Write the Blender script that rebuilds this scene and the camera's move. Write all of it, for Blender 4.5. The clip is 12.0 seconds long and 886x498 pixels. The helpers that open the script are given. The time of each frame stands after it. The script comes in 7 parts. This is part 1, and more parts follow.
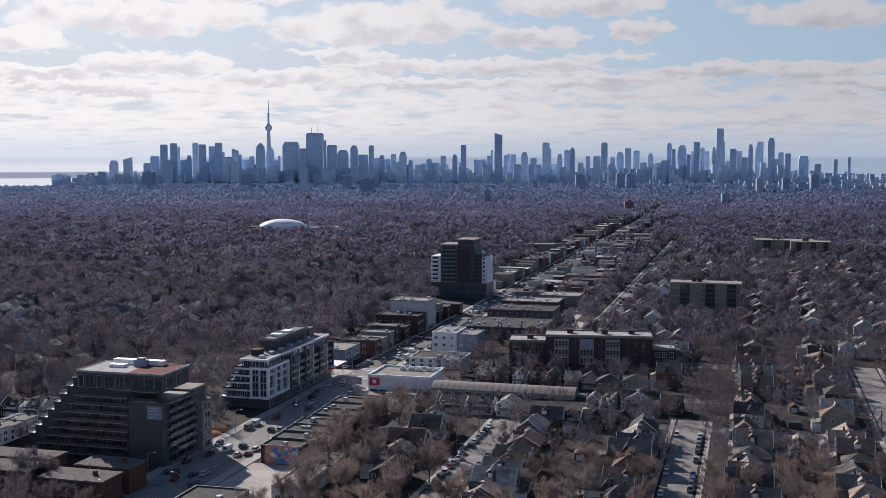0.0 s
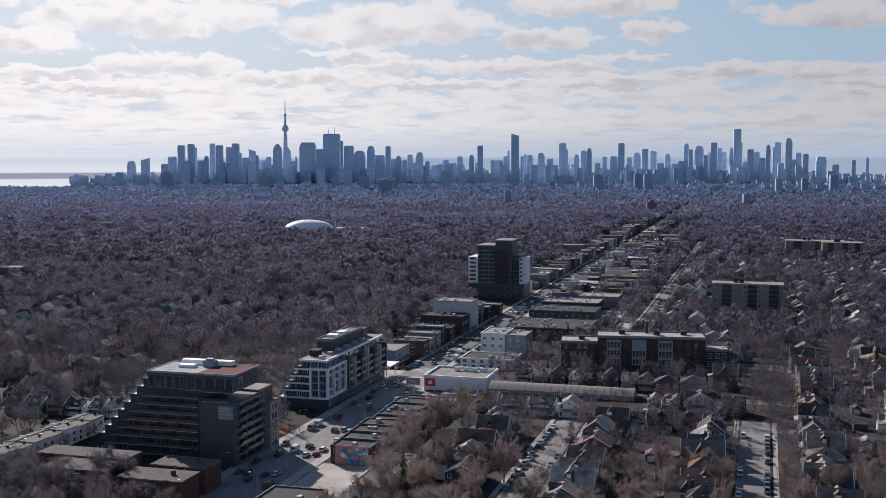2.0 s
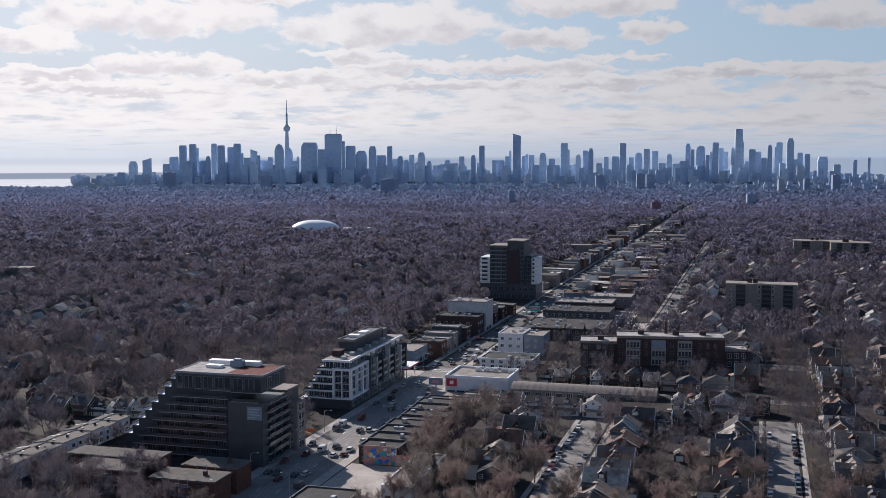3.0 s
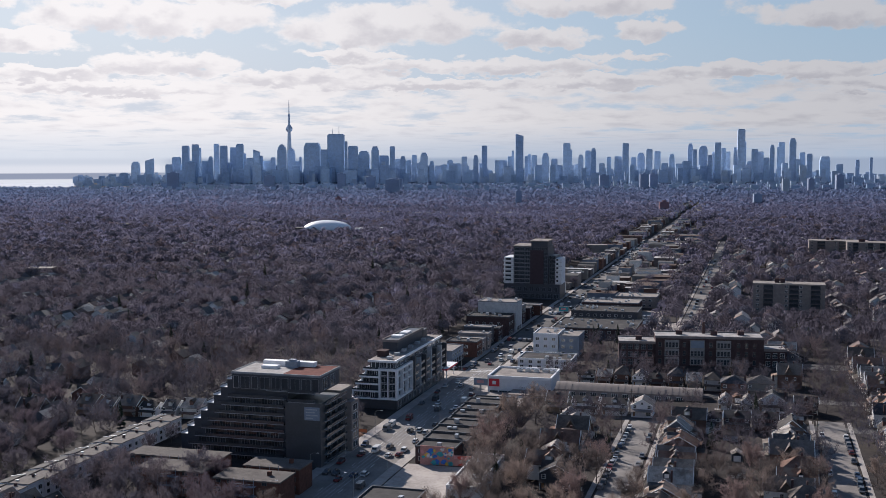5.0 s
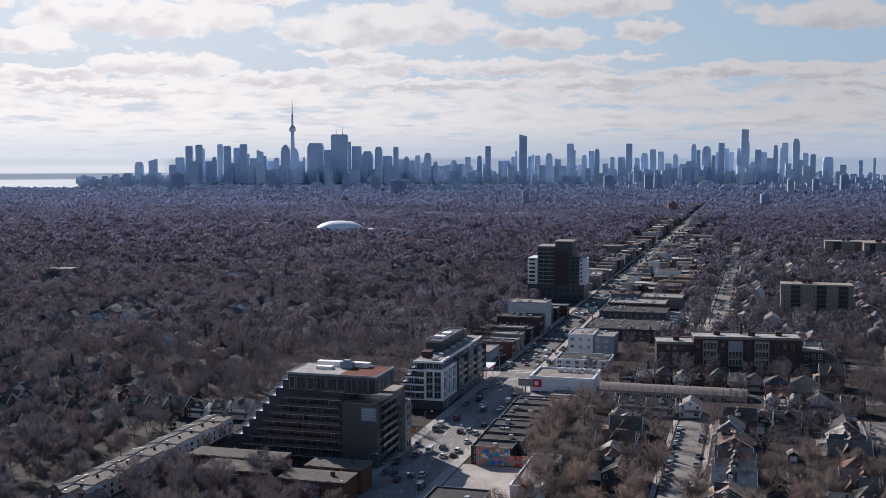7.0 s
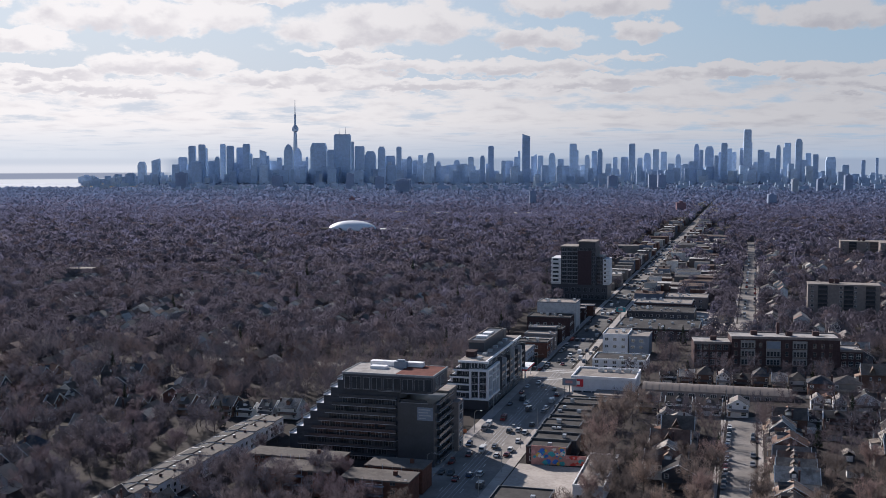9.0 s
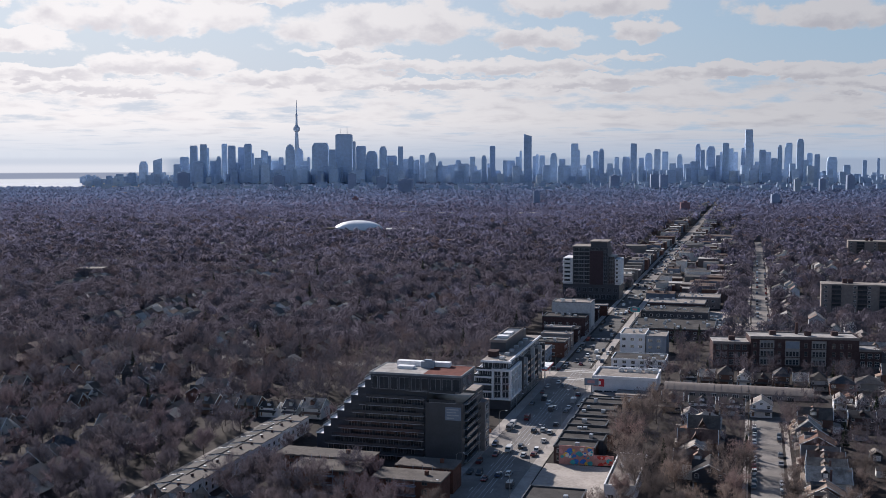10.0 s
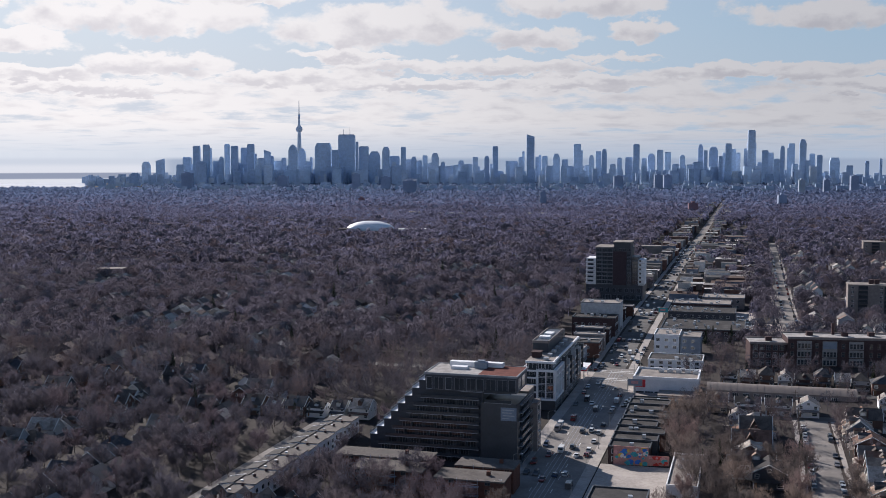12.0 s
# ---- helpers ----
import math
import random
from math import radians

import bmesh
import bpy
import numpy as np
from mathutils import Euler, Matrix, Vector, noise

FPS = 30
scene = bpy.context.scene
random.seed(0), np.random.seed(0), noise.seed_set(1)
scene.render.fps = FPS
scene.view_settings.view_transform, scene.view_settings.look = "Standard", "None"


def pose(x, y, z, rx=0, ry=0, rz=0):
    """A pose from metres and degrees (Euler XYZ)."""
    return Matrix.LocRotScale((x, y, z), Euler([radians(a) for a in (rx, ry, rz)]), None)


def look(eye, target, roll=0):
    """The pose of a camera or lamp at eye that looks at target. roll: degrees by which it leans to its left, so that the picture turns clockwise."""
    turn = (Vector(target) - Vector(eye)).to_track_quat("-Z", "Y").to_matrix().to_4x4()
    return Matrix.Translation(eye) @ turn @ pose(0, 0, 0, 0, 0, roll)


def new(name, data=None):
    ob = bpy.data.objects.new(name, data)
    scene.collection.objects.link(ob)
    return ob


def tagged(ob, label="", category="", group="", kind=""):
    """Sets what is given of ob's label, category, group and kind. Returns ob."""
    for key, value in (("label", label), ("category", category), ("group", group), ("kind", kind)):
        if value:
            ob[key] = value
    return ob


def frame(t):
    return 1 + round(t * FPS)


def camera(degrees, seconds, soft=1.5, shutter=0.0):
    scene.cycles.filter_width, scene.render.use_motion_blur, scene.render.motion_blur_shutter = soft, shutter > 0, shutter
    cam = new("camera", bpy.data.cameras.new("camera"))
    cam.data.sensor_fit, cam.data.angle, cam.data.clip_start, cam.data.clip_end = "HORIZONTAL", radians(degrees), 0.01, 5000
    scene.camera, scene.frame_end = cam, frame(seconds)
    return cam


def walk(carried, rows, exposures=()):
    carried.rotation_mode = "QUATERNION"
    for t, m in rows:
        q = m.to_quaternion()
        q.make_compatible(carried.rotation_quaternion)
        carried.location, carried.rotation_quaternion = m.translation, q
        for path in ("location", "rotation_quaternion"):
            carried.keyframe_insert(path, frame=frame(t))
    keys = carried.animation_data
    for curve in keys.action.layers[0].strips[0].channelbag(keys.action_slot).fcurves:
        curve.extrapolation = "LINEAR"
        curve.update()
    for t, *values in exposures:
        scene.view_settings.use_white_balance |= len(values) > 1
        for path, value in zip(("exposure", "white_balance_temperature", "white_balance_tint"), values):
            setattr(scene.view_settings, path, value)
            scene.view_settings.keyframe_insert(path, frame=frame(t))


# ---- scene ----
cam = camera(42.8, 12.0, soft=0.75)
METRES, EYE, TILT, LEAN, TURN = 121.0, 110.0, -4.69, 0.0, 0.0
ROWS = [
    (0.0, 0.0, 0.0, 0.0, 0.299, 0.0, -0.0),
    (0.5, -0.0415, -0.0015, 0.0006, 0.547, 0.0, -0.02),
    (1.0, -0.0834, -0.0023, 0.0004, 0.724, 0.016, -0.05),
    (1.5, -0.1248, -0.0046, 0.0015, 0.832, 0.023, -0.05),
    (2.0, -0.166, -0.0073, 0.0011, 0.885, 0.031, -0.03),
    (2.5, -0.2078, -0.0097, 0.002, 0.868, 0.031, -0.02),
    (3.0, -0.2489, -0.0128, 0.0024, 0.843, 0.031, -0.01),
    (5.0, -0.4179, -0.023, 0.0042, 0.72, 0.031, 0.04),
    (5.5, -0.4588, -0.0267, 0.0042, 0.703, 0.039, 0.02),
    (6.0, -0.5006, -0.0289, 0.0056, 0.678, 0.039, 0.02),
    (6.5, -0.5417, -0.0321, 0.0054, 0.661, 0.039, 0.02),
    (7.0, -0.583, -0.0352, 0.0065, 0.644, 0.047, 0.03),
    (9.0, -0.7495, -0.0455, 0.0071, 0.537, 0.039, 0.01),
    (9.5, -0.7909, -0.0476, 0.0077, 0.519, 0.031, 0.01),
    (10.0, -0.8327, -0.0498, 0.0076, 0.487, 0.031, 0.0),
    (10.5, -0.8739, -0.0525, 0.008, 0.462, 0.023, -0.0),
    (11.0, -0.9152, -0.0545, 0.0084, 0.437, 0.039, -0.02),
    (11.5, -0.9573, -0.0562, 0.0088, 0.396, 0.039, -0.02),
    (12.0, -0.9988, -0.0581, 0.0091, 0.372, 0.047, -0.02),
]
walk(cam, [(t, pose(0, 0, EYE, TILT, LEAN, TURN) @ pose(METRES * x, METRES * y, METRES * z, 90 + pitch, roll, yaw)) for t, x, y, z, yaw, pitch, roll in ROWS], [(0.0, 0.5, 6420.0, 14.0), (12.0, 0.5, 6420.0, 14.0)])

# ---- sky, sun and exposure ----
SUN_AZ, SUN_EL = -31.0, 26.0          # degrees to the right of +y, and above the horizon


class Net:
    """A short way to wire nodes."""

    def __init__(self, tree):
        self.t = tree

    def n(self, kind, **props):
        node = self.t.nodes.new(kind)
        for k, v in props.items():
            if k == "op":
                node.operation = v
            elif k == "blend":
                node.blend_type = v
            elif k == "dtype":
                node.data_type = v
        return node

    def put(self, socket, value):
        if isinstance(value, bpy.types.NodeSocket):
            self.t.links.new(value, socket)
        else:
            socket.default_value = value

    def math(self, op, a, b=0.0, c=0.0, clamp=False):
        node = self.n("ShaderNodeMath", op=op)
        node.use_clamp = clamp
        for s, v in zip(node.inputs, (a, b, c)):
            self.put(s, v)
        return node.outputs[0]

    def mix(self, f, a, b, blend="MIX"):
        node = self.n("ShaderNodeMix", dtype="RGBA", blend=blend)
        self.put(node.inputs[0], f)
        self.put(node.inputs[6], a if isinstance(a, bpy.types.NodeSocket) else (*a, 1))
        self.put(node.inputs[7], b if isinstance(b, bpy.types.NodeSocket) else (*b, 1))
        return node.outputs[2]

    def noise(self, vec, scale, detail=3.0, rough=0.55):
        node = self.n("ShaderNodeTexNoise")
        self.put(node.inputs["Vector"], vec)
        node.inputs["Scale"].default_value, node.inputs["Detail"].default_value = scale, detail
        node.inputs["Roughness"].default_value = rough
        return node.outputs["Fac"]

    def comb(self, x, y, z=0.0):
        node = self.n("ShaderNodeCombineXYZ")
        for s, v in zip(node.inputs, (x, y, z)):
            self.put(s, v)
        return node.outputs[0]

    def step(self, v, a, b):
        node = self.n("ShaderNodeMapRange")
        node.interpolation_type = "SMOOTHSTEP"
        self.put(node.inputs[0], v)
        node.inputs[1].default_value, node.inputs[2].default_value = a, b
        return node.outputs[0]

    def ramp(self, f, colours, constant=False):
        node = self.n("ShaderNodeValToRGB")
        self.put(node.inputs[0], f)
        el = node.color_ramp.elements
        if constant:
            node.color_ramp.interpolation = "CONSTANT"
        for i, c in enumerate(colours):
            pos = i / (len(colours) if constant else max(1, len(colours) - 1))
            e = el[i] if i < 2 else el.new(pos)
            e.position, e.color = pos, (*c, 1)
        return node.outputs[0]


# cloud banks: (bearing in milliradians, height in milliradians, half width, half height)
CLOUDS = [
    (-262, 119, 108, 16), (-50, 116, 104, 20), (74, 103, 50, 9), (105, 132, 70, 11),
    (166, 108, 28, 9), (330, 117, 76, 14), (-372, 96, 56, 10), (-395, 132, 30, 12),
    (-245, 80, 62, 10), (28, 79, 120, 7), (122, 65, 60, 6), (265, 73, 100, 7),
    (-125, 69, 66, 7), (-350, 70, 52, 6), (-30, 63, 90, 5), (370, 60, 50, 6),
    (-180, 137, 70, 6), (-300, 58, 90, 5), (150, 86, 40, 4), (-90, 88, 50, 5),
]
world = bpy.data.worlds.new("sky")
scene.world = world
world.use_nodes = True
wt = world.node_tree
wt.nodes.clear()
N = Net(wt)
coord = N.n("ShaderNodeTexCoord").outputs["Generated"]
sep = N.n("ShaderNodeSeparateXYZ")
wt.links.new(coord, sep.inputs[0])
dx, dy, dz = sep.outputs
sky = N.n("ShaderNodeTexSky")
sky.sky_type = "NISHITA"
sky.sun_disc = False
sky.sun_elevation, sky.sun_rotation = radians(SUN_EL), radians(SUN_AZ)
sky.altitude, sky.air_density, sky.dust_density, sky.ozone_density = 150, 1.0, 0.6, 2.0
flat = N.math("MAXIMUM", N.math("SQRT", N.math("ADD", N.math("MULTIPLY", dx, dx), N.math("MULTIPLY", dy, dy))), 0.05)
az = N.math("MULTIPLY", N.math("ARCTAN2", dx, dy), 1000.0)
el = N.math("MULTIPLY", N.math("DIVIDE", dz, flat), 1000.0)
lift = N.math("LOGARITHM", N.math("MAXIMUM", el, 4.0), 2.718)
warp = N.noise(N.comb(N.math("MULTIPLY", az, 0.030), N.math("MULTIPLY", lift, 5.0), 3.1), 1.0, 7, 0.54)
fine = N.noise(N.comb(N.math("MULTIPLY", az, 0.045), N.math("MULTIPLY", lift, 7.0), 9.0), 1.0, 7, 0.54)
az_w = N.math("ADD", az, N.math("MULTIPLY", N.math("SUBTRACT", warp, 0.5), 60.0))
el_w = N.math("ADD", el, N.math("MULTIPLY", N.math("SUBTRACT", fine, 0.5), 26.0))
cover, under = 0.0, 0.0
for cx, cy, rx, ry in CLOUDS:
    ex = N.math("MULTIPLY", N.math("SUBTRACT", az_w, cx), 1.0 / rx)
    ey = N.math("MULTIPLY", N.math("SUBTRACT", el_w, cy), 1.0 / ry)
    r2 = N.math("ADD", N.math("MULTIPLY", ex, ex), N.math("MULTIPLY", ey, ey))
    m = N.math("SUBTRACT", 1.0, N.math("MULTIPLY", r2, 0.62), clamp=True)
    cover = N.math("MAXIMUM", cover, m)
    under = N.math("ADD", under, N.math("MULTIPLY", N.math("MULTIPLY", m, ey), -1.0))
banks = N.noise(N.comb(N.math("MULTIPLY", az, 0.0165), N.math("MULTIPLY", lift, 3.6), 1.7), 1.0, 9, 0.60)
spread = N.math("ADD", N.math("MULTIPLY", cover, 0.62), N.math("MULTIPLY", N.math("SUBTRACT", banks, 0.5), 1.5))
low = N.step(el, 86.0, 50.0)
spread = N.math("ADD", spread, N.math("MULTIPLY", low, 0.44))
spread = N.math("SUBTRACT", spread, N.math("MULTIPLY", N.step(el, 160.0, 420.0), 0.6))
mask = N.step(spread, 0.17, 0.40)
shade = N.step(N.math("ADD", N.math("ADD", under, N.math("MULTIPLY", N.math("SUBTRACT", warp, 0.5), 2.6)), N.math("MULTIPLY", N.math("SUBTRACT", spread, 0.3), 0.8)), 0.0, 1.0)
cloud = N.mix(shade, (0.87, 0.858, 0.85), (0.66, 0.65, 0.675))
air = N.mix(1.0, sky.outputs[0], (0.070, 0.081, 0.088), "MULTIPLY")
cloud = N.mix(1.0, cloud, N.mix(N.step(az, -320.0, 380.0), (0.99, 0.98, 0.97), (0.58, 0.59, 0.61)), "MULTIPLY")
air = N.mix(N.math("MULTIPLY", N.step(el, 125.0, 40.0), 0.9), air, N.mix(N.step(az, -320.0, 380.0), (0.66, 0.70, 0.76), (0.48, 0.55, 0.63)))
air = N.mix(N.math("MULTIPLY", N.step(el, 420.0, 170.0), 0.8), air, N.mix(N.step(az, -320.0, 420.0), (0.55, 0.60, 0.665), (0.31, 0.42, 0.53)))
above = N.mix(N.math("MULTIPLY", mask, 0.94), air, cloud)
veil = N.step(el, 34.0, -2.0)
haze = N.mix(N.step(az, -420.0, 160.0), (0.60, 0.66, 0.73), (0.37, 0.45, 0.56))
above = N.mix(N.math("MULTIPLY", veil, 0.85), above, haze)
below = N.mix(N.step(az, -330.0, -200.0), (0.52, 0.57, 0.65), (0.30, 0.37, 0.48))
lake = N.mix(N.step(el, -4.0, -9.0), (0.56, 0.61, 0.68), (0.66, 0.69, 0.74))
lake = N.mix(N.math("MULTIPLY", N.step(el, -12.4, -13.6), N.step(el, -18.6, -17.4)), lake, (0.27, 0.31, 0.40))
below = N.mix(N.step(az, -262.0, -238.0), lake, below)
total = N.mix(N.step(el, 1.0, -3.0), above, below)
bg = N.n("ShaderNodeBackground")
wt.links.new(total, bg.inputs[0])
bg.inputs[1].default_value = 0.78
wt.links.new(bg.outputs[0], N.n("ShaderNodeOutputWorld").inputs[0])

sun = new("sun", bpy.data.lights.new("sun", "SUN"))
sun.data.energy, sun.data.angle, sun.data.color = 5.0, radians(0.55), (1.0, 0.94, 0.87)
sa, se = radians(SUN_AZ), radians(SUN_EL)
sun.matrix_world = look((900 * math.sin(sa) * math.cos(se), 900 * math.cos(sa) * math.cos(se), 900 * math.sin(se)), (0, 0, 0))

# ---- materials ----
MATS = {}


def material(name, colour, rough=0.8, vary=0.25, scale=0.6, bump=0.0, metal=0.0, palette=None, island=False, second=None, spec=None, grain=6.0, soft=0.0):
    """A procedural surface: colour with variation at two scales, wear in a second colour, relief; palette: a pick for each object or piece."""
    m = bpy.data.materials.new(name)
    m.use_nodes = True
    t = m.node_tree
    n = Net(t)
    p = t.nodes["Principled BSDF"]
    pos = n.n("ShaderNodeNewGeometry").outputs["Position"]
    base = colour
    if palette:
        pick = n.n("ShaderNodeNewGeometry").outputs["Random Per Island"] if island else n.n("ShaderNodeObjectInfo").outputs["Random"]
        base = n.ramp(pick, palette, True)
    coarse = n.noise(pos, scale, 4)
    small = n.noise(pos, scale * grain, 3)
    f = n.math("ADD", n.math("MULTIPLY", coarse, 0.6), n.math("MULTIPLY", small, 0.4))
    f = n.step(f, 0.32, 0.68)
    dark = n.mix(1.0, base, (1 - vary,) * 3, "MULTIPLY")
    light = n.mix(1.0, base, (1 + vary * 0.7,) * 3, "MULTIPLY")
    col = n.mix(f, dark, light)
    if second:
        col = n.mix(n.step(n.noise(pos, scale * 0.37, 5, 0.65), 0.50, 0.66), col, second)
    t.links.new(col, p.inputs["Base Color"])
    p.inputs["Roughness"].default_value, p.inputs["Metallic"].default_value = rough, metal
    p.inputs["Specular IOR Level"].default_value = (0.08 if rough > 0.7 else 0.4) if spec is None else spec
    if bump:
        b = n.n("ShaderNodeBump")
        b.inputs["Strength"].default_value, b.inputs["Distance"].default_value = bump, 0.15
        t.links.new(small, b.inputs["Height"])
        t.links.new(b.outputs[0], p.inputs["Normal"])
    if soft:                                     # fine sprays scatter light like one canopy
        one, two, mixed = n.n("ShaderNodeBsdfDiffuse"), n.n("ShaderNodeBsdfTranslucent"), n.n("ShaderNodeMixShader")
        t.links.new(col, one.inputs[0])
        t.links.new(col, two.inputs[0])
        mixed.inputs[0].default_value = soft
        t.links.new(one.outputs[0], mixed.inputs[1])
        t.links.new(two.outputs[0], mixed.inputs[2])
        t.links.new(mixed.outputs[0], t.nodes["Material Output"].inputs[0])
    MATS[name] = m
    return m


material("ground", (0.046, 0.040, 0.039), 0.95, 0.45, 0.03, 0.4, second=(0.062, 0.053, 0.046), grain=14)
material("asphalt", (0.115, 0.110, 0.108), 0.85, 0.25, 0.12, 0.1, second=(0.155, 0.147, 0.142), grain=9)
material("pale_asphalt", (0.225, 0.208, 0.197), 0.9, 0.22, 0.12, 0.1, second=(0.17, 0.158, 0.15), grain=9)
material("pavement", (0.36, 0.33, 0.31), 0.9, 0.2, 0.2, 0.1, second=(0.28, 0.26, 0.25), grain=8)
material("lot", (0.36, 0.325, 0.30), 0.9, 0.25, 0.1, 0.1, second=(0.25, 0.225, 0.21), grain=9)
material("paint_white", (0.75, 0.75, 0.73), 0.7, 0.15)
material("charcoal", (0.030, 0.039, 0.056), 0.5, 0.2, 0.3, spec=0.5)
material("charcoal_panel", (0.055, 0.06, 0.07), 0.45, 0.18, 0.25, spec=0.5)
material("slab_dark", (0.27, 0.28, 0.30), 0.8, 0.2, 0.5)
material("slab", (0.42, 0.43, 0.45), 0.8, 0.2, 0.5)
material("glass", (0.035, 0.045, 0.055), 0.08, 0.3, 0.3, spec=0.8)
material("rail_glass", (0.045, 0.055, 0.065), 0.2, 0.2, 0.5, spec=0.8)
material("white_panel", (0.74, 0.74, 0.76), 0.55, 0.08, 0.4)
material("white_roof", (0.78, 0.78, 0.78), 0.7, 0.15, 0.3)
material("tar_gravel", (0.125, 0.112, 0.105), 0.95, 0.3, 0.25, 0.2, second=(0.105, 0.097, 0.094))
material("gravel_roof", (0.28, 0.25, 0.23), 0.95, 0.25, 0.25, 0.2, second=(0.20, 0.18, 0.17))
material("pale_bay", (0.30, 0.285, 0.275), 0.9, 0.2, 0.6, 0.1)
material("stone_bay", (0.15, 0.135, 0.125), 0.9, 0.2, 0.6, 0.2)
material("pale_roof", (0.36, 0.34, 0.33), 0.9, 0.3, 0.25, 0.1, second=(0.24, 0.225, 0.215))
material("red_roof", (0.14, 0.05, 0.042), 0.9, 0.3, 0.25, 0.2)
material("dark_roof", (0.055, 0.052, 0.053), 0.85, 0.3, 0.3, 0.1, second=(0.085, 0.08, 0.078))
material("brown_brick", (0.072, 0.048, 0.050), 0.9, 0.25, 0.8, 0.2)
material("core_brick", (0.062, 0.046, 0.054), 0.9, 0.25, 0.8, 0.2)
material("red_brick", (0.115, 0.058, 0.047), 0.9, 0.25, 0.8, 0.2)
material("tan_brick", (0.225, 0.197, 0.19), 0.9, 0.2, 0.6, 0.2)
material("grey_metal", (0.45, 0.47, 0.50), 0.4, 0.12, 0.5, metal=0.6)
material("blue_grey", (0.21, 0.25, 0.31), 0.6, 0.15, 0.4)
material("white_wall", (0.66, 0.67, 0.70), 0.8, 0.12, 0.3)
material("pale_wall", (0.225, 0.23, 0.25), 0.8, 0.12, 0.3)
material("red_sign", (0.55, 0.03, 0.05), 0.5, 0.1)
material("orange", (0.62, 0.22, 0.10), 0.7, 0.2)
material("orange_soil", (0.38, 0.20, 0.12), 0.95, 0.4, 0.5, 0.3)
material("vault_roof", (0.20, 0.165, 0.145), 0.6, 0.15, 0.3)
material("trim", (0.72, 0.72, 0.71), 0.6, 0.12, 0.8)
material("wood", (0.20, 0.13, 0.085), 0.85, 0.3, 0.8)
material("bark", (0.105, 0.088, 0.080), 0.95, 0.35, 0.9)
material("twig", (0.15, 0.118, 0.102), 0.95, 0.2, 0.25, palette=[(0.205, 0.165, 0.152), (0.150, 0.125, 0.120), (0.250, 0.195, 0.172), (0.175, 0.145, 0.138), (0.225, 0.165, 0.160), (0.130, 0.110, 0.106)], soft=0.4)
# bluer, darker copy of twig: the west's haze and shade put into its colour
material("twig_west_shade", (0.12, 0.105, 0.11), 0.95, 0.2, 0.25, palette=[(0.112, 0.101, 0.122), (0.093, 0.087, 0.110), (0.134, 0.113, 0.128), (0.103, 0.097, 0.122), (0.126, 0.102, 0.122)], soft=0.4)
material("twig_stuff", (0.112, 0.099, 0.118), 0.95, 0.35, 0.035, second=(0.08, 0.072, 0.09), grain=5, soft=0.35)
material("twig_rust", (0.14, 0.114, 0.122), 0.95, 0.35, 0.035, second=(0.096, 0.081, 0.092), grain=5, soft=0.35)
material("twig_grey", (0.094, 0.089, 0.11), 0.95, 0.35, 0.035, second=(0.067, 0.065, 0.083), grain=5, soft=0.35)
# distance haze painted into the wood tones, bluer from step to step
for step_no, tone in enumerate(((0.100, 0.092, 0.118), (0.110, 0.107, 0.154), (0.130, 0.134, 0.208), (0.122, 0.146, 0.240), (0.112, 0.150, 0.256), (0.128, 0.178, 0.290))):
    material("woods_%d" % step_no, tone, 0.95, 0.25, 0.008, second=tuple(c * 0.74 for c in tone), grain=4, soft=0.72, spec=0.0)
material("woods_dark", (0.070, 0.074, 0.100), 0.95, 0.25, 0.02, second=(0.052, 0.057, 0.082), grain=4, soft=0.2)
material("woods_rust", (0.138, 0.112, 0.126), 0.95, 0.25, 0.02, second=(0.100, 0.086, 0.104), grain=4, soft=0.35)
material("needle", (0.028, 0.042, 0.026), 0.9, 0.4, 0.6)
material("siding", (0.5, 0.5, 0.5), 0.8, 0.12, 0.6, palette=[(0.14, 0.085, 0.07), (0.11, 0.068, 0.058), (0.55, 0.54, 0.53), (0.20, 0.19, 0.18), (0.13, 0.075, 0.064), (0.09, 0.06, 0.05), (0.30, 0.25, 0.20), (0.66, 0.66, 0.65), (0.07, 0.08, 0.095), (0.18, 0.12, 0.095), (0.12, 0.14, 0.17), (0.48, 0.47, 0.44), (0.34, 0.35, 0.37)])
material("shingle", (0.1, 0.1, 0.1), 0.9, 0.36, 0.45, 0.25, palette=[(0.185, 0.152, 0.130), (0.105, 0.092, 0.084), (0.26, 0.225, 0.195), (0.070, 0.065, 0.063), (0.23, 0.140, 0.108), (0.145, 0.130, 0.124), (0.36, 0.325, 0.295), (0.155, 0.095, 0.076), (0.090, 0.080, 0.076), (0.060, 0.064, 0.076), (0.30, 0.22, 0.175)], second=(0.16, 0.136, 0.12))
material("pale_stuff", (0.62, 0.62, 0.63), 0.8, 0.25, 0.1, palette=[(0.70, 0.70, 0.71), (0.55, 0.54, 0.53), (0.66, 0.63, 0.58), (0.40, 0.41, 0.44)], island=True)
material("pale_tile_stuff", (0.3, 0.3, 0.3), 0.85, 0.25, 0.1, palette=[(0.15, 0.135, 0.13), (0.09, 0.085, 0.085), (0.34, 0.325, 0.31), (0.17, 0.125, 0.11), (0.12, 0.115, 0.115)], island=True)
material("siding_stuff", (0.5, 0.5, 0.5), 0.8, 0.12, 0.6, palette=[(0.13, 0.090, 0.085), (0.11, 0.078, 0.074), (0.14, 0.135, 0.145), (0.24, 0.235, 0.24), (0.10, 0.080, 0.080), (0.10, 0.095, 0.105), (0.55, 0.55, 0.56), (0.17, 0.165, 0.17), (0.09, 0.10, 0.125)], island=True)
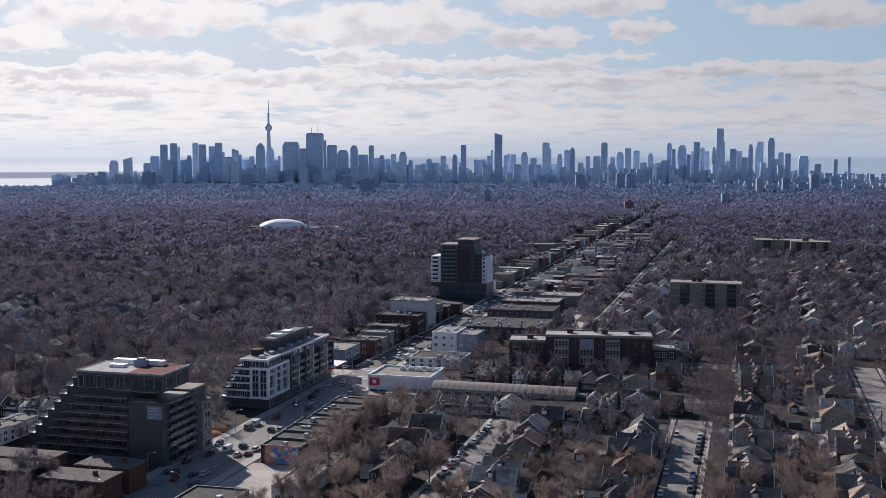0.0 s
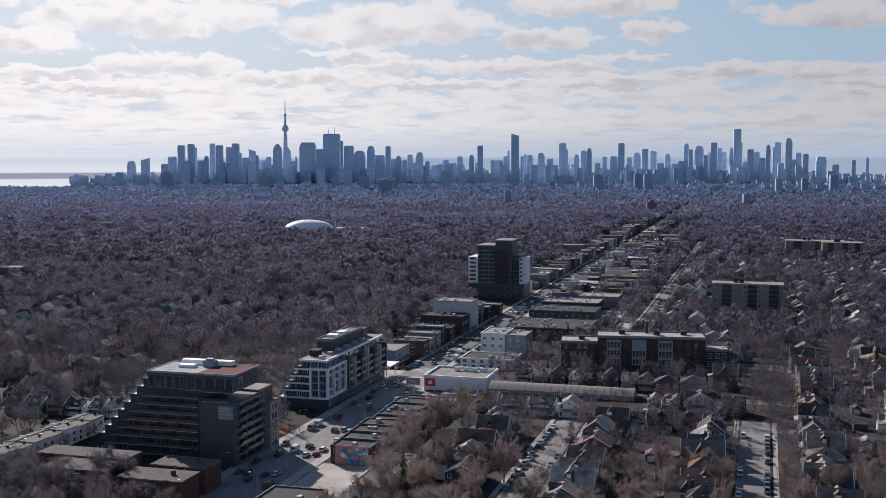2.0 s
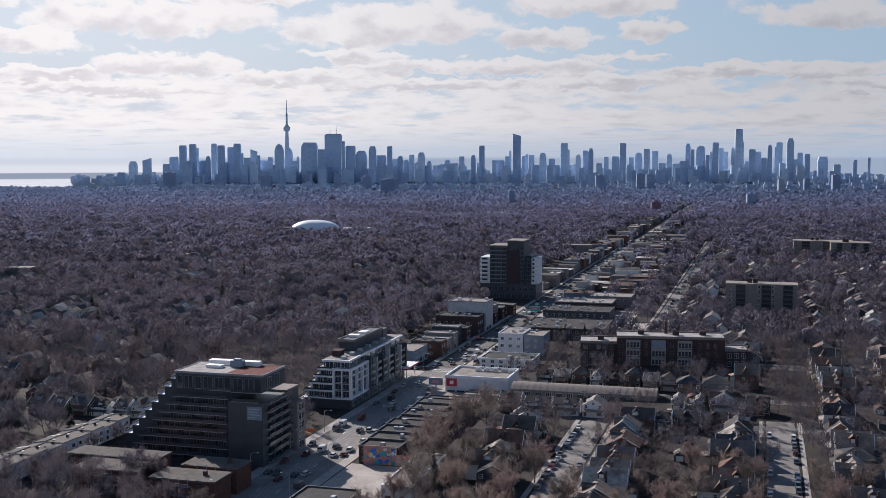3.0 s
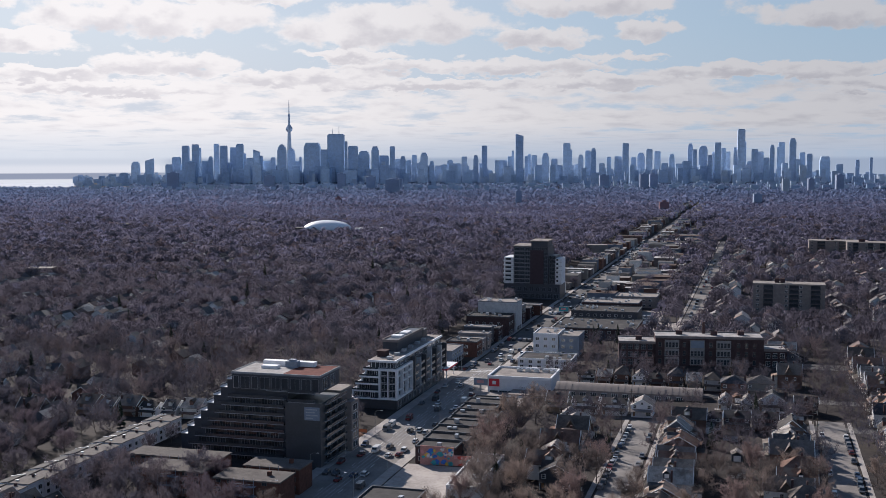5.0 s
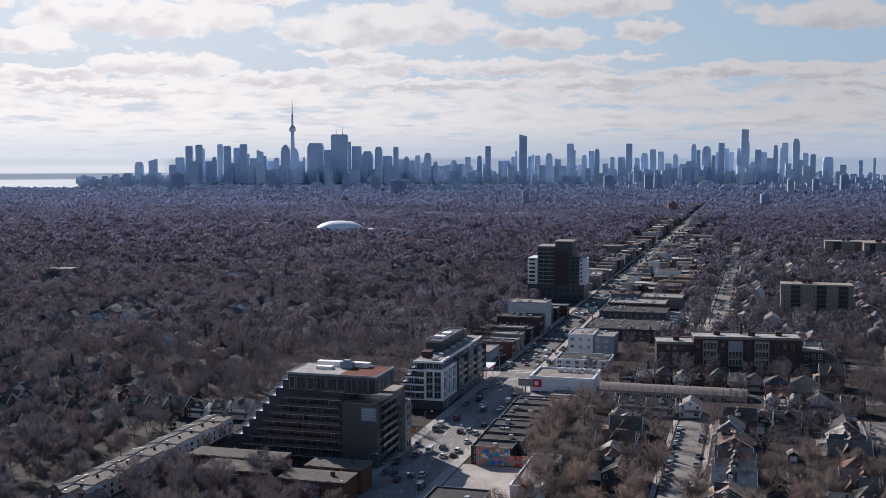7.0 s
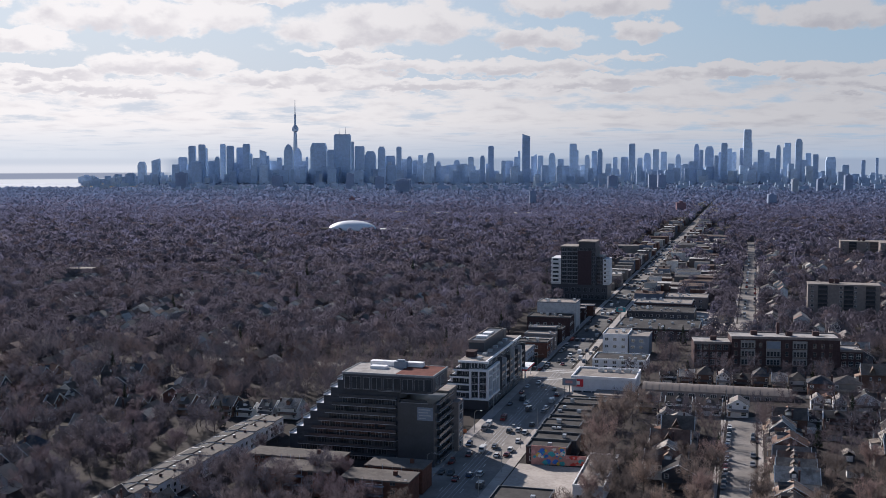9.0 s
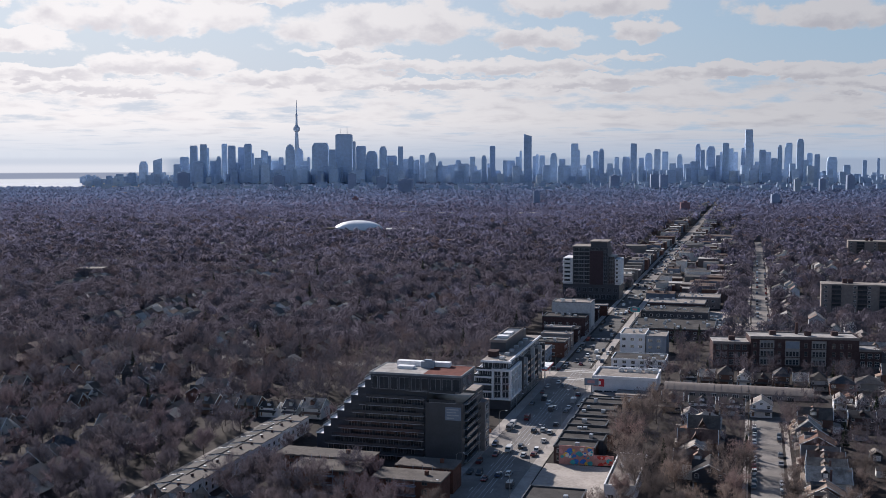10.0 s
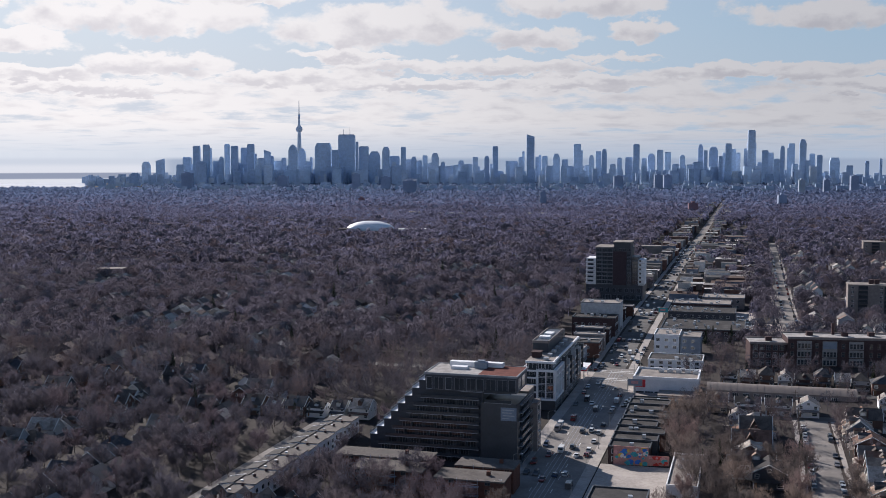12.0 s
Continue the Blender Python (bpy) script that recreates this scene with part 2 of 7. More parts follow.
material("shingle_stuff", (0.1, 0.1, 0.1), 0.85, 0.2, 0.4, palette=[(0.14, 0.125, 0.12), (0.09, 0.085, 0.085), (0.19, 0.17, 0.165), (0.07, 0.068, 0.072), (0.17, 0.13, 0.12), (0.11, 0.108, 0.115), (0.24, 0.23, 0.225)], island=True)
material("flat_stuff", (0.2, 0.2, 0.2), 0.85, 0.2, 0.3, palette=[(0.17, 0.155, 0.15), (0.10, 0.095, 0.095), (0.40, 0.39, 0.385), (0.07, 0.066, 0.07), (0.22, 0.20, 0.19), (0.10, 0.07, 0.06), (0.08, 0.076, 0.076)], island=True)
material("shopfront_stuff", (0.3, 0.3, 0.3), 0.85, 0.25, 0.3, palette=[(0.16, 0.09, 0.075), (0.45, 0.44, 0.43), (0.11, 0.10, 0.105), (0.24, 0.21, 0.19), (0.62, 0.61, 0.60), (0.10, 0.065, 0.06), (0.14, 0.17, 0.22), (0.20, 0.18, 0.17)], island=True)
material("car_paint", (0.3, 0.3, 0.3), 0.25, 0.04, 0.5, palette=[(0.75, 0.75, 0.75), (0.03, 0.03, 0.035), (0.45, 0.46, 0.47), (0.10, 0.105, 0.115), (0.05, 0.05, 0.055), (0.16, 0.03, 0.03), (0.04, 0.06, 0.11), (0.2, 0.2, 0.21), (0.6, 0.6, 0.6), (0.08, 0.08, 0.085)], spec=0.6)
material("car_stuff", (0.3, 0.3, 0.3), 0.25, 0.04, 0.5, palette=[(0.75, 0.75, 0.75), (0.03, 0.03, 0.035), (0.45, 0.46, 0.47), (0.10, 0.105, 0.115), (0.05, 0.05, 0.055), (0.16, 0.04, 0.04), (0.05, 0.07, 0.12), (0.2, 0.2, 0.21), (0.06, 0.06, 0.065)], island=True, spec=0.6)
material("tyre", (0.02, 0.02, 0.02), 0.9, 0.2)
material("pole", (0.30, 0.30, 0.29), 0.6, 0.15, 0.6)
material("wood_pole", (0.13, 0.10, 0.08), 0.9, 0.25, 0.6)
# far city: distance haze is put into these pale blue base colours
material("hazy_glass", (0.2, 0.25, 0.32), 0.6, 0.14, 0.09, palette=[(0.46, 0.58, 0.75), (0.38, 0.49, 0.67), (0.50, 0.61, 0.77), (0.43, 0.55, 0.72), (0.40, 0.52, 0.70), (0.34, 0.45, 0.63)], grain=3, spec=0.15)
material("hazy_city_stuff", (0.2, 0.25, 0.32), 0.85, 0.2, 0.05, palette=[(0.37, 0.47, 0.63), (0.32, 0.42, 0.59), (0.43, 0.52, 0.66), (0.39, 0.48, 0.63), (0.47, 0.55, 0.66), (0.35, 0.45, 0.61)], island=True, grain=9)
# top faces toned darker than the walls, to offset the sun on them
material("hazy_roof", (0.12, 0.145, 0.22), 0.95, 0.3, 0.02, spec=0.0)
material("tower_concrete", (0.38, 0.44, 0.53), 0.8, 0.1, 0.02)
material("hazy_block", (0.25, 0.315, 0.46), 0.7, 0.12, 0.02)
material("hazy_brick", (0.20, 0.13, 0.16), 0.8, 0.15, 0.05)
material("dome_skin", (0.72, 0.74, 0.78), 0.45, 0.06, 0.1)
material("water", (0.40, 0.44, 0.50), 0.85, 0.12, 0.004, spec=0.06)

# ---- mesh and object helpers ----
TURN15 = pose(0, 0, 0, 0, 0, -15)     # the street grid: local x across the streets, local y along them


def vu(v, u, z=0.0, turn=0.0):
    """A pose in the street grid: v metres across, u along."""
    return TURN15 @ pose(v, u, z, 0, 0, turn)


class Build:
    """Collects faces for one mesh."""

    def __init__(self):
        self.v, self.f, self.m = [], [], []

    def face(self, pts, mi=0):
        k = len(self.v)
        self.v += [tuple(p) for p in pts]
        self.f.append(tuple(range(k, k + len(pts))))
        self.m.append(mi)

    def box(self, x0, x1, y0, y1, z0, z1, mi=0):
        k = len(self.v)
        self.v += [(x0, y0, z0), (x1, y0, z0), (x1, y1, z0), (x0, y1, z0), (x0, y0, z1), (x1, y0, z1), (x1, y1, z1), (x0, y1, z1)]
        for q in ((0, 3, 2, 1), (4, 5, 6, 7), (0, 1, 5, 4), (1, 2, 6, 5), (2, 3, 7, 6), (3, 0, 4, 7)):
            self.f.append(tuple(k + i for i in q))
            self.m.append(mi)
        return self

    def prism(self, outline, z0, z1, mi=0):
        k, n = len(self.v), len(outline)
        self.v += [(x, y, z0) for x, y in outline] + [(x, y, z1) for x, y in outline]
        self.f += [tuple(range(k + n - 1, k - 1, -1)), tuple(range(k + n, k + 2 * n))]
        self.f += [(k + i, k + (i + 1) % n, k + n + (i + 1) % n, k + n + i) for i in range(n)]
        self.m += [mi] * (n + 2)
        return self

    def tube(self, a, b, ra, rb, n=6, mi=0):
        a, b = Vector(a), Vector(b)
        d = (b - a).normalized()
        s = d.cross(Vector((0.3, 0.9, 0.2))).normalized()
        w = d.cross(s)
        k = len(self.v)
        for c, r in ((a, ra), (b, rb)):
            for i in range(n):
                an = 2 * math.pi * i / n
                self.v.append(tuple(c + s * (r * math.cos(an)) + w * (r * math.sin(an))))
        self.f += [(k + i, k + (i + 1) % n, k + n + (i + 1) % n, k + n + i) for i in range(n)]
        self.f += [tuple(range(k + n - 1, k - 1, -1)), tuple(range(k + n, k + 2 * n))]
        self.m += [mi] * (n + 2)
        return self

    def lathe(self, rings, n=16, cx=0.0, cy=0.0, mi=0):
        """rings: (radius, z) from the bottom up."""
        k = len(self.v)
        for r, z in rings:
            self.v += [(cx + r * math.cos(2 * math.pi * i / n), cy + r * math.sin(2 * math.pi * i / n), z) for i in range(n)]
        for j in range(len(rings) - 1):
            self.f += [(k + j * n + i, k + j * n + (i + 1) % n, k + (j + 1) * n + (i + 1) % n, k + (j + 1) * n + i) for i in range(n)]
            self.m += [mi] * n
        self.f += [tuple(range(k + n - 1, k - 1, -1)), tuple(range(k + (len(rings) - 1) * n, k + len(rings) * n))]
        self.m += [mi] * 2
        return self

    def gable(self, x0, x1, y0, y1, z, rise, along="y", over=0.4, thick=0.18, mi=0):
        """A pitched roof of two sloping slabs over a rectangle; along: the ridge's axis."""
        if along == "y":
            half, mid = (x1 - x0) / 2, (x0 + x1) / 2
            a, b = y0 - over, y1 + over
            for s in (-1, 1):
                e = mid + s * (half + over)
                ze = z - rise * over / half
                pts = [(mid, a, z + rise), (e, a, ze), (e, b, ze), (mid, b, z + rise)]
                self.slab(pts, thick, mi, s < 0)
        else:
            half, mid = (y1 - y0) / 2, (y0 + y1) / 2
            a, b = x0 - over, x1 + over
            for s in (-1, 1):
                e = mid + s * (half + over)
                ze = z - rise * over / half
                pts = [(a, mid, z + rise), (a, e, ze), (b, e, ze), (b, mid, z + rise)]
                self.slab(pts, thick, mi, s > 0)
        return self

    def slab(self, pts, thick, mi=0, flip=False):
        if flip:
            pts = pts[::-1]
        k, n = len(self.v), len(pts)
        self.v += [(x, y, zz + thick) for x, y, zz in pts] + [tuple(p) for p in pts]
        self.f += [tuple(range(k, k + n))[::-1], tuple(range(k + n, k + 2 * n))]
        self.f += [(k + i, k + (i + 1) % n, k + n + (i + 1) % n, k + n + i) for i in range(n)]
        self.m += [mi] * (n + 2)

    def mesh(self, name, mats):
        me = bpy.data.meshes.new(name)
        me.from_pydata(self.v, [], self.f)
        for m in (mats if isinstance(mats, (list, tuple)) else [mats]):
            me.materials.append(MATS[m])
        if any(self.m):
            me.polygons.foreach_set("material_index", self.m)
        bm = bmesh.new()
        bm.from_mesh(me)
        bmesh.ops.recalc_face_normals(bm, faces=bm.faces)
        bm.to_mesh(me)
        bm.free()
        return me


def part(name, b, mats, parent, label="", smooth=False):
    """One mesh under a thing or a part."""
    me = b if isinstance(b, bpy.types.Mesh) else b.mesh(name, mats)
    if smooth:
        me.polygons.foreach_set("use_smooth", [True] * len(me.polygons))
    ob = new(name, me)
    ob.parent = parent
    if label:
        ob["label"] = label
    return ob


def thing(name, m, label, category, group="", kind=""):
    ob = new(name)
    ob.empty_display_size = 0.5
    ob.matrix_world = m
    return tagged(ob, label, category, group, kind)


def solid(name, b, mats, m, label="", category="", group="", kind=""):
    """A thing that is one mesh."""
    ob = new(name, b.mesh(name, mats))
    ob.matrix_world = m
    return tagged(ob, label, category, group, kind)


def tri_mesh(name, verts, tris, mats, index=None):
    """A large triangle mesh from arrays."""
    me = bpy.data.meshes.new(name)
    me.vertices.add(len(verts))
    me.vertices.foreach_set("co", np.ascontiguousarray(verts, np.float32).ravel())
    me.loops.add(3 * len(tris))
    me.loops.foreach_set("vertex_index", np.ascontiguousarray(tris, np.int32).ravel())
    me.polygons.add(len(tris))
    me.polygons.foreach_set("loop_start", np.arange(0, 3 * len(tris), 3, dtype=np.int32))
    for m in mats:
        me.materials.append(MATS[m])
    if index is not None:
        me.polygons.foreach_set("material_index", np.ascontiguousarray(index, np.int32))
    me.update(calc_edges=True)
    me.shade_flat()
    return me

# ---- ground, water and roads ----
def smooth(x, a, b):
    t = min(1.0, max(0.0, (x - a) / (b - a)))
    return t * t * (3 - 2 * t)


def land(x, y):
    """How far the low ridge under the near streets rises above the plain."""
    v, u = 0.9659 * x - 0.2588 * y, 0.2588 * x + 0.9659 * y
    east, west = smooth(v, -180, -70), smooth(-v, 200, 290)
    rise = (3.8 + 3.9 * east + 2.2 * west) * (1 - smooth(y, 500 + 90 * east + 40 * west, 770 + 80 * east))
    return rise * smooth(u, 190, 270) * (1 - smooth(v, 210, 300)) * (1 - smooth(-v, 570, 690))


HUB = Vector((-60.0, -3.0, 111.0))         # plan laid out flat round this point; the ridge draws it in and up


def settle(ob):
    """Set a thing, or every point of a sheet or strip, on the ridge."""
    if ob.type == "MESH":
        inv = ob.matrix_world.inverted()
        co = np.empty(3 * len(ob.data.vertices), np.float32)
        ob.data.vertices.foreach_get("co", co)
        m, w = np.array(ob.matrix_world), np.array(inv)
        p = co.reshape(-1, 3) @ m[:3, :3].T + m[:3, 3]
        v, u = 0.9659 * p[:, 0] - 0.2588 * p[:, 1], 0.2588 * p[:, 0] + 0.9659 * p[:, 1]

        def st(x, a, b):
            t = np.clip((x - a) / (b - a), 0, 1)
            return t * t * (3 - 2 * t)
        east, west = st(v, -180, -70), st(-v, 200, 290)
        rise = (3.8 + 3.9 * east + 2.2 * west) * (1 - st(p[:, 1], 500 + 90 * east + 40 * west, 770 + 80 * east))
        rise *= st(u, 190, 270) * (1 - st(v, 210, 300)) * (1 - st(-v, 570, 690))
        hub = np.array(HUB)
        p = hub + (p - hub) * ((111.0 - rise) / 111.0)[:, None]
        ob.data.vertices.foreach_set("co", (p @ w[:3, :3].T + w[:3, 3]).astype(np.float32).ravel())
        ob.data.update()
    else:
        p = ob.matrix_world.translation
        k = (111.0 - land(p.x, p.y)) / 111.0
        ob.matrix_world = Matrix.Translation(HUB) @ Matrix.Diagonal((k, k, k, 1)) @ Matrix.Translation(-HUB) @ ob.matrix_world


g = Build()
g.face([(-3600, -400, -0.12), (3600, -400, -0.12), (3600, 4960, -0.12), (-3600, 4960, -0.12)])
solid("ground", g, "ground", Matrix(), "brown winter ground of leaf litter and faded grass", "ground", kind="structure")
g = Build()
lines_v = list(range(-700, -320, 20)) + list(range(-320, 200, 8)) + list(range(200, 321, 20))
lines_u = list(range(180, 1000, 14))
g.v = [(a, b, -0.06) for b in lines_u for a in lines_v]
n = len(lines_v)
g.f = [(j * n + i, j * n + i + 1, j * n + n + i + 1, j * n + n + i) for j in range(len(lines_u) - 1) for i in range(n - 1)]
g.m = [0] * len(g.f)
solid("ground_ridge", g, "ground", TURN15, "low rise of brown winter ground under the near streets", "ground", kind="structure")
w = Build()
w.face([(-3500, 4130, 0.5), (-1475, 4130, 0.5), (-1560, 4500, 0.5), (-1730, 4955, 0.5), (-3500, 4955, 0.5)])
solid("water", w, "water", Matrix(), "pale grey lake water by the harbour", "water", kind="structure")
ROAD = -184.0


def strip(name, v0, v1, u0, u1, z, mat, label, kind="structure", category="road"):
    b = Build()
    nv, nu = max(1, math.ceil((v1 - v0) / 8)), max(1, math.ceil((u1 - u0) / 14))
    xs, ys = [v0 + (v1 - v0) * i / nv for i in range(nv + 1)], [u0 + (u1 - u0) * i / nu for i in range(nu + 1)]
    b.v = [(x, y, z) for y in ys for x in xs]
    n = nv + 1
    b.f = [(j * n + i, j * n + i + 1, j * n + n + i + 1, j * n + n + i) for j in range(nu) for i in range(nv)]
    ring = [i for i in range(n)] + [j * n + nv for j in range(1, nu + 1)] + [nu * n + i for i in range(nv - 1, -1, -1)] + [j * n for j in range(nu - 1, 0, -1)]
    k = len(b.v)
    b.v += [(b.v[i][0], b.v[i][1], -0.3) for i in ring]
    r = len(ring)
    b.f += [(ring[i], k + i, k + (i + 1) % r, ring[(i + 1) % r]) for i in range(r)]
    b.m = [0] * len(b.f)
    return solid(name, b, mat, TURN15, label, category, kind=kind)


strip("main_road", ROAD - 10.5, ROAD + 10.5, 200, 556, 0.05, "pale_asphalt", "grey asphalt main road with four lanes and tram tracks")
# darker asphalt on this stretch stands in for cloud shade lying over it
strip("main_road_far", ROAD - 10.0, ROAD + 4.0, 556, 1000, 0.05, "asphalt", "grey asphalt main road between shops")
strip("main_road_far", ROAD - 8.0, ROAD + 2.0, 1000, 3000, 0.05, "pale_asphalt", "grey asphalt main road running to the city")
SIDE = [(-92.5, 300, 458), (-92.0, 690, 860), (-92.0, 860, 1500), (-18.0, 300, 476), (62.0, 300, 620), (138.0, 500, 760), (214.0, 600, 900)]
for v, a, b_ in SIDE:
    half = 5.6
    strip("side_street", v - half, v + half, a, b_, 0.045, "pale_asphalt", "pale worn asphalt side street", category="street")
    strip("pavement", v - 8.4, v - 6.6, a, b_, 0.06, "pavement", "concrete side-street pavement", category="pavement")
    strip("pavement", v + 6.6, v + 8.4, a, b_, 0.06, "pavement", "concrete side-street pavement", category="pavement")
for u, va, vb in ((462, -112, 62), (536, -420, -150), (515, -150, 240), (706, -170, 240), (905, -480, 240), (1180, -500, 300)):
    strip("cross_street", va, vb, u - 4.5, u + 4.5, 0.04, "asphalt", "grey asphalt cross street", category="street")
strip("pavement_west", ROAD - 14.8, ROAD - 10.5, 200, 530, 0.16, "pavement", "concrete pavement with a raised kerb", category="pavement")
strip("pavement_east", ROAD + 10.5, ROAD + 14.5, 200, 474, 0.16, "pavement", "concrete pavement with a raised kerb", category="pavement")
strip("pavement_west", ROAD - 14.5, ROAD - 11.5, 546, 1500, 0.16, "pavement", "concrete pavement with a raised kerb", category="pavement")
strip("pavement_east", ROAD + 5.5, ROAD + 9.5, 556, 1500, 0.16, "pavement", "concrete pavement with a raised kerb", category="pavement")
strip("forecourt", -169, -143.2, 318, 367.6, 0.10, "lot", "pale bare gravel lot beside the painted wall", category="lot")
strip("forecourt", ROAD - 25, ROAD - 10.5, 512, 545, 0.07, "lot", "pale concrete fuel station forecourt", category="lot")
strip("forecourt", ROAD + 10.5, -150, 462, 545, 0.07, "lot", "pale concrete dealership forecourt", category="lot")
strip("car_park", -150, -112, 690, 800, 0.07, "lot", "pale asphalt car park behind shops", category="lot")
strip("car_park", -112, -84, 700, 745, 0.08, "lot", "pale asphalt lane and yard", category="lot")
strip("car_park", -40, 30, 596, 612, 0.08, "asphalt", "asphalt car park beside the school", category="lot")

# painted lines: crossings and lane marks
for u in (524.5, 528.5, 545, 549):
    strip("crossing_line", ROAD - 10, ROAD + 10, u, u + 0.6, 0.056, "paint_white", "white painted crossing line", category="road marking")
for i in range(24):
    u = 215 + i * 16
    if not 515 < u < 556:
        for s in (-3.6, 3.6):
            strip("lane_mark", ROAD + s - 0.09, ROAD + s + 0.09, u, u + 4.5, 0.056, "paint_white", "short white lane line", category="road marking")

# tram rails
for s in (-2.4, -0.9, 0.9, 2.4):
    strip("tram_rail", ROAD + s - 0.06, ROAD + s + 0.06, 200, 555, 0.054, "grey_metal", "dark steel tram rail set in the road", category="rail")


# ---- large buildings along the main road ----
def pane_grid(b, x0, x1, z0, z1, cols, rows, put, t=0.09, depth=0.07, mull=0.08):
    """One joined window: a frame with mullions and recessed panes. put(a, d, c) gives the place of a point, d metres out of the wall."""
    xs, zs = [x0 - t, x0], [z0 - t, z0]
    for i in range(1, cols):
        c = x0 + (x1 - x0) * i / cols
        xs += [c - mull / 2, c + mull / 2]
    for i in range(1, rows):
        c = z0 + (z1 - z0) * i / rows
        zs += [c - mull / 2, c + mull / 2]
    xs += [x1, x1 + t]
    zs += [z1, z1 + t]
    seen = {}

    def at(a, d, c):
        key = (round(a, 4), round(d, 4), round(c, 4))
        if key not in seen:
            seen[key] = len(b.v)
            b.v.append(put(a, d, c))
        return seen[key]

    def quad(pts, mi):
        b.f.append(tuple(at(*p) for p in pts))
        b.m.append(mi)
    for i in range(len(xs) - 1):
        for j in range(len(zs) - 1):
            a0, a1, c0, c1 = xs[i], xs[i + 1], zs[j], zs[j + 1]
            if i % 2 and j % 2:
                e = depth - 0.05
                quad([(a0, e, c0), (a1, e, c0), (a1, e, c1), (a0, e, c1)], 1)
                for p, q in (((a0, c0), (a1, c0)), ((a1, c0), (a1, c1)), ((a1, c1), (a0, c1)), ((a0, c1), (a0, c0))):
                    quad([(p[0], depth, p[1]), (q[0], depth, q[1]), (q[0], e, q[1]), (p[0], e, p[1])], 0)
            else:
                quad([(a0, depth, c0), (a1, depth, c0), (a1, depth, c1), (a0, depth, c1)], 0)
    A, B, C, D = xs[0], xs[-1], zs[0], zs[-1]
    for line in ([(x, C) for x in xs], [(B, z) for z in zs], [(x, D) for x in xs[::-1]], [(A, z) for z in zs[::-1]]):
        for p, q in zip(line[:-1], line[1:]):
            quad([(p[0], depth, p[1]), (q[0], depth, q[1]), (q[0], -0.05, q[1]), (p[0], -0.05, p[1])], 0)


def window_part(parent, name, x0, x1, y, z0, z1, face="front", frame="trim", mull=1, bars=0):
    """A framed window on a wall: front faces -y, back +y, left -x, right +x."""
    b = Build()
    put = {"front": lambda a, d, c: (a, y - d, c), "back": lambda a, d, c: (a, y + d, c), "left": lambda a, d, c: (y - d, a, c), "right": lambda a, d, c: (y + d, a, c)}[face]
    pane_grid(b, x0, x1, z0, z1, mull + 1, bars + 1, put)
    return part(name, b, [frame, "glass"], parent)


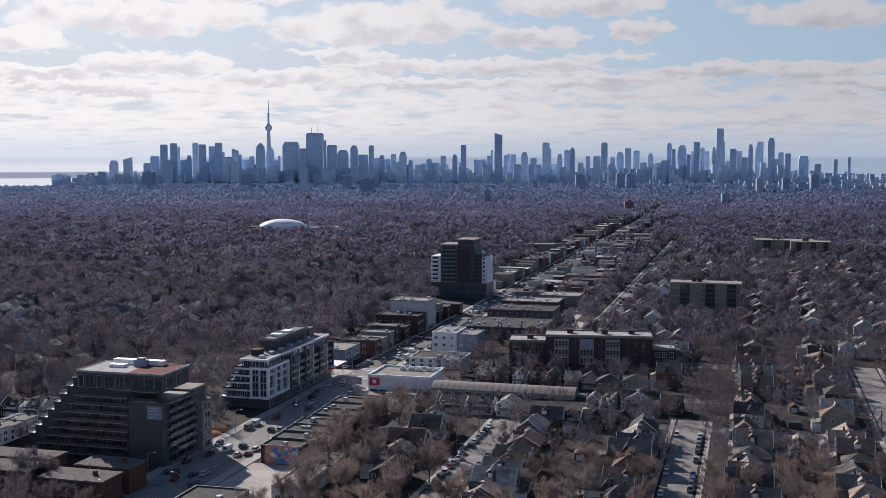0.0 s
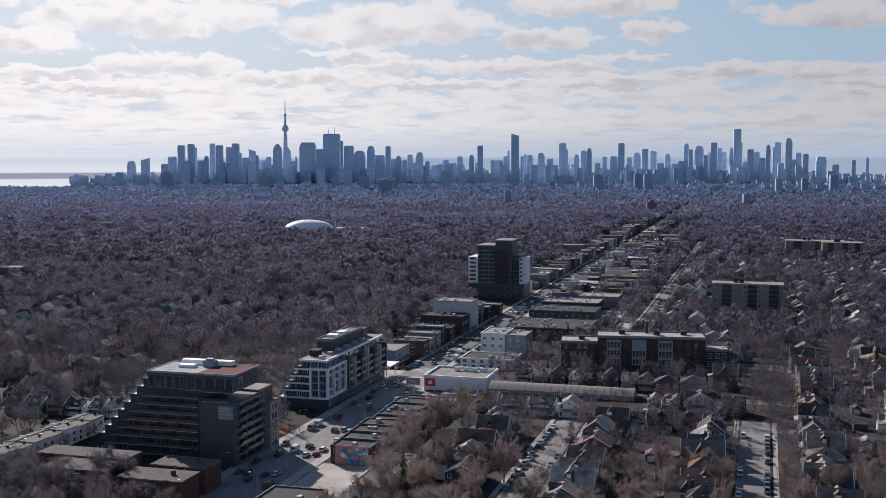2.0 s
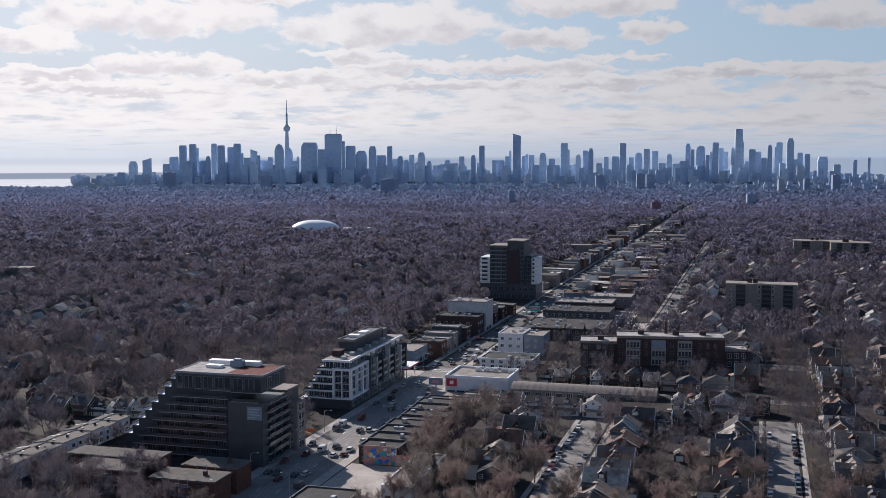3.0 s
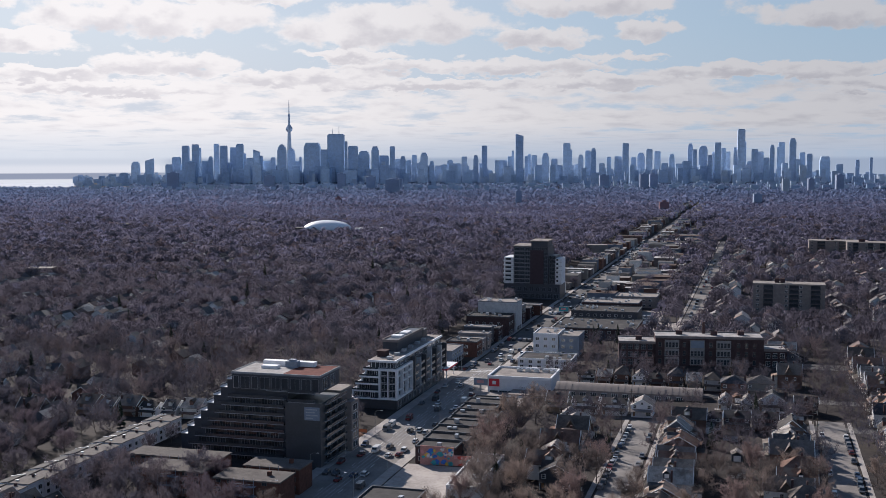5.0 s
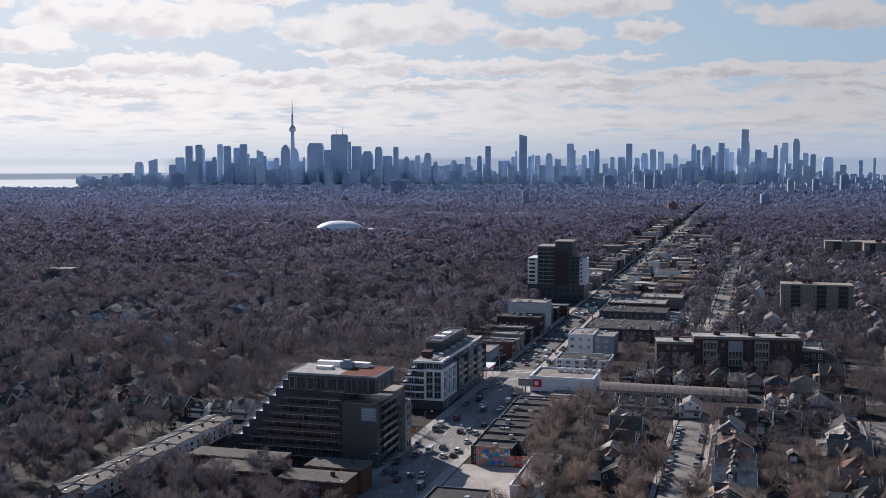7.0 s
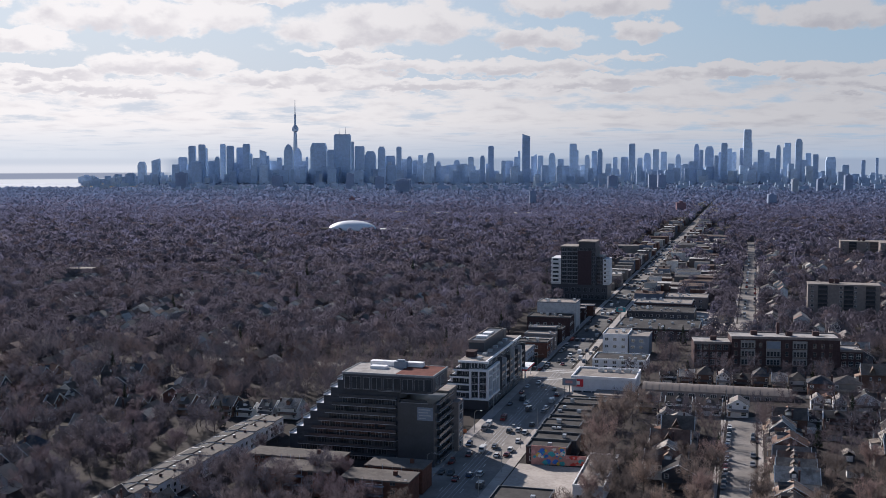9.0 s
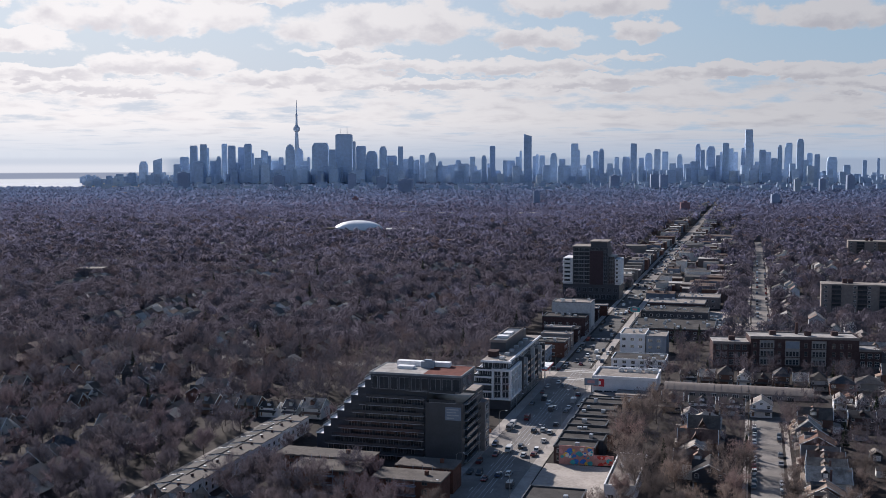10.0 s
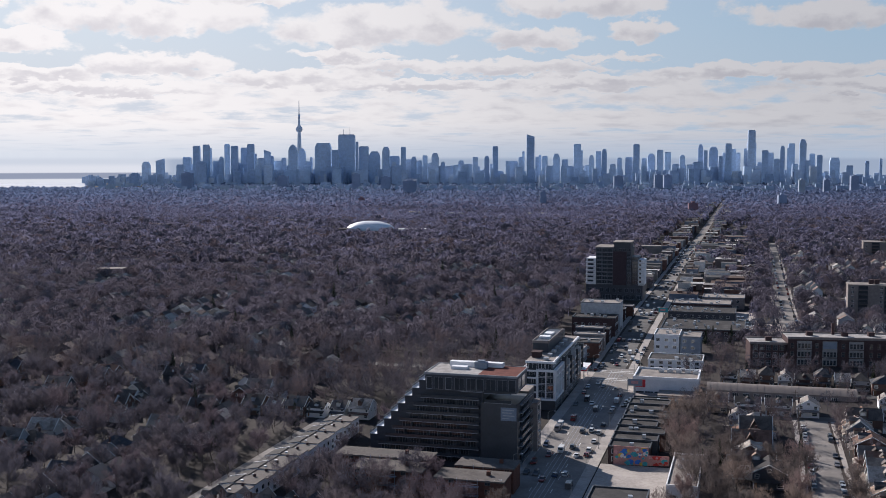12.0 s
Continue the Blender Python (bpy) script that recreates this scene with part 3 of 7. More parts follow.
def terrace_block():
    """Charcoal apartment block, stepped down on one side, with balconies."""
    T = thing("apartment_building", vu(-193, 342), "charcoal stepped apartment building with long balconies and a red-edged flat roof", "building")
    F = 2.95
    # local: x from -33 to 0 at the top (towards the road at 0), y from 0 to 19
    b = Build()
    b.box(-33, -0.0, 0, 19, 29.6, 35.4)
    part("upper_body", b, "charcoal", T)
    b = Build()
    b.box(-33, -12.5, 1.6, 30, 0, 29.6)
    part("middle_block", b, "charcoal", T)
    b = Build()
    b.box(-12.5, 0.6, -1.0, 30, 0, 26.2)
    part("corner_block", b, "charcoal_panel", T, "plain charcoal panelled corner block")
    for k in range(8):
        z = 32.6 - F * k
        b = Build()
        b.box(-33 - 2.65 * (k + 1), -33 - 2.65 * k, 1.6, 28, 0, z)
        part("terrace_step", b, "charcoal", T)
        b = Build()
        x0, x1 = -33 - 2.65 * (k + 1), -33 - 2.65 * k
        b.box(x0 - 0.1, x1, 1.3, 28.1, z, z + 0.14)
        b.box(x0 - 0.1, x0 + 0.08, 1.3, 28.1, z + 0.14, z + 0.42)
        deck = part("terrace_deck", b, "white_panel", T, "pale terrace deck and coping")
        b = Build()
        b.box(x0, x0 + 0.05, 1.4, 28, z + 0.42, z + 1.15)
        part("terrace_rail", b, "rail_glass", deck)
    # roof: white membrane, red gravel half, parapet, plant box
    b = Build()
    b.box(-33, -14, 0, 19, 35.4, 35.62)
    part("roof_white", b, "pale_roof", T, "pale membrane roof half")
    b = Build()
    b.box(-14, 0, 0, 19, 35.4, 35.66)
    part("roof_red", b, "red_roof", T, "rust-red paved roof half")
    b = Build()
    b.box(-33.3, 0.3, -0.3, 0.05, 35.1, 35.85)
    b.box(-33.3, 0.3, 18.95, 19.3, 35.1, 35.85)
    b.box(-33.3, -32.95, 0.05, 18.95, 35.1, 35.85)
    b.box(-0.05, 0.3, 0.05, 18.95, 35.1, 35.85)
    part("parapet", b, "slab_dark", T, "grey metal parapet edge")
    b = Build()
    b.box(-28, -8.2, 15.2, 18.2, 35.6, 37.3)
    b.box(-26, -20, 9, 12, 35.6, 36.6)
    part("roof_plant", b, "white_panel", T, "white rooftop plant screens")
    b = Build()
    b.box(-18, -13.5, 12.2, 15.0, 35.7, 37.9)
    b.box(-17, -14.5, 12.8, 14.6, 37.9, 38.5)
    part("roof_tank", b, "blue_grey", T, "blue-grey rooftop tank housing")
    # balconies on the front
    for k in range(10):
        z = 29.4 - F * k + 0.3
        x0 = -33 - 2.65 * min(k, 8) + 1.0 if k > 0 else -19.5
        x1 = -13.4
        if k == 0:
            x0, x1 = -20.0, -12.0
        b = Build()
        b.box(x0, x1, -0.1, 2.0, z - 0.24, z)
        slab_ob = part("balcony_slab", b, "slab_dark", T, "grey concrete balcony edge")
        b = Build()
        b.box(x0 + 0.05, x1 - 0.05, -0.06, 0.0, z, z + 1.05)
        part("balcony_rail", b, "rail_glass", slab_ob, "tinted glass balcony rail")
        if k:
            for i in range(int((x1 - x0) / 4.2)):
                xa = x0 + 0.8 + i * 4.2
                if z - F > 0:
                    window_part(T, "window", xa, xa + 2.9, 1.6, z - F + 0.25, z - 0.5, frame="slab_dark" if (i + k) % 3 else "charcoal_panel", mull=2)
            for i in range(int((x1 - x0) / 8.4)):
                xa = x0 + 4.5 + i * 8.4
                b = Build()
                b.box(xa, xa + 0.14, 0.0, 1.6, max(0, z - F), z - 0.24)
                part("balcony_screen", b, "charcoal_panel", T)
    for x0, x1 in ((-11.2, -2.2),):
        for z in (29.7, 26.4):
            b = Build()
            b.box(x0, x1 + 0.6, -1.3, 0.2, z - 0.22, z)
            slab_ob = part("balcony_slab", b, "slab_dark", T, "grey concrete balcony edge")
            b = Build()
            b.box(x0, x1 + 0.6, -1.26, -1.2, z, z + 1.05)
            part("balcony_rail", b, "rail_glass", slab_ob)
    for x0, w, z0, z1 in ((-32.4, 1.9, 30.0, 34.2), (-29.6, 3.2, 30.0, 34.2), (-25.4, 2.2, 30.0, 34.2), (-22.2, 3.4, 30.0, 34.2), (-17.8, 3.0, 30.0, 34.2), (-14.2, 2.4, 30.0, 34.2), (-10.8, 3.4, 30.0, 34.2), (-6.6, 3.2, 30.0, 34.2), (-2.8, 2.4, 30.0, 34.4)):
        window_part(T, "window", x0, x0 + w, 0.0, z0, z1, frame="slab_dark" if w > 2.3 else "slab", mull=0 if w < 3 else 1)
    for x in (-26.0, -18.4, -11.6):
        part("roof_screen", Build().box(x, x + 0.2, -0.1, 1.9, 29.8, 34.6), "charcoal_panel", T)
    # sign panel on the corner block, with bars for its lettering
    b = Build()
    b.box(-5.3, 0.3, -1.12, -1.0, 20.3, 24.9, 0)
    for i, (a, c) in enumerate(((-4.8, -0.6), (-4.8, -1.4), (-4.6, -0.4), (-4.8, -2.2))):
        b.box(a, c, -1.15, -1.12, 23.9 - i * 1.0, 24.25 - i * 1.0, 1)
    part("sign_panel", b, ["blue_grey", "slab"], T, "faded grey banner with illegible lines")
    # side facing the road
    for k in range(8):
        z = 25.6 - F * k
        b = Build()
        b.box(0.6, 1.9, 2.0, 21.5, z - 0.25, z)
        slab_ob = part("balcony_slab", b, "slab_dark", T, "grey concrete balcony edge")
        b = Build()
        b.box(1.82, 1.88, 2.0, 21.5, z, z + 1.0)
        part("balcony_rail", b, "rail_glass", slab_ob)
        for i in range(3):
            if z - F > 0:
                window_part(T, "window", 3.5 + i * 6.2, 7.6 + i * 6.2, 0.6, z - F + 0.3, z - 0.5, "right", frame="charcoal_panel", mull=2)
    for i in range(2):
        window_part(T, "window", 3 + i * 7, 7.5 + i * 7, 0.0, 30.3, 34.2, "right", frame="slab", mull=2)
    b = Build()
    b.box(0.6, 3.2, 22.5, 30, 0, 22)
    part("brick_bay", b, "tan_brick", T, "tan brick bay at the rear")
    for k in range(6):
        window_part(T, "window", 24, 28.6, 3.2, 1.5 + k * 3.4, 3.8 + k * 3.4, "right", frame="trim", mull=1)
    b = Build()
    b.box(-12.5, 0.6, 19, 30, 26.2, 26.9)
    part("lower_roof", b, "gravel_roof", T)
    b = Build()
    b.box(0.6, 3.6, -3, 20, 3.3, 3.6)
    part("street_canopy", b, "white_panel", T, "pale canopy over the shopfronts")
    for i in range(4):
        window_part(T, "shop_window", 0.5 + i * 5, 4.9 + i * 5, 0.62, 0.5, 3.0, "right", frame="slab", mull=2)
    return T


def white_block():
    """White-framed block with a dark base, terraces and a penthouse."""
    T = thing("apartment_building", vu(-195, 433) @ Matrix.Diagonal((1.08, 1.07, 1.0, 1.0)), "white-framed mid-rise apartment building with a dark base and stepped terraces", "building")
    F = 3.1
    b = Build()
    b.box(-20, 0, 0.6, 70, 0, 8.2)
    part("base", b, "charcoal_panel", T, "dark base storeys")
    b = Build()
    b.box(-11, -0.8, 0.7, 70, 8.2, 21.0)
    part("body", b, "charcoal", T)
    b = Build()
    b.box(-11.5, -1.4, 1.6, 69, 21.0, 24.1)
    part("top_storey", b, "charcoal", T)
    b = Build()
    b.box(-12, -0.9, 1.0, 69.6, 24.1, 24.55)
    part("roof", b, "gravel_roof", T, "grey gravel roof")
    # white frame facing the camera side
    frame_pieces = [(-7.6, 0.35, 0.0, 0.9, 20.2, 21.2), (-7.6, 0.35, 0.0, 0.9, 7.9, 8.7), (-3.85, -3.5, 0.2, 0.9, 8.7, 20.2)]
    for x in (-7.5, -0.4):
        frame_pieces.append((x, x + 0.75, 0.0, 0.9, 8.7, 20.2))
    for i, q in enumerate(frame_pieces):
        b = Build()
        b.box(*q)
        part("frame_bar", b, "white_panel", T, "white panel frame bar")
    # white frame of the road side, first bays only
    for y in (0.9, 7.5, 14.0, 20.6):
        b = Build()
        b.box(-0.8, 0.35, y - 0.0 if y > 1 else 0.91, y + 0.7, 8.7, 20.2)
        part("frame_bar", b, "white_panel", T)
    for z in (20.2, 7.9):
        b = Build()
        b.box(-0.8, 0.33, 0.91, 21.3, z, z + 0.95)
        part("frame_bar", b, "white_panel", T)
    for k in range(1, 4):
        z = 8.4 + F * k
        for y0, y1 in ((1.7, 7.5), (8.2, 14.0), (14.7, 20.6)):
            if (k + int(y0)) % 3 != 0:
                b = Build()
                b.box(-0.8, 0.1, y0, y1, z - 0.2, z + 0.2)
                part("floor_band", b, "white_panel", T)
        b = Build()
        b.box(-6.7, -0.45, 0.35, 0.7, z - 0.12, z + 0.12)
        part("floor_band", b, "slab", T)
    for k in range(4):
        z = 8.8 + F * k
        for x0, x1 in ((-6.5, -4.1), (-3.2, -0.8)):
            window_part(T, "window", x0, x1, 0.7, z + 0.2, z + 2.7, frame="white_panel", mull=1)
        for y0 in (2.2, 8.8, 15.3):
            window_part(T, "window", y0, y0 + 4.3, -0.8, z + 0.2, z + 2.7, "right", frame="white_panel", mull=2)
    for x0, x1 in ((-10.8, -7.6), (-6.8, -4.6), (-4.0, -1.9)):
        window_part(T, "window", x0, x1, 1.6, 21.4, 23.7, frame="white_panel", mull=1)
    b = Build()
    b.box(-12.2, 0.2, 0.9, 1.5, 23.7, 24.6)
    b.box(-1.3, -0.7, 1.5, 69.6, 23.7, 24.6)
    part("roof_edge", b, "white_panel", T, "white roof edge")
    # rest of the road side: stacked balconies
    for k in range(4):
        z = 8.4 + F * k
        for j in range(6):
            y0 = 22.6 + j * 8.0
            b = Build()
            b.box(-0.8, 0.9, y0, y0 + 5.6, z - 0.15, z + 0.08)
            slab_ob = part("balcony_slab", b, "slab", T)
            b = Build()
            b.box(0.82, 0.88, y0, y0 + 5.6, z + 0.08, z + 1.1)
            part("balcony_rail", b, "rail_glass", slab_ob)
            window_part(T, "window", y0 + 0.6, y0 + 5.0, -0.8, z + 0.3, z + 2.5, "right", frame="slab", mull=2)
    for j in range(7):
        b = Build()
        b.box(-0.8, 1.1, 21.4 + j * 8.0, 22.4 + j * 8.0, 8.2, 23.0 if j in (0, 3) else 21.0)
        part("side_pier", b, "slab" if j % 2 else "charcoal_panel", T)
    for j in range(10):
        window_part(T, "window", 3 + j * 6.6, 7.4 + j * 6.6, -1.4, 21.4, 23.6, "right", frame="white_panel", mull=2)
    for j in range(10):
        window_part(T, "shop_window", 2 + j * 6.7, 7 + j * 6.7, 0.0, 0.6, 3.6, "right", frame="slab", mull=2)
        window_part(T, "window", 2.4 + j * 6.7, 6 + j * 6.7, 0.0, 4.8, 7.0, "right", frame="slab", mull=1)
    for j in range(3):
        window_part(T, "window", -17.5 + j * 6, -13.5 + j * 6, 0.6, 0.8, 3.4, frame="slab", mull=2)
    # terraces stepping down away from the road: white parapet bands with glass rails and recessed windows
    for k, left in enumerate((-13.4, -15.0, -16.8, -18.8)):
        z = 20.6 - F * k
        b = Build()
        b.box(left, -11.0, 1.9, 66, 8.2, z - 0.35)
        part("terrace_step", b, "charcoal", T)
        b = Build()
        b.box(left - 0.5, -7.6, 0.0, 66.3, z - 0.35, z)
        b.box(left - 0.5, -7.6, 0.0, 0.25, z, z + 0.4)
        b.box(left - 0.5, left - 0.2, 0.25, 66.3, z, z + 0.4)
        deck = part("terrace_deck", b, "white_panel", T, "white terrace slab and parapet")
        b = Build()
        b.box(left - 0.4, -7.7, 0.08, 0.14, z + 0.4, z + 1.1)
        part("terrace_rail", b, "rail_glass", deck)
        part("terrace_wall", Build().box(left + 0.2, left + 0.5, 0.3, 1.9, z - 2.75, z - 0.35), "white_panel", T)
        xa = left + 0.9
        while xa + 1.7 < -7.6:
            window_part(T, "window", xa, xa + 1.7, 1.9 if xa < -11 else 0.7, z - 2.6, z - 0.6, frame="white_panel", mull=1)
            xa += 2.3
    b = Build()
    b.box(-20.6, -7.6, 0.0, 66, 7.9, 8.3)
    part("terrace_deck", b, "white_panel", T, "white lowest terrace slab")
    # penthouse and roof plant
    b = Build()
    b.box(-13, -6.6, 22, 58, 24.1, 29.4)
    pent = part("penthouse", b, "charcoal", T, "dark metal penthouse")
    b = Build()
    b.box(-13.4, -6.2, 21.6, 22.0, 28.8, 29.9)
    b.box(-13.4, -6.2, 58.0, 58.4, 28.8, 29.9)
    b.box(-13.4, -13.0, 22.0, 58.0, 28.8, 29.9)
    b.box(-6.6, -6.2, 22.0, 58.0, 28.8, 29.9)
    part("penthouse_rim", b, "tan_brick", pent, "pale penthouse roof rim")
    b = Build()
    b.box(-12, -7.5, 30, 34, 29.4, 30.4)
    b.box(-11.5, -8, 40, 46, 29.4, 30.2)
    part("roof_plant", b, "white_panel", T)
    b = Build()
    b.box(-11.8, -6.8, 60, 66, 24.5, 28.4)
    part("stair_box", b, "charcoal_panel", T)
    b = Build()
    b.box(-11, -7.6, 9, 14, 24.55, 26.8)
    b.box(-11.3, -7.3, 8.7, 14.3, 26.8, 27.1)
    part("stair_box", b, "brown_brick", T)
    for i in range(6):
        b = Build()
        y = 4 + i * 9.5
        b.box(-5.4, -3.6, y, y + 2.2, 24.55, 25.7)
        part("roof_unit", b, "grey_metal", T)
    return T


def mid_tower():
    """Apartment tower by the road farther on."""
    T = thing("apartment_tower", vu(-219, 846), "brown and glass apartment tower with white balcony wings", "building")
    b = Build()
    b.box(-22, 22, 0, 26, 0, 12)
    part("podium", b, "charcoal", T)
    b = Build()
    b.box(-1, 9.4, -1, 24, 12, 38.4)
    part("brick_core", b, "core_brick", T, "dark purple-brown brick tower core")
    b = Build()
    b.box(-14.5, -1, 0.5, 24, 12, 41)
    b.box(9.4, 13, -0.4, 24, 12, 41)
    b.box(-1, 9.4, -0.6, 24, 38.4, 41)
    b.box(13, 18.5, 2, 22, 12, 34)
    part("glass_body", b, "charcoal", T)
    b = Build()
    b.box(-0.4, 12.4, 0, 20, 41, 45.2)
    part("plant_room", b, "charcoal", T)
    b = Build()
    b.box(-1.2, 13.2, -0.8, 21, 45.2, 45.9)
    part("plant_roof", b, "gravel_roof", T)
    b = Build()
    b.box(-15, -1.02, 0, 24.5, 41, 41.8)
    part("roof", b, "gravel_roof", T)
    b = Build()
    b.box(-22, -14.5, 0.5, 22, 12, 32.5)
    part("white_wing", b, "white_wall", T, "white balcony wing")
    b = Build()
    b.box(18.5, 23, 1, 20, 12, 32)
    part("white_wing", b, "white_wall", T, "white balcony wing")
    for k in range(6):
        z = 13 + k * 3.25
        window_part(T, "window", -21, -16.5, 0.5, z + 0.6, z + 2.5, frame="charcoal", mull=1)
        window_part(T, "window", 19.2, 20.6, 1.0, z + 0.6, z + 2.5, frame="charcoal", mull=0)
    for k in range(9):
        z = 12.5 + k * 3.1
        b = Build()
        b.box(-14, -1.2, -0.5, 0.5, z, z + 0.4)
        part("floor_band", b, "pale_wall", T)
        for i in range(3):
            window_part(T, "window", -13.5 + i * 4.2, -10.2 + i * 4.2, 0.5, z + 0.5, z + 2.8, frame="blue_grey", mull=1)
        if k < 7:
            window_part(T, "window", 13.6, 17.8, 2.0, z + 0.5, z + 2.8, frame="blue_grey", mull=2)
    for x in (0.2, 3.4, 6.6, 9.8):
        window_part(T, "window", x, x + 2.4, -0.6 if x < 9 else -0.4, 38.7, 40.7, frame="pale_wall", mull=1)
    for k in range(8):
        window_part(T, "window", 9.8, 12.6, -0.4, 13 + k * 3.1, 15.3 + k * 3.1, frame="blue_grey", mull=1)
    for k in range(6):
        z = 13 + k * 3.25
        for x0, x1, y in ((-22.4, -15, -0.6), (18.7, 23.4, -0.1)):
            slab_ob = part("balcony_slab", Build().box(x0, x1, y, y + 1.1, z, z + 0.25), "slab", T)
            part("balcony_rail", Build().box(x0, x1, y, y + 0.06, z + 0.25, z + 1.2), "white_wall", slab_ob)
    for i in range(9):
        window_part(T, "shop_window", -21 + i * 4.8, -17.4 + i * 4.8, 0.0, 1.0, 4.2, frame="blue_grey", mull=2)
        window_part(T, "window", -20.6 + i * 4.8, -18 + i * 4.8, 0.0, 6.4, 9.4, frame="blue_grey", mull=1)
    return T


def dealership():
    T = thing("car_dealership", vu(-166.5, 480), "white single-storey car dealership with a red sign and rooftop units", "building")
    b = Build()
    b.box(0, 29, 0, 24, 0, 10.6)
    part("wall", b, "white_wall", T)
    b = Build()
    b.box(0.5, 28.5, 0.5, 23.5, 10.6, 10.7)
    part("roof", b, "gravel_roof", T, "grey gravel flat roof")
    b = Build()
    b.box(-0.2, 29.2, -0.2, 0.5, 10.2, 11.5)
    b.box(-0.2, 29.2, 23.5, 24.2, 10.2, 11.5)
    b.box(-0.2, 0.5, 0.5, 23.5, 10.2, 11.5)
    b.box(28.5, 29.2, 0.5, 23.5, 10.2, 11.5)
    part("parapet", b, "white_panel", T, "white roof parapet")
    b = Build()
    b.box(0.6, 5.4, -0.45, -0.1, 6.6, 10.0, 0)
    b.prism([(2.2, -0.5), (3.9, -0.5), (3.9, -0.45), (2.2, -0.45)], 7.5, 9.1, 1)
    part("sign", b, ["red_sign", "white_panel"], T, "red square sign with a plain white shape")
    for x, y in ((10, 16), (14, 16.5), (18, 16), (22, 17), (26, 15)):
        b = Build()
        b.box(x, x + 2.6, y, y + 2, 10.7, 12.1)
        b.tube((x + 1.3, y + 1, 12.1), (x + 1.3, y + 1, 12.4), 0.7, 0.7, 8)
        part("roof_unit", b, "grey_metal", T)
    for i in range(3):
        window_part(T, "shop_window", 1 + i * 4.3, 4.6 + i * 4.3, 0.0, 0.6, 4.6, frame="blue_grey", mull=2)
    for i in range(5):
        window_part(T, "shop_window", 1 + i * 4.5, 4.8 + i * 4.5, 0.0, 0.6, 5.0, "left", frame="blue_grey", mull=2)
    b = Build()
    b.box(12, 28, -11, -0.02, 0, 5.2)
    part("annexe_wall", b, "white_wall", T)
    b = Build()
    b.box(11.7, 28.3, -11.3, -0.02, 5.2, 5.7)
    part("annexe_roof", b, "gravel_roof", T)
    for i in range(3):
        window_part(T, "window", 13.5 + i * 5, 16.8 + i * 5, -11, 1.2, 3.6, frame="trim", mull=1)
    return T


def vault_hall():
    """Long low hall with a barrel roof."""
    T = thing("long_hall", vu(-137, 490), "long low hall with a pale grey barrel roof", "building")
    b = Build()
    L, W = 66.0, 13.5
    pts = [(0.0, 4.8)] + [(W * i / 12, 4.8 + 2.2 * math.sin(math.pi * i / 12)) for i in range(1, 12)] + [(W, 4.8)]
    for x0, x1 in ((0.0, L),):
        k = len(b.v)
        for x in (x0, x1):
            b.v += [(x, y, z) for y, z in pts] + [(x, y, z - 0.25) for y, z in pts[::-1]]
        n = len(pts) * 2
        b.f += [(k + i, k + (i + 1) % n, k + n + (i + 1) % n, k + n + i) for i in range(n)]
        b.f += [tuple(range(k, k + n)), tuple(range(k + n, k + 2 * n))]
        b.m += [0] * (n + 2)
    part("roof", b, "vault_roof", T, "pale grey ribbed barrel roof")
    for i in range(22):
        c = Build()
        x = 1.5 + i * 3.0
        for (y0, z0), (y1, z1) in zip(pts[:-1], pts[1:]):
            c.face([(x, y0, z0 + 0.08), (x + 0.12, y0, z0 + 0.08), (x + 0.12, y1, z1 + 0.08), (x, y1, z1 + 0.08)])
            c.face([(x, y0, z0), (x, y0, z0 + 0.08), (x, y1, z1 + 0.08), (x, y1, z1)])
        part("roof_rib", c, "vault_roof", T)
    b = Build()
    b.box(0.1, L - 0.1, 0.1, W - 0.1, 0, 4.7)
    part("wall", b, "tan_brick", T)
    for i in range(12):
        window_part(T, "window", 2 + i * 4.8, 4.6 + i * 4.8, 0.1, 1.6, 3.8, frame="trim", mull=2)
    return T


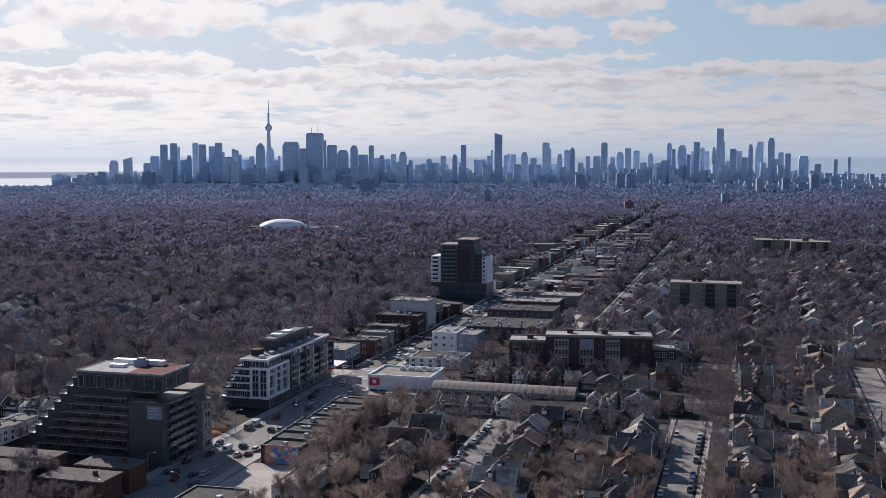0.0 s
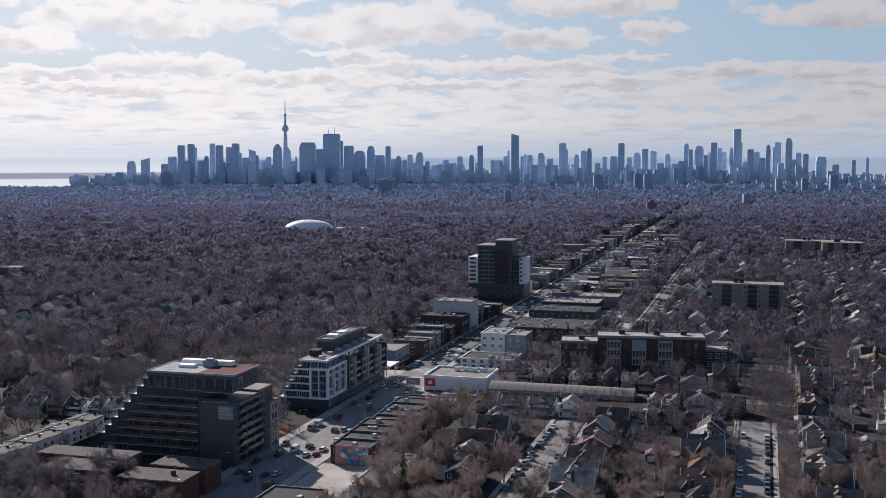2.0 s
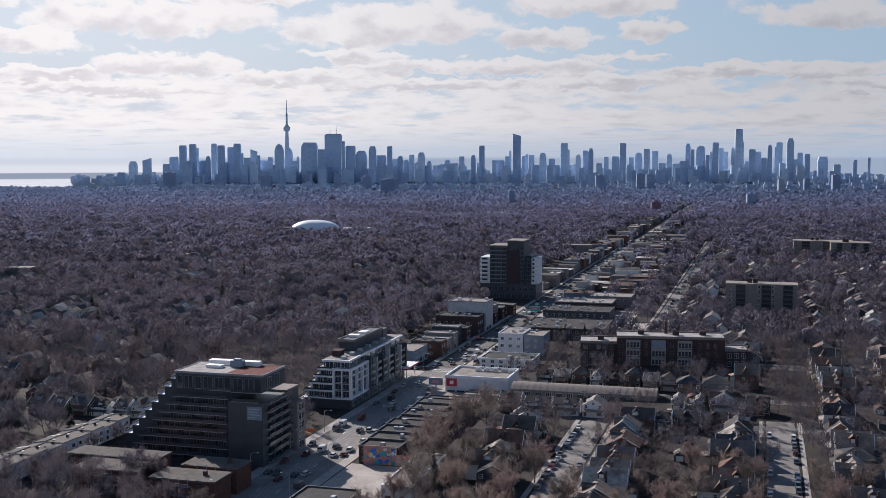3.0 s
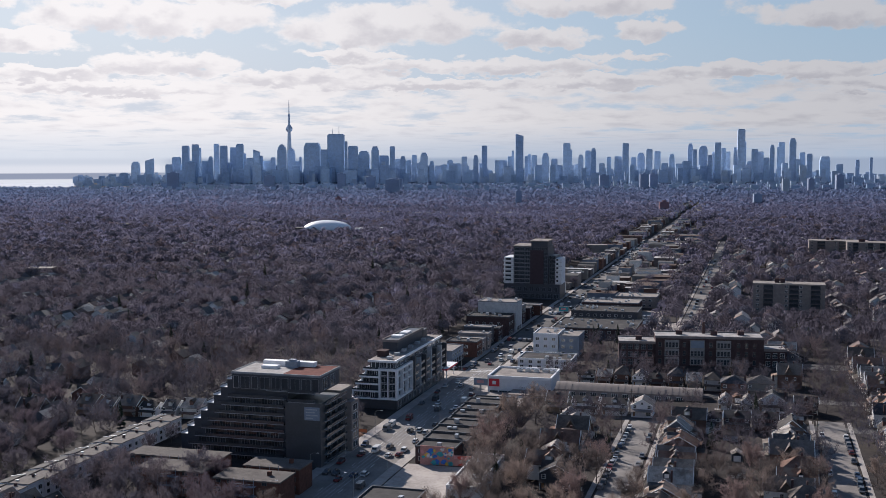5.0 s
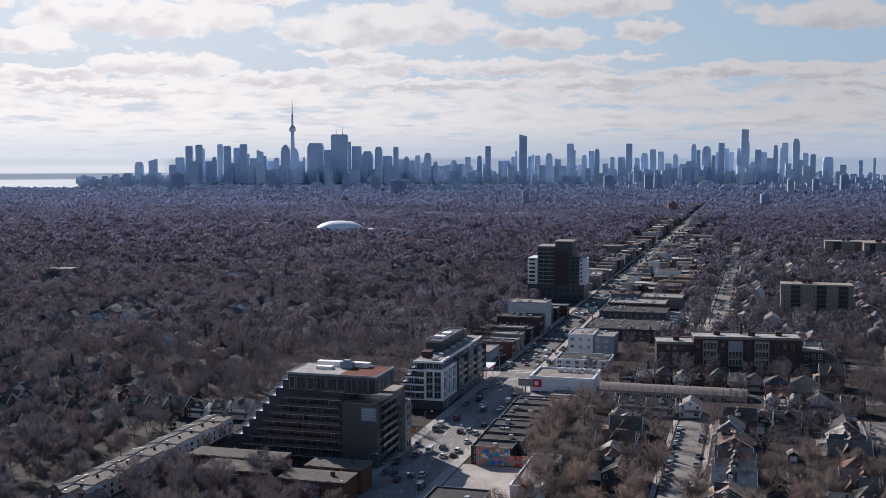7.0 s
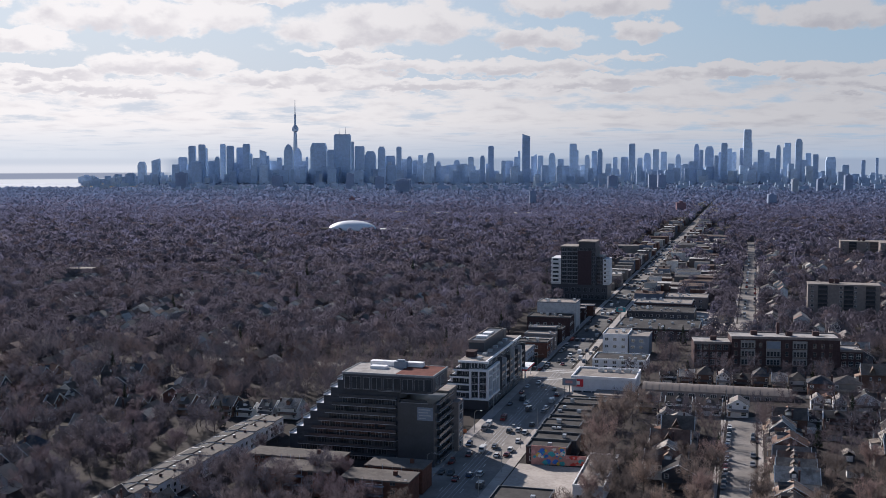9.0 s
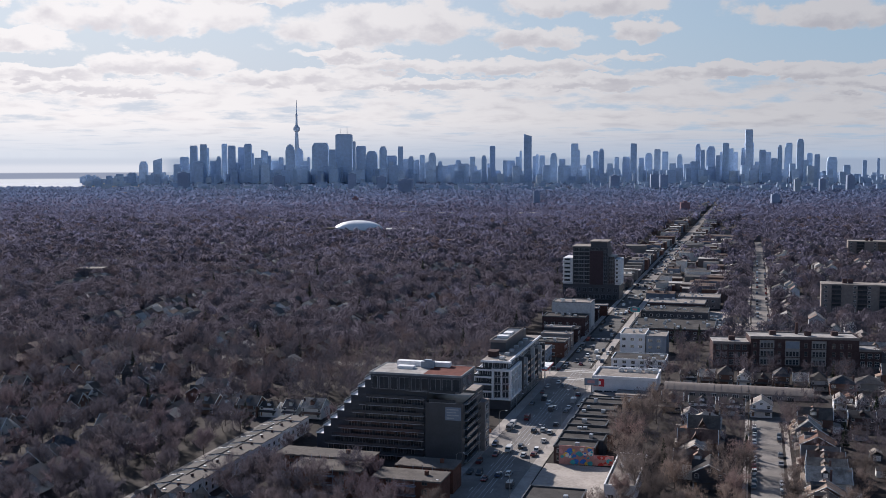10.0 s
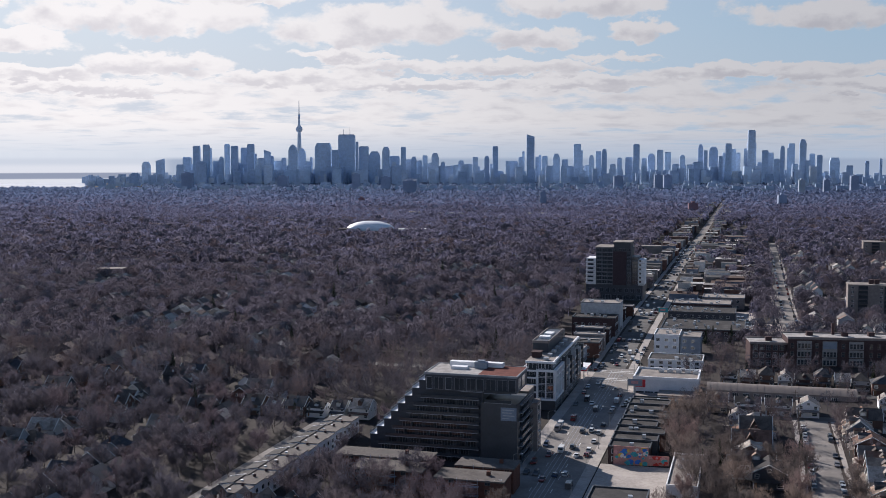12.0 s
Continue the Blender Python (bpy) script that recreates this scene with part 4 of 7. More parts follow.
def school():
    T = thing("school_building", TURN15 @ pose(-118, 575, 0, 0, 0, 8), "three-storey dark brick school with pale stone window bays and roof edge", "building")
    blocks = [(0, 19, 2, 20, 13.2), (19, 74, 0, 18, 16.6), (74, 86, 3, 18, 10.2)]
    for x0, x1, y0, y1, h in blocks:
        b = Build()
        b.box(x0, x1 - 0.01, y0, y1, 0, h)
        part("wall", b, "brown_brick", T)
        b = Build()
        b.box(x0, x1 - 0.01, y0, y1, h, h + 0.25)
        part("roof", b, "pale_roof", T)
        for ya, yb in ((y0 - 0.3, y0 + 0.2), (y1 - 0.2, y1 + 0.3)):
            part("cornice", Build().box(x0 - 0.3, x1 + 0.25, ya, yb, h - 0.4, h + 0.9), "tan_brick", T, "pale stone roof edge")
    for i, x in enumerate((23.6, 36.6, 50.0)):
        b = Build()
        b.box(x, x + 7.4, -0.5, 0.0, 2.0, 15.4)
        part("window_bay", b, "pale_bay", T, "pale grey window bay")
        if i == 1:
            part("bay_panel", Build().box(x + 0.3, x + 7.1, -0.62, -0.5, 11.4, 15.0), "blue_grey", T, "blank blue-grey bay panel")
        for k in range(3 if i != 1 else 2):
            for j in range(4):
                window_part(T, "window", x + 0.5 + j * 1.7, x + 1.7 + j * 1.7, -0.5, 2.9 + k * 4.4, 5.3 + k * 4.4, frame="pale_wall", mull=0, bars=1)
            part("bay_sill", Build().box(x - 0.1, x + 7.5, -0.75, -0.5, 2.2 + k * 4.4, 2.5 + k * 4.4), "brown_brick", T)
    for x in (20.4, 33.0, 46.4, 60.5, 64.5, 68.5):
        for k in range(3):
            window_part(T, "window", x, x + 1.5, 0.0, 2.9 + k * 4.4, 5.3 + k * 4.4, frame="tan_brick", mull=0, bars=1)
    for k in range(3):
        for j in range(5):
            window_part(T, "window", 1.5 + j * 3.4, 3.7 + j * 3.4, 2, 1.8 + k * 4.0, 4.4 + k * 4.0, frame="pale_wall", mull=1, bars=1)
    for k in range(2):
        for j in range(3):
            window_part(T, "window", 75.5 + j * 3.6, 77.6 + j * 3.6, 3, 2.0 + k * 4.2, 4.6 + k * 4.2, frame="trim", mull=1, bars=1)
    for x, y in ((30, 9), (48, 8), (62, 10), (9, 10)):
        b = Build()
        b.box(x, x + 3.2, y, y + 3, 13.45 if x < 19 else 16.85, 19.0 if x > 19 else 15.6)
        part("roof_box", b, "brown_brick", T)
    b = Build()
    b.box(44, 45.4, 14, 15.4, 16.85, 23.0)
    part("chimney", b, "brown_brick", T)
    return T


def shop(v, u, w, d, h, mat, roof, label, front="left", floors=2, name="shop_building", turn=0.0):
    """A flat-roofed shop building; front: the side with the shop windows."""
    T = thing(name, vu(v, u, 0, turn), label, "building", "shops along the main road")
    b = Build()
    b.box(0, w, 0, d, 0, h)
    part("wall", b, mat, T)
    b = Build()
    b.box(0.3, w - 0.3, 0.3, d - 0.3, h, h + 0.08)
    part("roof", b, roof, T)
    b = Build()
    b.box(-0.12, w + 0.12, -0.12, 0.3, h - 0.1, h + 0.55)
    b.box(-0.12, w + 0.12, d - 0.3, d + 0.12, h - 0.1, h + 0.55)
    b.box(-0.12, 0.3, 0.3, d - 0.3, h - 0.1, h + 0.55)
    b.box(w - 0.3, w + 0.12, 0.3, d - 0.3, h - 0.1, h + 0.55)
    part("parapet", b, "white_panel" if mat == "white_wall" else "charcoal_panel" if roof == "dark_roof" else "pale_wall", T)
    rng = random.Random(int(v * 7 + u * 13))
    for i in range(max(1, int(w * d / 90))):
        b = Build()
        x, y = rng.uniform(1, max(1.2, w - 3)), rng.uniform(1, max(1.2, d - 3))
        b.box(x, x + rng.uniform(1, 2), y, y + rng.uniform(1, 2), h + 0.08, h + rng.uniform(0.8, 1.6))
        part("roof_unit", b, "grey_metal", T)
    step = 4.6
    for side, span, at in ((front, d, 0.0 if front == "left" else w), ("front", w, 0.0)):
        for i in range(int(span / step)):
            a = 0.9 + i * step
            if side == front:
                window_part(T, "shop_window", a, min(a + 3.2, span - 0.5), at, 0.5, 2.9, side, frame="slab", mull=1)
            for k in range(1 if side == front else 0, floors):
                z = 0.2 + k * (h - 0.6) / floors
                window_part(T, "window", a + 0.4, min(a + 2.2, span - 0.5), at, z + 1.0, z + 2.5, side, frame="trim", mull=1)
    return T


terrace_block()
white_block()
mid_tower()
dealership()
vault_hall()
school()

# shops and low blocks: (v, u, width, depth, height)
shop(-168.5, 556, 28, 20, 5.8, "white_wall", "dark_roof", "white two-storey commercial block with a dark flat roof")
shop(-168.5, 598, 14, 22, 12.5, "white_wall", "gravel_roof", "white three-storey office block with a bright roof", floors=3)
shop(-154.3, 600, 11, 20, 11.5, "blue_grey", "gravel_roof", "pale blue-grey office wing", floors=3)
shop(-169, 660, 50, 44, 7.0, "brown_brick", "dark_roof", "long dark-roofed brick supermarket")
shop(-169, 730, 44, 30, 8.0, "charcoal", "dark_roof", "dark low warehouse with a flat roof")
shop(-169, 775, 40, 26, 8.2, "brown_brick", "gravel_roof", "brown brick shop with a pale flat roof")
shop(-150, 815, 30, 24, 8.0, "tan_brick", "gravel_roof", "tan brick shop with a gravel roof")
shop(-221, 681, 25, 18, 18.5, "slab", "gravel_roof", "pale grey blank-walled building beside the main road", front="right", floors=1)
shop(-222, 556, 18, 24, 7.6, "blue_grey", "gravel_roof", "low shop with a pale blue mural wall", front="right")
shop(-224, 663, 27, 17, 11.5, "brown_brick", "dark_roof", "dark brick building with a flat roof on the main road", front="right")
rng = random.Random(11)
u = 585.0
while u < 765:
    d = rng.uniform(8, 15)
    if 648 < u < 700:
        u = 700.5
    shop(-198 - rng.uniform(14, 20), u, 0.0 + rng.uniform(14, 18), d, rng.uniform(6.5, 10.5), rng.choice(["brown_brick", "red_brick", "charcoal", "tan_brick"]), rng.choice(["dark_roof", "gravel_roof", "dark_roof"]), "old brick shop with a flat roof on the main road", front="right")
    u += d + 0.15
# the flat-roofed shops next to the painted wall
u = 368.6
for i in range(9):
    d = 9.9
    shop(-166.5, u, 15 + (i % 3) * 1.8, d, 6.2 + 0.35 * ((i * 5) % 4), ["brown_brick", "charcoal", "red_brick"][i % 3], "dark_roof", "small brick shop with a dark tarred flat roof")
    u += d + 0.15
shop(-143, 326, 10, 41, 5.6, "white_wall", "gravel_roof", "low white garage with a grey roof and white parapet", front="left", floors=1)
shop(-165, 298, 18, 19, 6.2, "brown_brick", "dark_roof", "brick shop with a dark roof", floors=2)


def mural_wall():
    """The painted end wall: plain patches of colour."""
    T = thing("painted_wall", vu(-164.5, 368.3), "end wall painted with bright abstract colour patches", "mural")
    b = Build()
    b.box(0, 12.6, -0.35, 0, 0, 7.0)
    b.box(12.6, 20, -0.35, 0, 0, 4.2)
    part("wall", b, "mural_base", T)
    r = random.Random(5)
    for i in range(52):
        c = Build()
        x, z, s = r.uniform(0.8, 19), r.uniform(0.6, 6.4), r.uniform(0.35, 1.1)
        top, edge = (6.9, 12.5) if x < 12.3 else (4.1, 19.9)
        z = min(z, top - 0.5)
        m = r.choice(["mural_blue", "mural_blue", "mural_teal", "mural_teal", "mural_yellow", "mural_white"]) if x > 2 else r.choice(["mural_pink", "mural_pink", "mural_teal"])
        if x > 12.5:
            m = r.choice(["mural_red", "mural_red", "mural_pink", "mural_teal", "mural_red"])
        n = 10
        off = 0.36 + 0.004 * i
        pts = [(min(edge, max(0.1 if x < 12.3 else 12.7, x + s * math.cos(a) * r.uniform(0.7, 1.3))), -off, min(top, max(0.1, z + s * math.sin(a) * r.uniform(0.6, 1.1)))) for a in [2 * math.pi * j / n for j in range(n)]]
        c.face(pts)
        part("colour_patch", c, m, T)
    return T


for nm, c in (("mural_base", (0.42, 0.22, 0.20)), ("mural_blue", (0.05, 0.16, 0.5)), ("mural_teal", (0.06, 0.32, 0.36)), ("mural_yellow", (0.6, 0.42, 0.08)), ("mural_red", (0.5, 0.06, 0.05)), ("mural_pink", (0.55, 0.28, 0.28)), ("mural_white", (0.6, 0.58, 0.55))):
    material(nm, c, 0.85, 0.2, 0.6)
mural_wall()


def brick_flats(v, u, w, d, h, turn, label):
    """Low brown-brick walk-up flats with a pale gravel roof and a balcony stack."""
    T = thing("brick_apartment_house", vu(v, u, 0, turn), label, "building", "low brick apartment houses")
    b = Build()
    b.box(0, w, 0, d, 0, h)
    part("wall", b, "red_brick", T)
    b = Build()
    b.box(-0.3, w + 0.3, -0.3, d + 0.3, h, h + 0.45)
    part("roof", b, "tar_gravel", T, "grey gravel roof")
    for k in range(3):
        z = 0.9 + k * 3.0
        for i in range(int(w / 4)):
            if abs(4 * i + 2 - w / 2) > 4:
                window_part(T, "window", 1 + i * 4, 2.6 + i * 4, 0, z + 0.3, z + 1.8, frame="stone_bay", mull=1)
        b = Build()
        b.box(w / 2 - 3.5, w / 2 + 3.5, -1.7, 0, z - 0.3, z - 0.1)
        part("balcony_slab", b, "blue_grey", T)
        for j in range(3):
            c = Build()
            x = w / 2 - 3.4 + j * 3.35
            c.box(x, x + 0.14, -1.7, -1.56, z - 0.1, z + 2.7)
            part("balcony_post", c, "blue_grey", T)
        c = Build()
        c.box(w / 2 - 3.4, w / 2 + 3.4, -1.7, -1.62, z + 0.75, z + 0.85)
        part("balcony_rail", c, "blue_grey", T)
    b = Build()
    b.box(w * 0.7, w * 0.7 + 1.2, d * 0.5, d * 0.5 + 1.2, h + 0.45, h + 1.8)
    part("chimney", b, "red_brick", T)
    return T


brick_flats(-215, 306, 23, 12, 8.2, 0, "low brown brick apartment house with a pale roof and blue-grey balconies")
brick_flats(-212, 322, 20, 11, 8.2, 0, "low brown brick apartment house with a pale roof")
brick_flats(-245, 310, 24, 12, 8.2, 0, "low brown brick apartment house behind a bare tree")
brick_flats(-257, 325, 34, 10.5, 8.2, 0, "wide low brick apartment house with a pale gravel roof")


def slab_apartments(v, u, w, d, h, floors, label, turn=0.0):
    T = thing("slab_apartment_building", vu(v, u, 0, turn), label, "building")
    b = Build()
    b.box(0, w, 0, d, 0, h)
    part("wall", b, "tan_brick", T)
    b = Build()
    b.box(-0.3, w + 0.3, -0.3, d + 0.3, h, h + 0.7)
    part("roof", b, "gravel_roof", T)
    F = h / floors
    for k in range(floors):
        for x0 in (w * 0.14, w * 0.50, w * 0.80):
            b = Build()
            b.box(x0, x0 + w * 0.14, -1.2, 0, k * F + 0.1, k * F + 0.3)
            b.box(x0, x0 + w * 0.14, -1.2, -1.1, k * F + 0.3, k * F + 1.25)
            part("balcony", b, "charcoal", T)
            window_part(T, "window", x0 + 0.3, x0 + w * 0.14 - 0.3, 0.0, k * F + 0.4, k * F + F - 0.3, frame="charcoal", mull=1)
        for i in range(5):
            x = 1.2 + w * (0.02 + 0.2 * i)
            if all(not (a - 2 < x < a + w * 0.14) for a in (w * 0.14, w * 0.50, w * 0.80)):
                window_part(T, "window", x, x + 1.6, 0.0, k * F + 1.0, k * F + 2.4, frame="trim", mull=1)
    for x in (w * 0.3, w * 0.38):
        b = Build()
        b.box(x, x + 3, d * 0.4, d * 0.4 + 3, h + 0.7, h + 3.6)
        part("roof_box", b, "brown_brick", T)
    return T


slab_apartments(-52, 770, 46, 15, 25, 8, "tan brick slab apartment building with dark balconies")
slab_apartments(4, 1300, 62, 20, 17, 5, "long brown apartment building with a pale roof")
slab_apartments(40, 1240, 40, 20, 20, 6, "dark brick school-like building with a pale roof")


def dome_hall():
    """White air-supported dome on a low base."""
    T = thing("sports_dome", pose(-234, 1590, 1.5), "white air-supported sports dome on a low dark base", "dome")
    b = Build()
    b.box(-32, 34, -24, 24, -1.5, 7.5)
    part("base", b, "charcoal", T)
    b = Build()
    rings = []
    for j in range(10):
        a = math.pi / 2 * j / 9.5
        rings.append((math.cos(a), 7.5 + 13.0 * math.sin(a)))
    n = 40
    for r, z in rings:
        b.v += [(34 * r * math.copysign(abs(math.cos(t)) ** 0.8, math.cos(t)), 24 * r * math.copysign(abs(math.sin(t)) ** 0.8, math.sin(t)), z) for t in [2 * math.pi * i / n for i in range(n)]]
    for j in range(9):
        b.f += [(j * n + i, j * n + (i + 1) % n, (j + 1) * n + (i + 1) % n, (j + 1) * n + i) for i in range(n)]
        b.m += [0] * n
    b.f.append(tuple(range(9 * n, 10 * n)))
    b.m.append(0)
    part("dome", b, "dome_skin", T, "white fabric dome", smooth=True)
    b = Build()
    b.box(-42, -30, -26, -8, -1.5, 11)
    part("entrance_block", b, "dark_roof", T)
    b = Build()
    b.box(40, 78, -10, 6, -1.5, 9)
    part("side_hall", b, "white_wall", T)
    b = Build()
    b.box(39.5, 78.5, -10.5, 6.5, 9, 9.6)
    part("side_hall_roof", b, "white_roof", T)
    return T


dome_hall()


def canopy_station():
    T = thing("fuel_station_canopy", vu(-205, 518), "fuel station canopy with a red edge on posts", "canopy")
    b = Build()
    b.box(0, 9, 0, 20, 5.0, 5.9)
    part("deck", b, "white_panel", T)
    b = Build()
    b.box(-0.1, 9.1, -0.1, 0.0, 5.1, 5.8)
    b.box(9.0, 9.1, 0, 20, 5.1, 5.8)
    part("red_band", b, "red_sign", T)
    for x, y in ((1.5, 3), (7.5, 3), (1.5, 17), (7.5, 17)):
        b = Build()
        b.box(x, x + 0.4, y, y + 0.4, 0.07, 5.0)
        part("post", b, "white_panel", T)
    return T


canopy_station()


def billboard(v, u, h, mat, label):
    T = thing("billboard", vu(v, u), label, "billboard")
    b = Build()
    b.tube((0, 0, 0), (0, 0, h - 3), 0.3, 0.25, 8)
    part("post", b, "pole", T)
    b = Build()
    b.box(-3.2, 3.2, -0.25, 0.25, h - 3.2, h, 0)
    b.box(-3.0, 3.0, -0.29, -0.25, h - 3.0, h - 0.2, 1)
    b.prism([(-1.8, -0.31), (1.4, -0.31), (1.4, -0.29), (-1.8, -0.29)], h - 2.2, h - 0.9, 2)
    part("panel", b, ["pole", mat, "mural_pink"], T)
    return T


billboard(-167, 470, 12, "blue_grey", "roadside billboard with a faded picture panel")
billboard(-171, 712, 13, "mural_teal", "pale blue billboard above a shop roof")

# ---- the skyline ----
DIST = 4500.0


def tower(x, w, h, style, dist, deep=0.7):
    """A high-rise of the far city centre: glass shaft, crown and flat roofs, their tops darkened against the sun."""
    k = dist / DIST
    T = thing("office_tower", pose((x + 60) * k - 60, dist, 0), "hazy blue-grey high-rise tower of the city centre", "tower", "city skyline")
    w, h = w * k, 110 + (h - 110) * k
    b, c = Build(), Build()
    d = w * deep

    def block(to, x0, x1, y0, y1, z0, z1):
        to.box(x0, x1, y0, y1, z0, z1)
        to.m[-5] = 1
    if style == 0:
        block(b, -w / 2, w / 2, 0, d, 0, h - 4)
        block(c, -w * 0.44, w * 0.44, d * 0.1, d * 0.9, h - 4, h)
    elif style == 1:                                         # stepped top
        block(b, -w / 2, w / 2, 0, d, 0, h - 14)
        block(b, -w * 0.42, w * 0.42, d * 0.05, d * 0.95, h - 14, h - 5)
        block(c, -w * 0.3, w * 0.3, d * 0.1, d * 0.9, h - 5, h)
    elif style == 2:                                         # slanted top
        block(b, -w / 2, w / 2, 0, d, 0, h - 14)
        lift = 4 if x < -1000 else 0
        c.prism([(-w / 2, 0), (w / 2, 0), (w / 2, d), (-w / 2, d)], h - 14, h)
        low = (4, 7) if lift else (5, 6)
        c.v = [(p[0], p[1], h - 9) if i in low else p for i, p in enumerate(c.v)]
        c.m = [0, 1, 0, 0, 0, 0]
    elif style == 4:                                         # bevelled shoulders
        block(b, -w / 2, w / 2, 0, d, 0, h - 18)
        c.v = [(-w / 2, 0, h - 18), (w / 2, 0, h - 18), (w / 2, d, h - 18), (-w / 2, d, h - 18), (-w * 0.36, 0, h), (w * 0.4, 0, h), (w * 0.4, d, h), (-w * 0.36, d, h)]
        c.f = [(0, 3, 2, 1), (4, 5, 6, 7), (0, 1, 5, 4), (1, 2, 6, 5), (2, 3, 7, 6), (3, 0, 4, 7)]
        c.m = [0, 1, 0, 0, 0, 0]
    else:                                                    # pointed shoulders
        block(b, -w / 2, w / 2, 0, d, 0, h - 22)
        block(c, -w * 0.42, w * 0.42, 1, d - 1, h - 22, h - 11)
        block(c, -w * 0.28, w * 0.28, 2, d - 2, h - 11, h - 4)
        block(c, -w * 0.12, w * 0.12, 4, d - 4, h - 4, h)
    part("shaft", b, ["hazy_glass", "hazy_roof"], T)
    part("crown", c, ["hazy_glass", "hazy_roof"], T)
    return T


# (bearing offset in metres at 4.5 km, width, height, shape of the top)
HARBOUR = [(-1382, 27, 50, 0), (-1335, 31, 94, 1), (-1279, 31, 106, 2), (-1199, 29, 83, 0), (-1171, 31, 112, 0), (-1133, 27, 157, 0), (-1094, 25, 162, 0), (-1076, 11, 148, 0), (-1055, 27, 97, 0), (-1033, 18, 114, 1), (-1009, 20, 164, 0), (-981, 27, 157, 0), (-942, 25, 150, 0), (-916, 27, 164, 0), (-897, 11, 126, 0), (-876, 27, 108, 0), (-831, 13, 117, 0), (-809, 31, 97, 0), (-784, 18, 110, 0), (-1150, 34, 61, 0), (-801, 38, 50, 0)]
CORE = [(-749, 34, 162, 3), (-711, 29, 148, 3), (-674, 9, 112, 0), (-629, 63, 168, 4), (-580, 27, 141, 0), (-534, 65, 202, 0), (-492, 11, 173, 0), (-465, 38, 155, 0), (-422, 43, 135, 1), (-377, 29, 153, 1), (-343, 40, 117, 0), (-308, 20, 153, 0), (-285, 25, 103, 0), (-266, 22, 114, 1), (-242, 18, 99, 0), (-221, 20, 119, 0), (-182, 29, 128, 1), (-151, 20, 94, 1), (-477, 54, 61, 0), (-431, 25, 72, 0), (-378, 27, 67, 0)]
NORTH = [(-101, 18, 81, 0), (-78, 27, 99, 1), (-50, 29, 85, 0), (-22, 22, 112, 0), (24, 20, 117, 1), (58, 22, 155, 0), (107, 16, 97, 0), (131, 34, 97, 0), (159, 18, 112, 0), (170, 9, 135, 0), (224, 13, 114, 0), (236, 11, 121, 0), (255, 22, 117, 0), (300, 27, 126, 1), (335, 25, 103, 0), (384, 29, 164, 0), (402, 7, 139, 0), (440, 20, 119, 1), (468, 22, 135, 0), (490, 20, 144, 1), (524, 22, 85, 0), (551, 18, 110, 0), (588, 29, 112, 0), (617, 25, 164, 0)]
UPTOWN = [(649, 20, 108, 0), (678, 29, 126, 1), (711, 25, 141, 0), (743, 25, 132, 0), (773, 27, 85, 0), (800, 22, 121, 1), (829, 27, 83, 0), (854, 22, 81, 0), (873, 20, 162, 1), (891, 16, 139, 0), (924, 34, 153, 1), (951, 16, 117, 0), (966, 13, 130, 0), (982, 25, 166, 0), (1004, 18, 144, 0), (1022, 18, 130, 0), (1052, 16, 146, 0), (1075, 36, 170, 0), (1106, 16, 92, 0), (1128, 25, 139, 0), (1151, 22, 130, 0), (1174, 22, 106, 0)]
MIDTOWN = [(1196, 18, 157, 1), (1218, 7, 148, 0), (1233, 25, 166, 0), (1277, 27, 182, 1), (1300, 20, 99, 0), (1315, 22, 126, 0), (1344, 22, 121, 0), (1405, 40, 110, 4), (1463, 27, 79, 0), (1533, 16, 97, 0), (1587, 11, 106, 0)]
rng = random.Random(3)
for x, w, h, style in HARBOUR + CORE + NORTH + UPTOWN + MIDTOWN:
    far = rng.uniform(4440, 4560) if h > 90 else rng.uniform(4380, 4440)
    tower(x, w, h, style, far if x != -534 else 4500, 0.7 if x < 200 else 0.25)
tower(-850, 25, 141, 2, 4500)
tower(197, 31, 202, 2, 4450, 0.35)
tower(1074, 29, 219, 0, 4480, 0.35)
# mid-rise blocks that fill the gaps between them
for i in range(78):
    x = rng.uniform(-1180, -240) if i < 44 else rng.uniform(-230, 1320)
    tower(x, rng.uniform(16, 40), rng.uniform(52, 98 if x < -240 or x > 640 else 84), 0, rng.uniform(4330, 4620), 0.5)


def mast(x, y, z, h, label):
    T = thing("roof_mast", pose(x, y, z), label, "mast")
    part("pole", Build().tube((0, 0, 0), (0, 0, h), 1.2, 0.5, 6), "tower_concrete", T)
    return T


mast(-545, 4505, 200, 24, "thin radio mast on a tower roof")
mast(-520, 4505, 200, 32, "thin radio mast on a tower roof")


def needle_tower():
    """The tall communications tower with its pod."""
    k = 4750 / 2000
    T = thing("communications_tower", pose(-60.6 + (515.5 - 807.6) * k, 4750, 0), "tall concrete communications tower with a round pod and mast", "tower")
    z = lambda y: 110 + (278.2 - y) * k
    part("shaft", Build().lathe([(15, 0), (10, z(275)), (7.2, z(240)), (6.2, z(234))], 12), "tower_concrete", T)
    part("pod", Build().lathe([(6.2, z(234)), (13, z(231)), (14.5, z(228)), (13, z(225.5)), (9, z(223.5)), (5.5, z(221))], 20), "tower_concrete", T)
    part("upper_shaft", Build().lathe([(4.6, z(221)), (3.8, z(206)), (4.8, z(205)), (4.4, z(203)), (2.6, z(202))], 12), "tower_concrete", T)
    part("mast", Build().lathe([(2.2, z(202)), (1.6, z(190)), (0.9, z(178))], 8), "tower_concrete", T)
    return T


needle_tower()


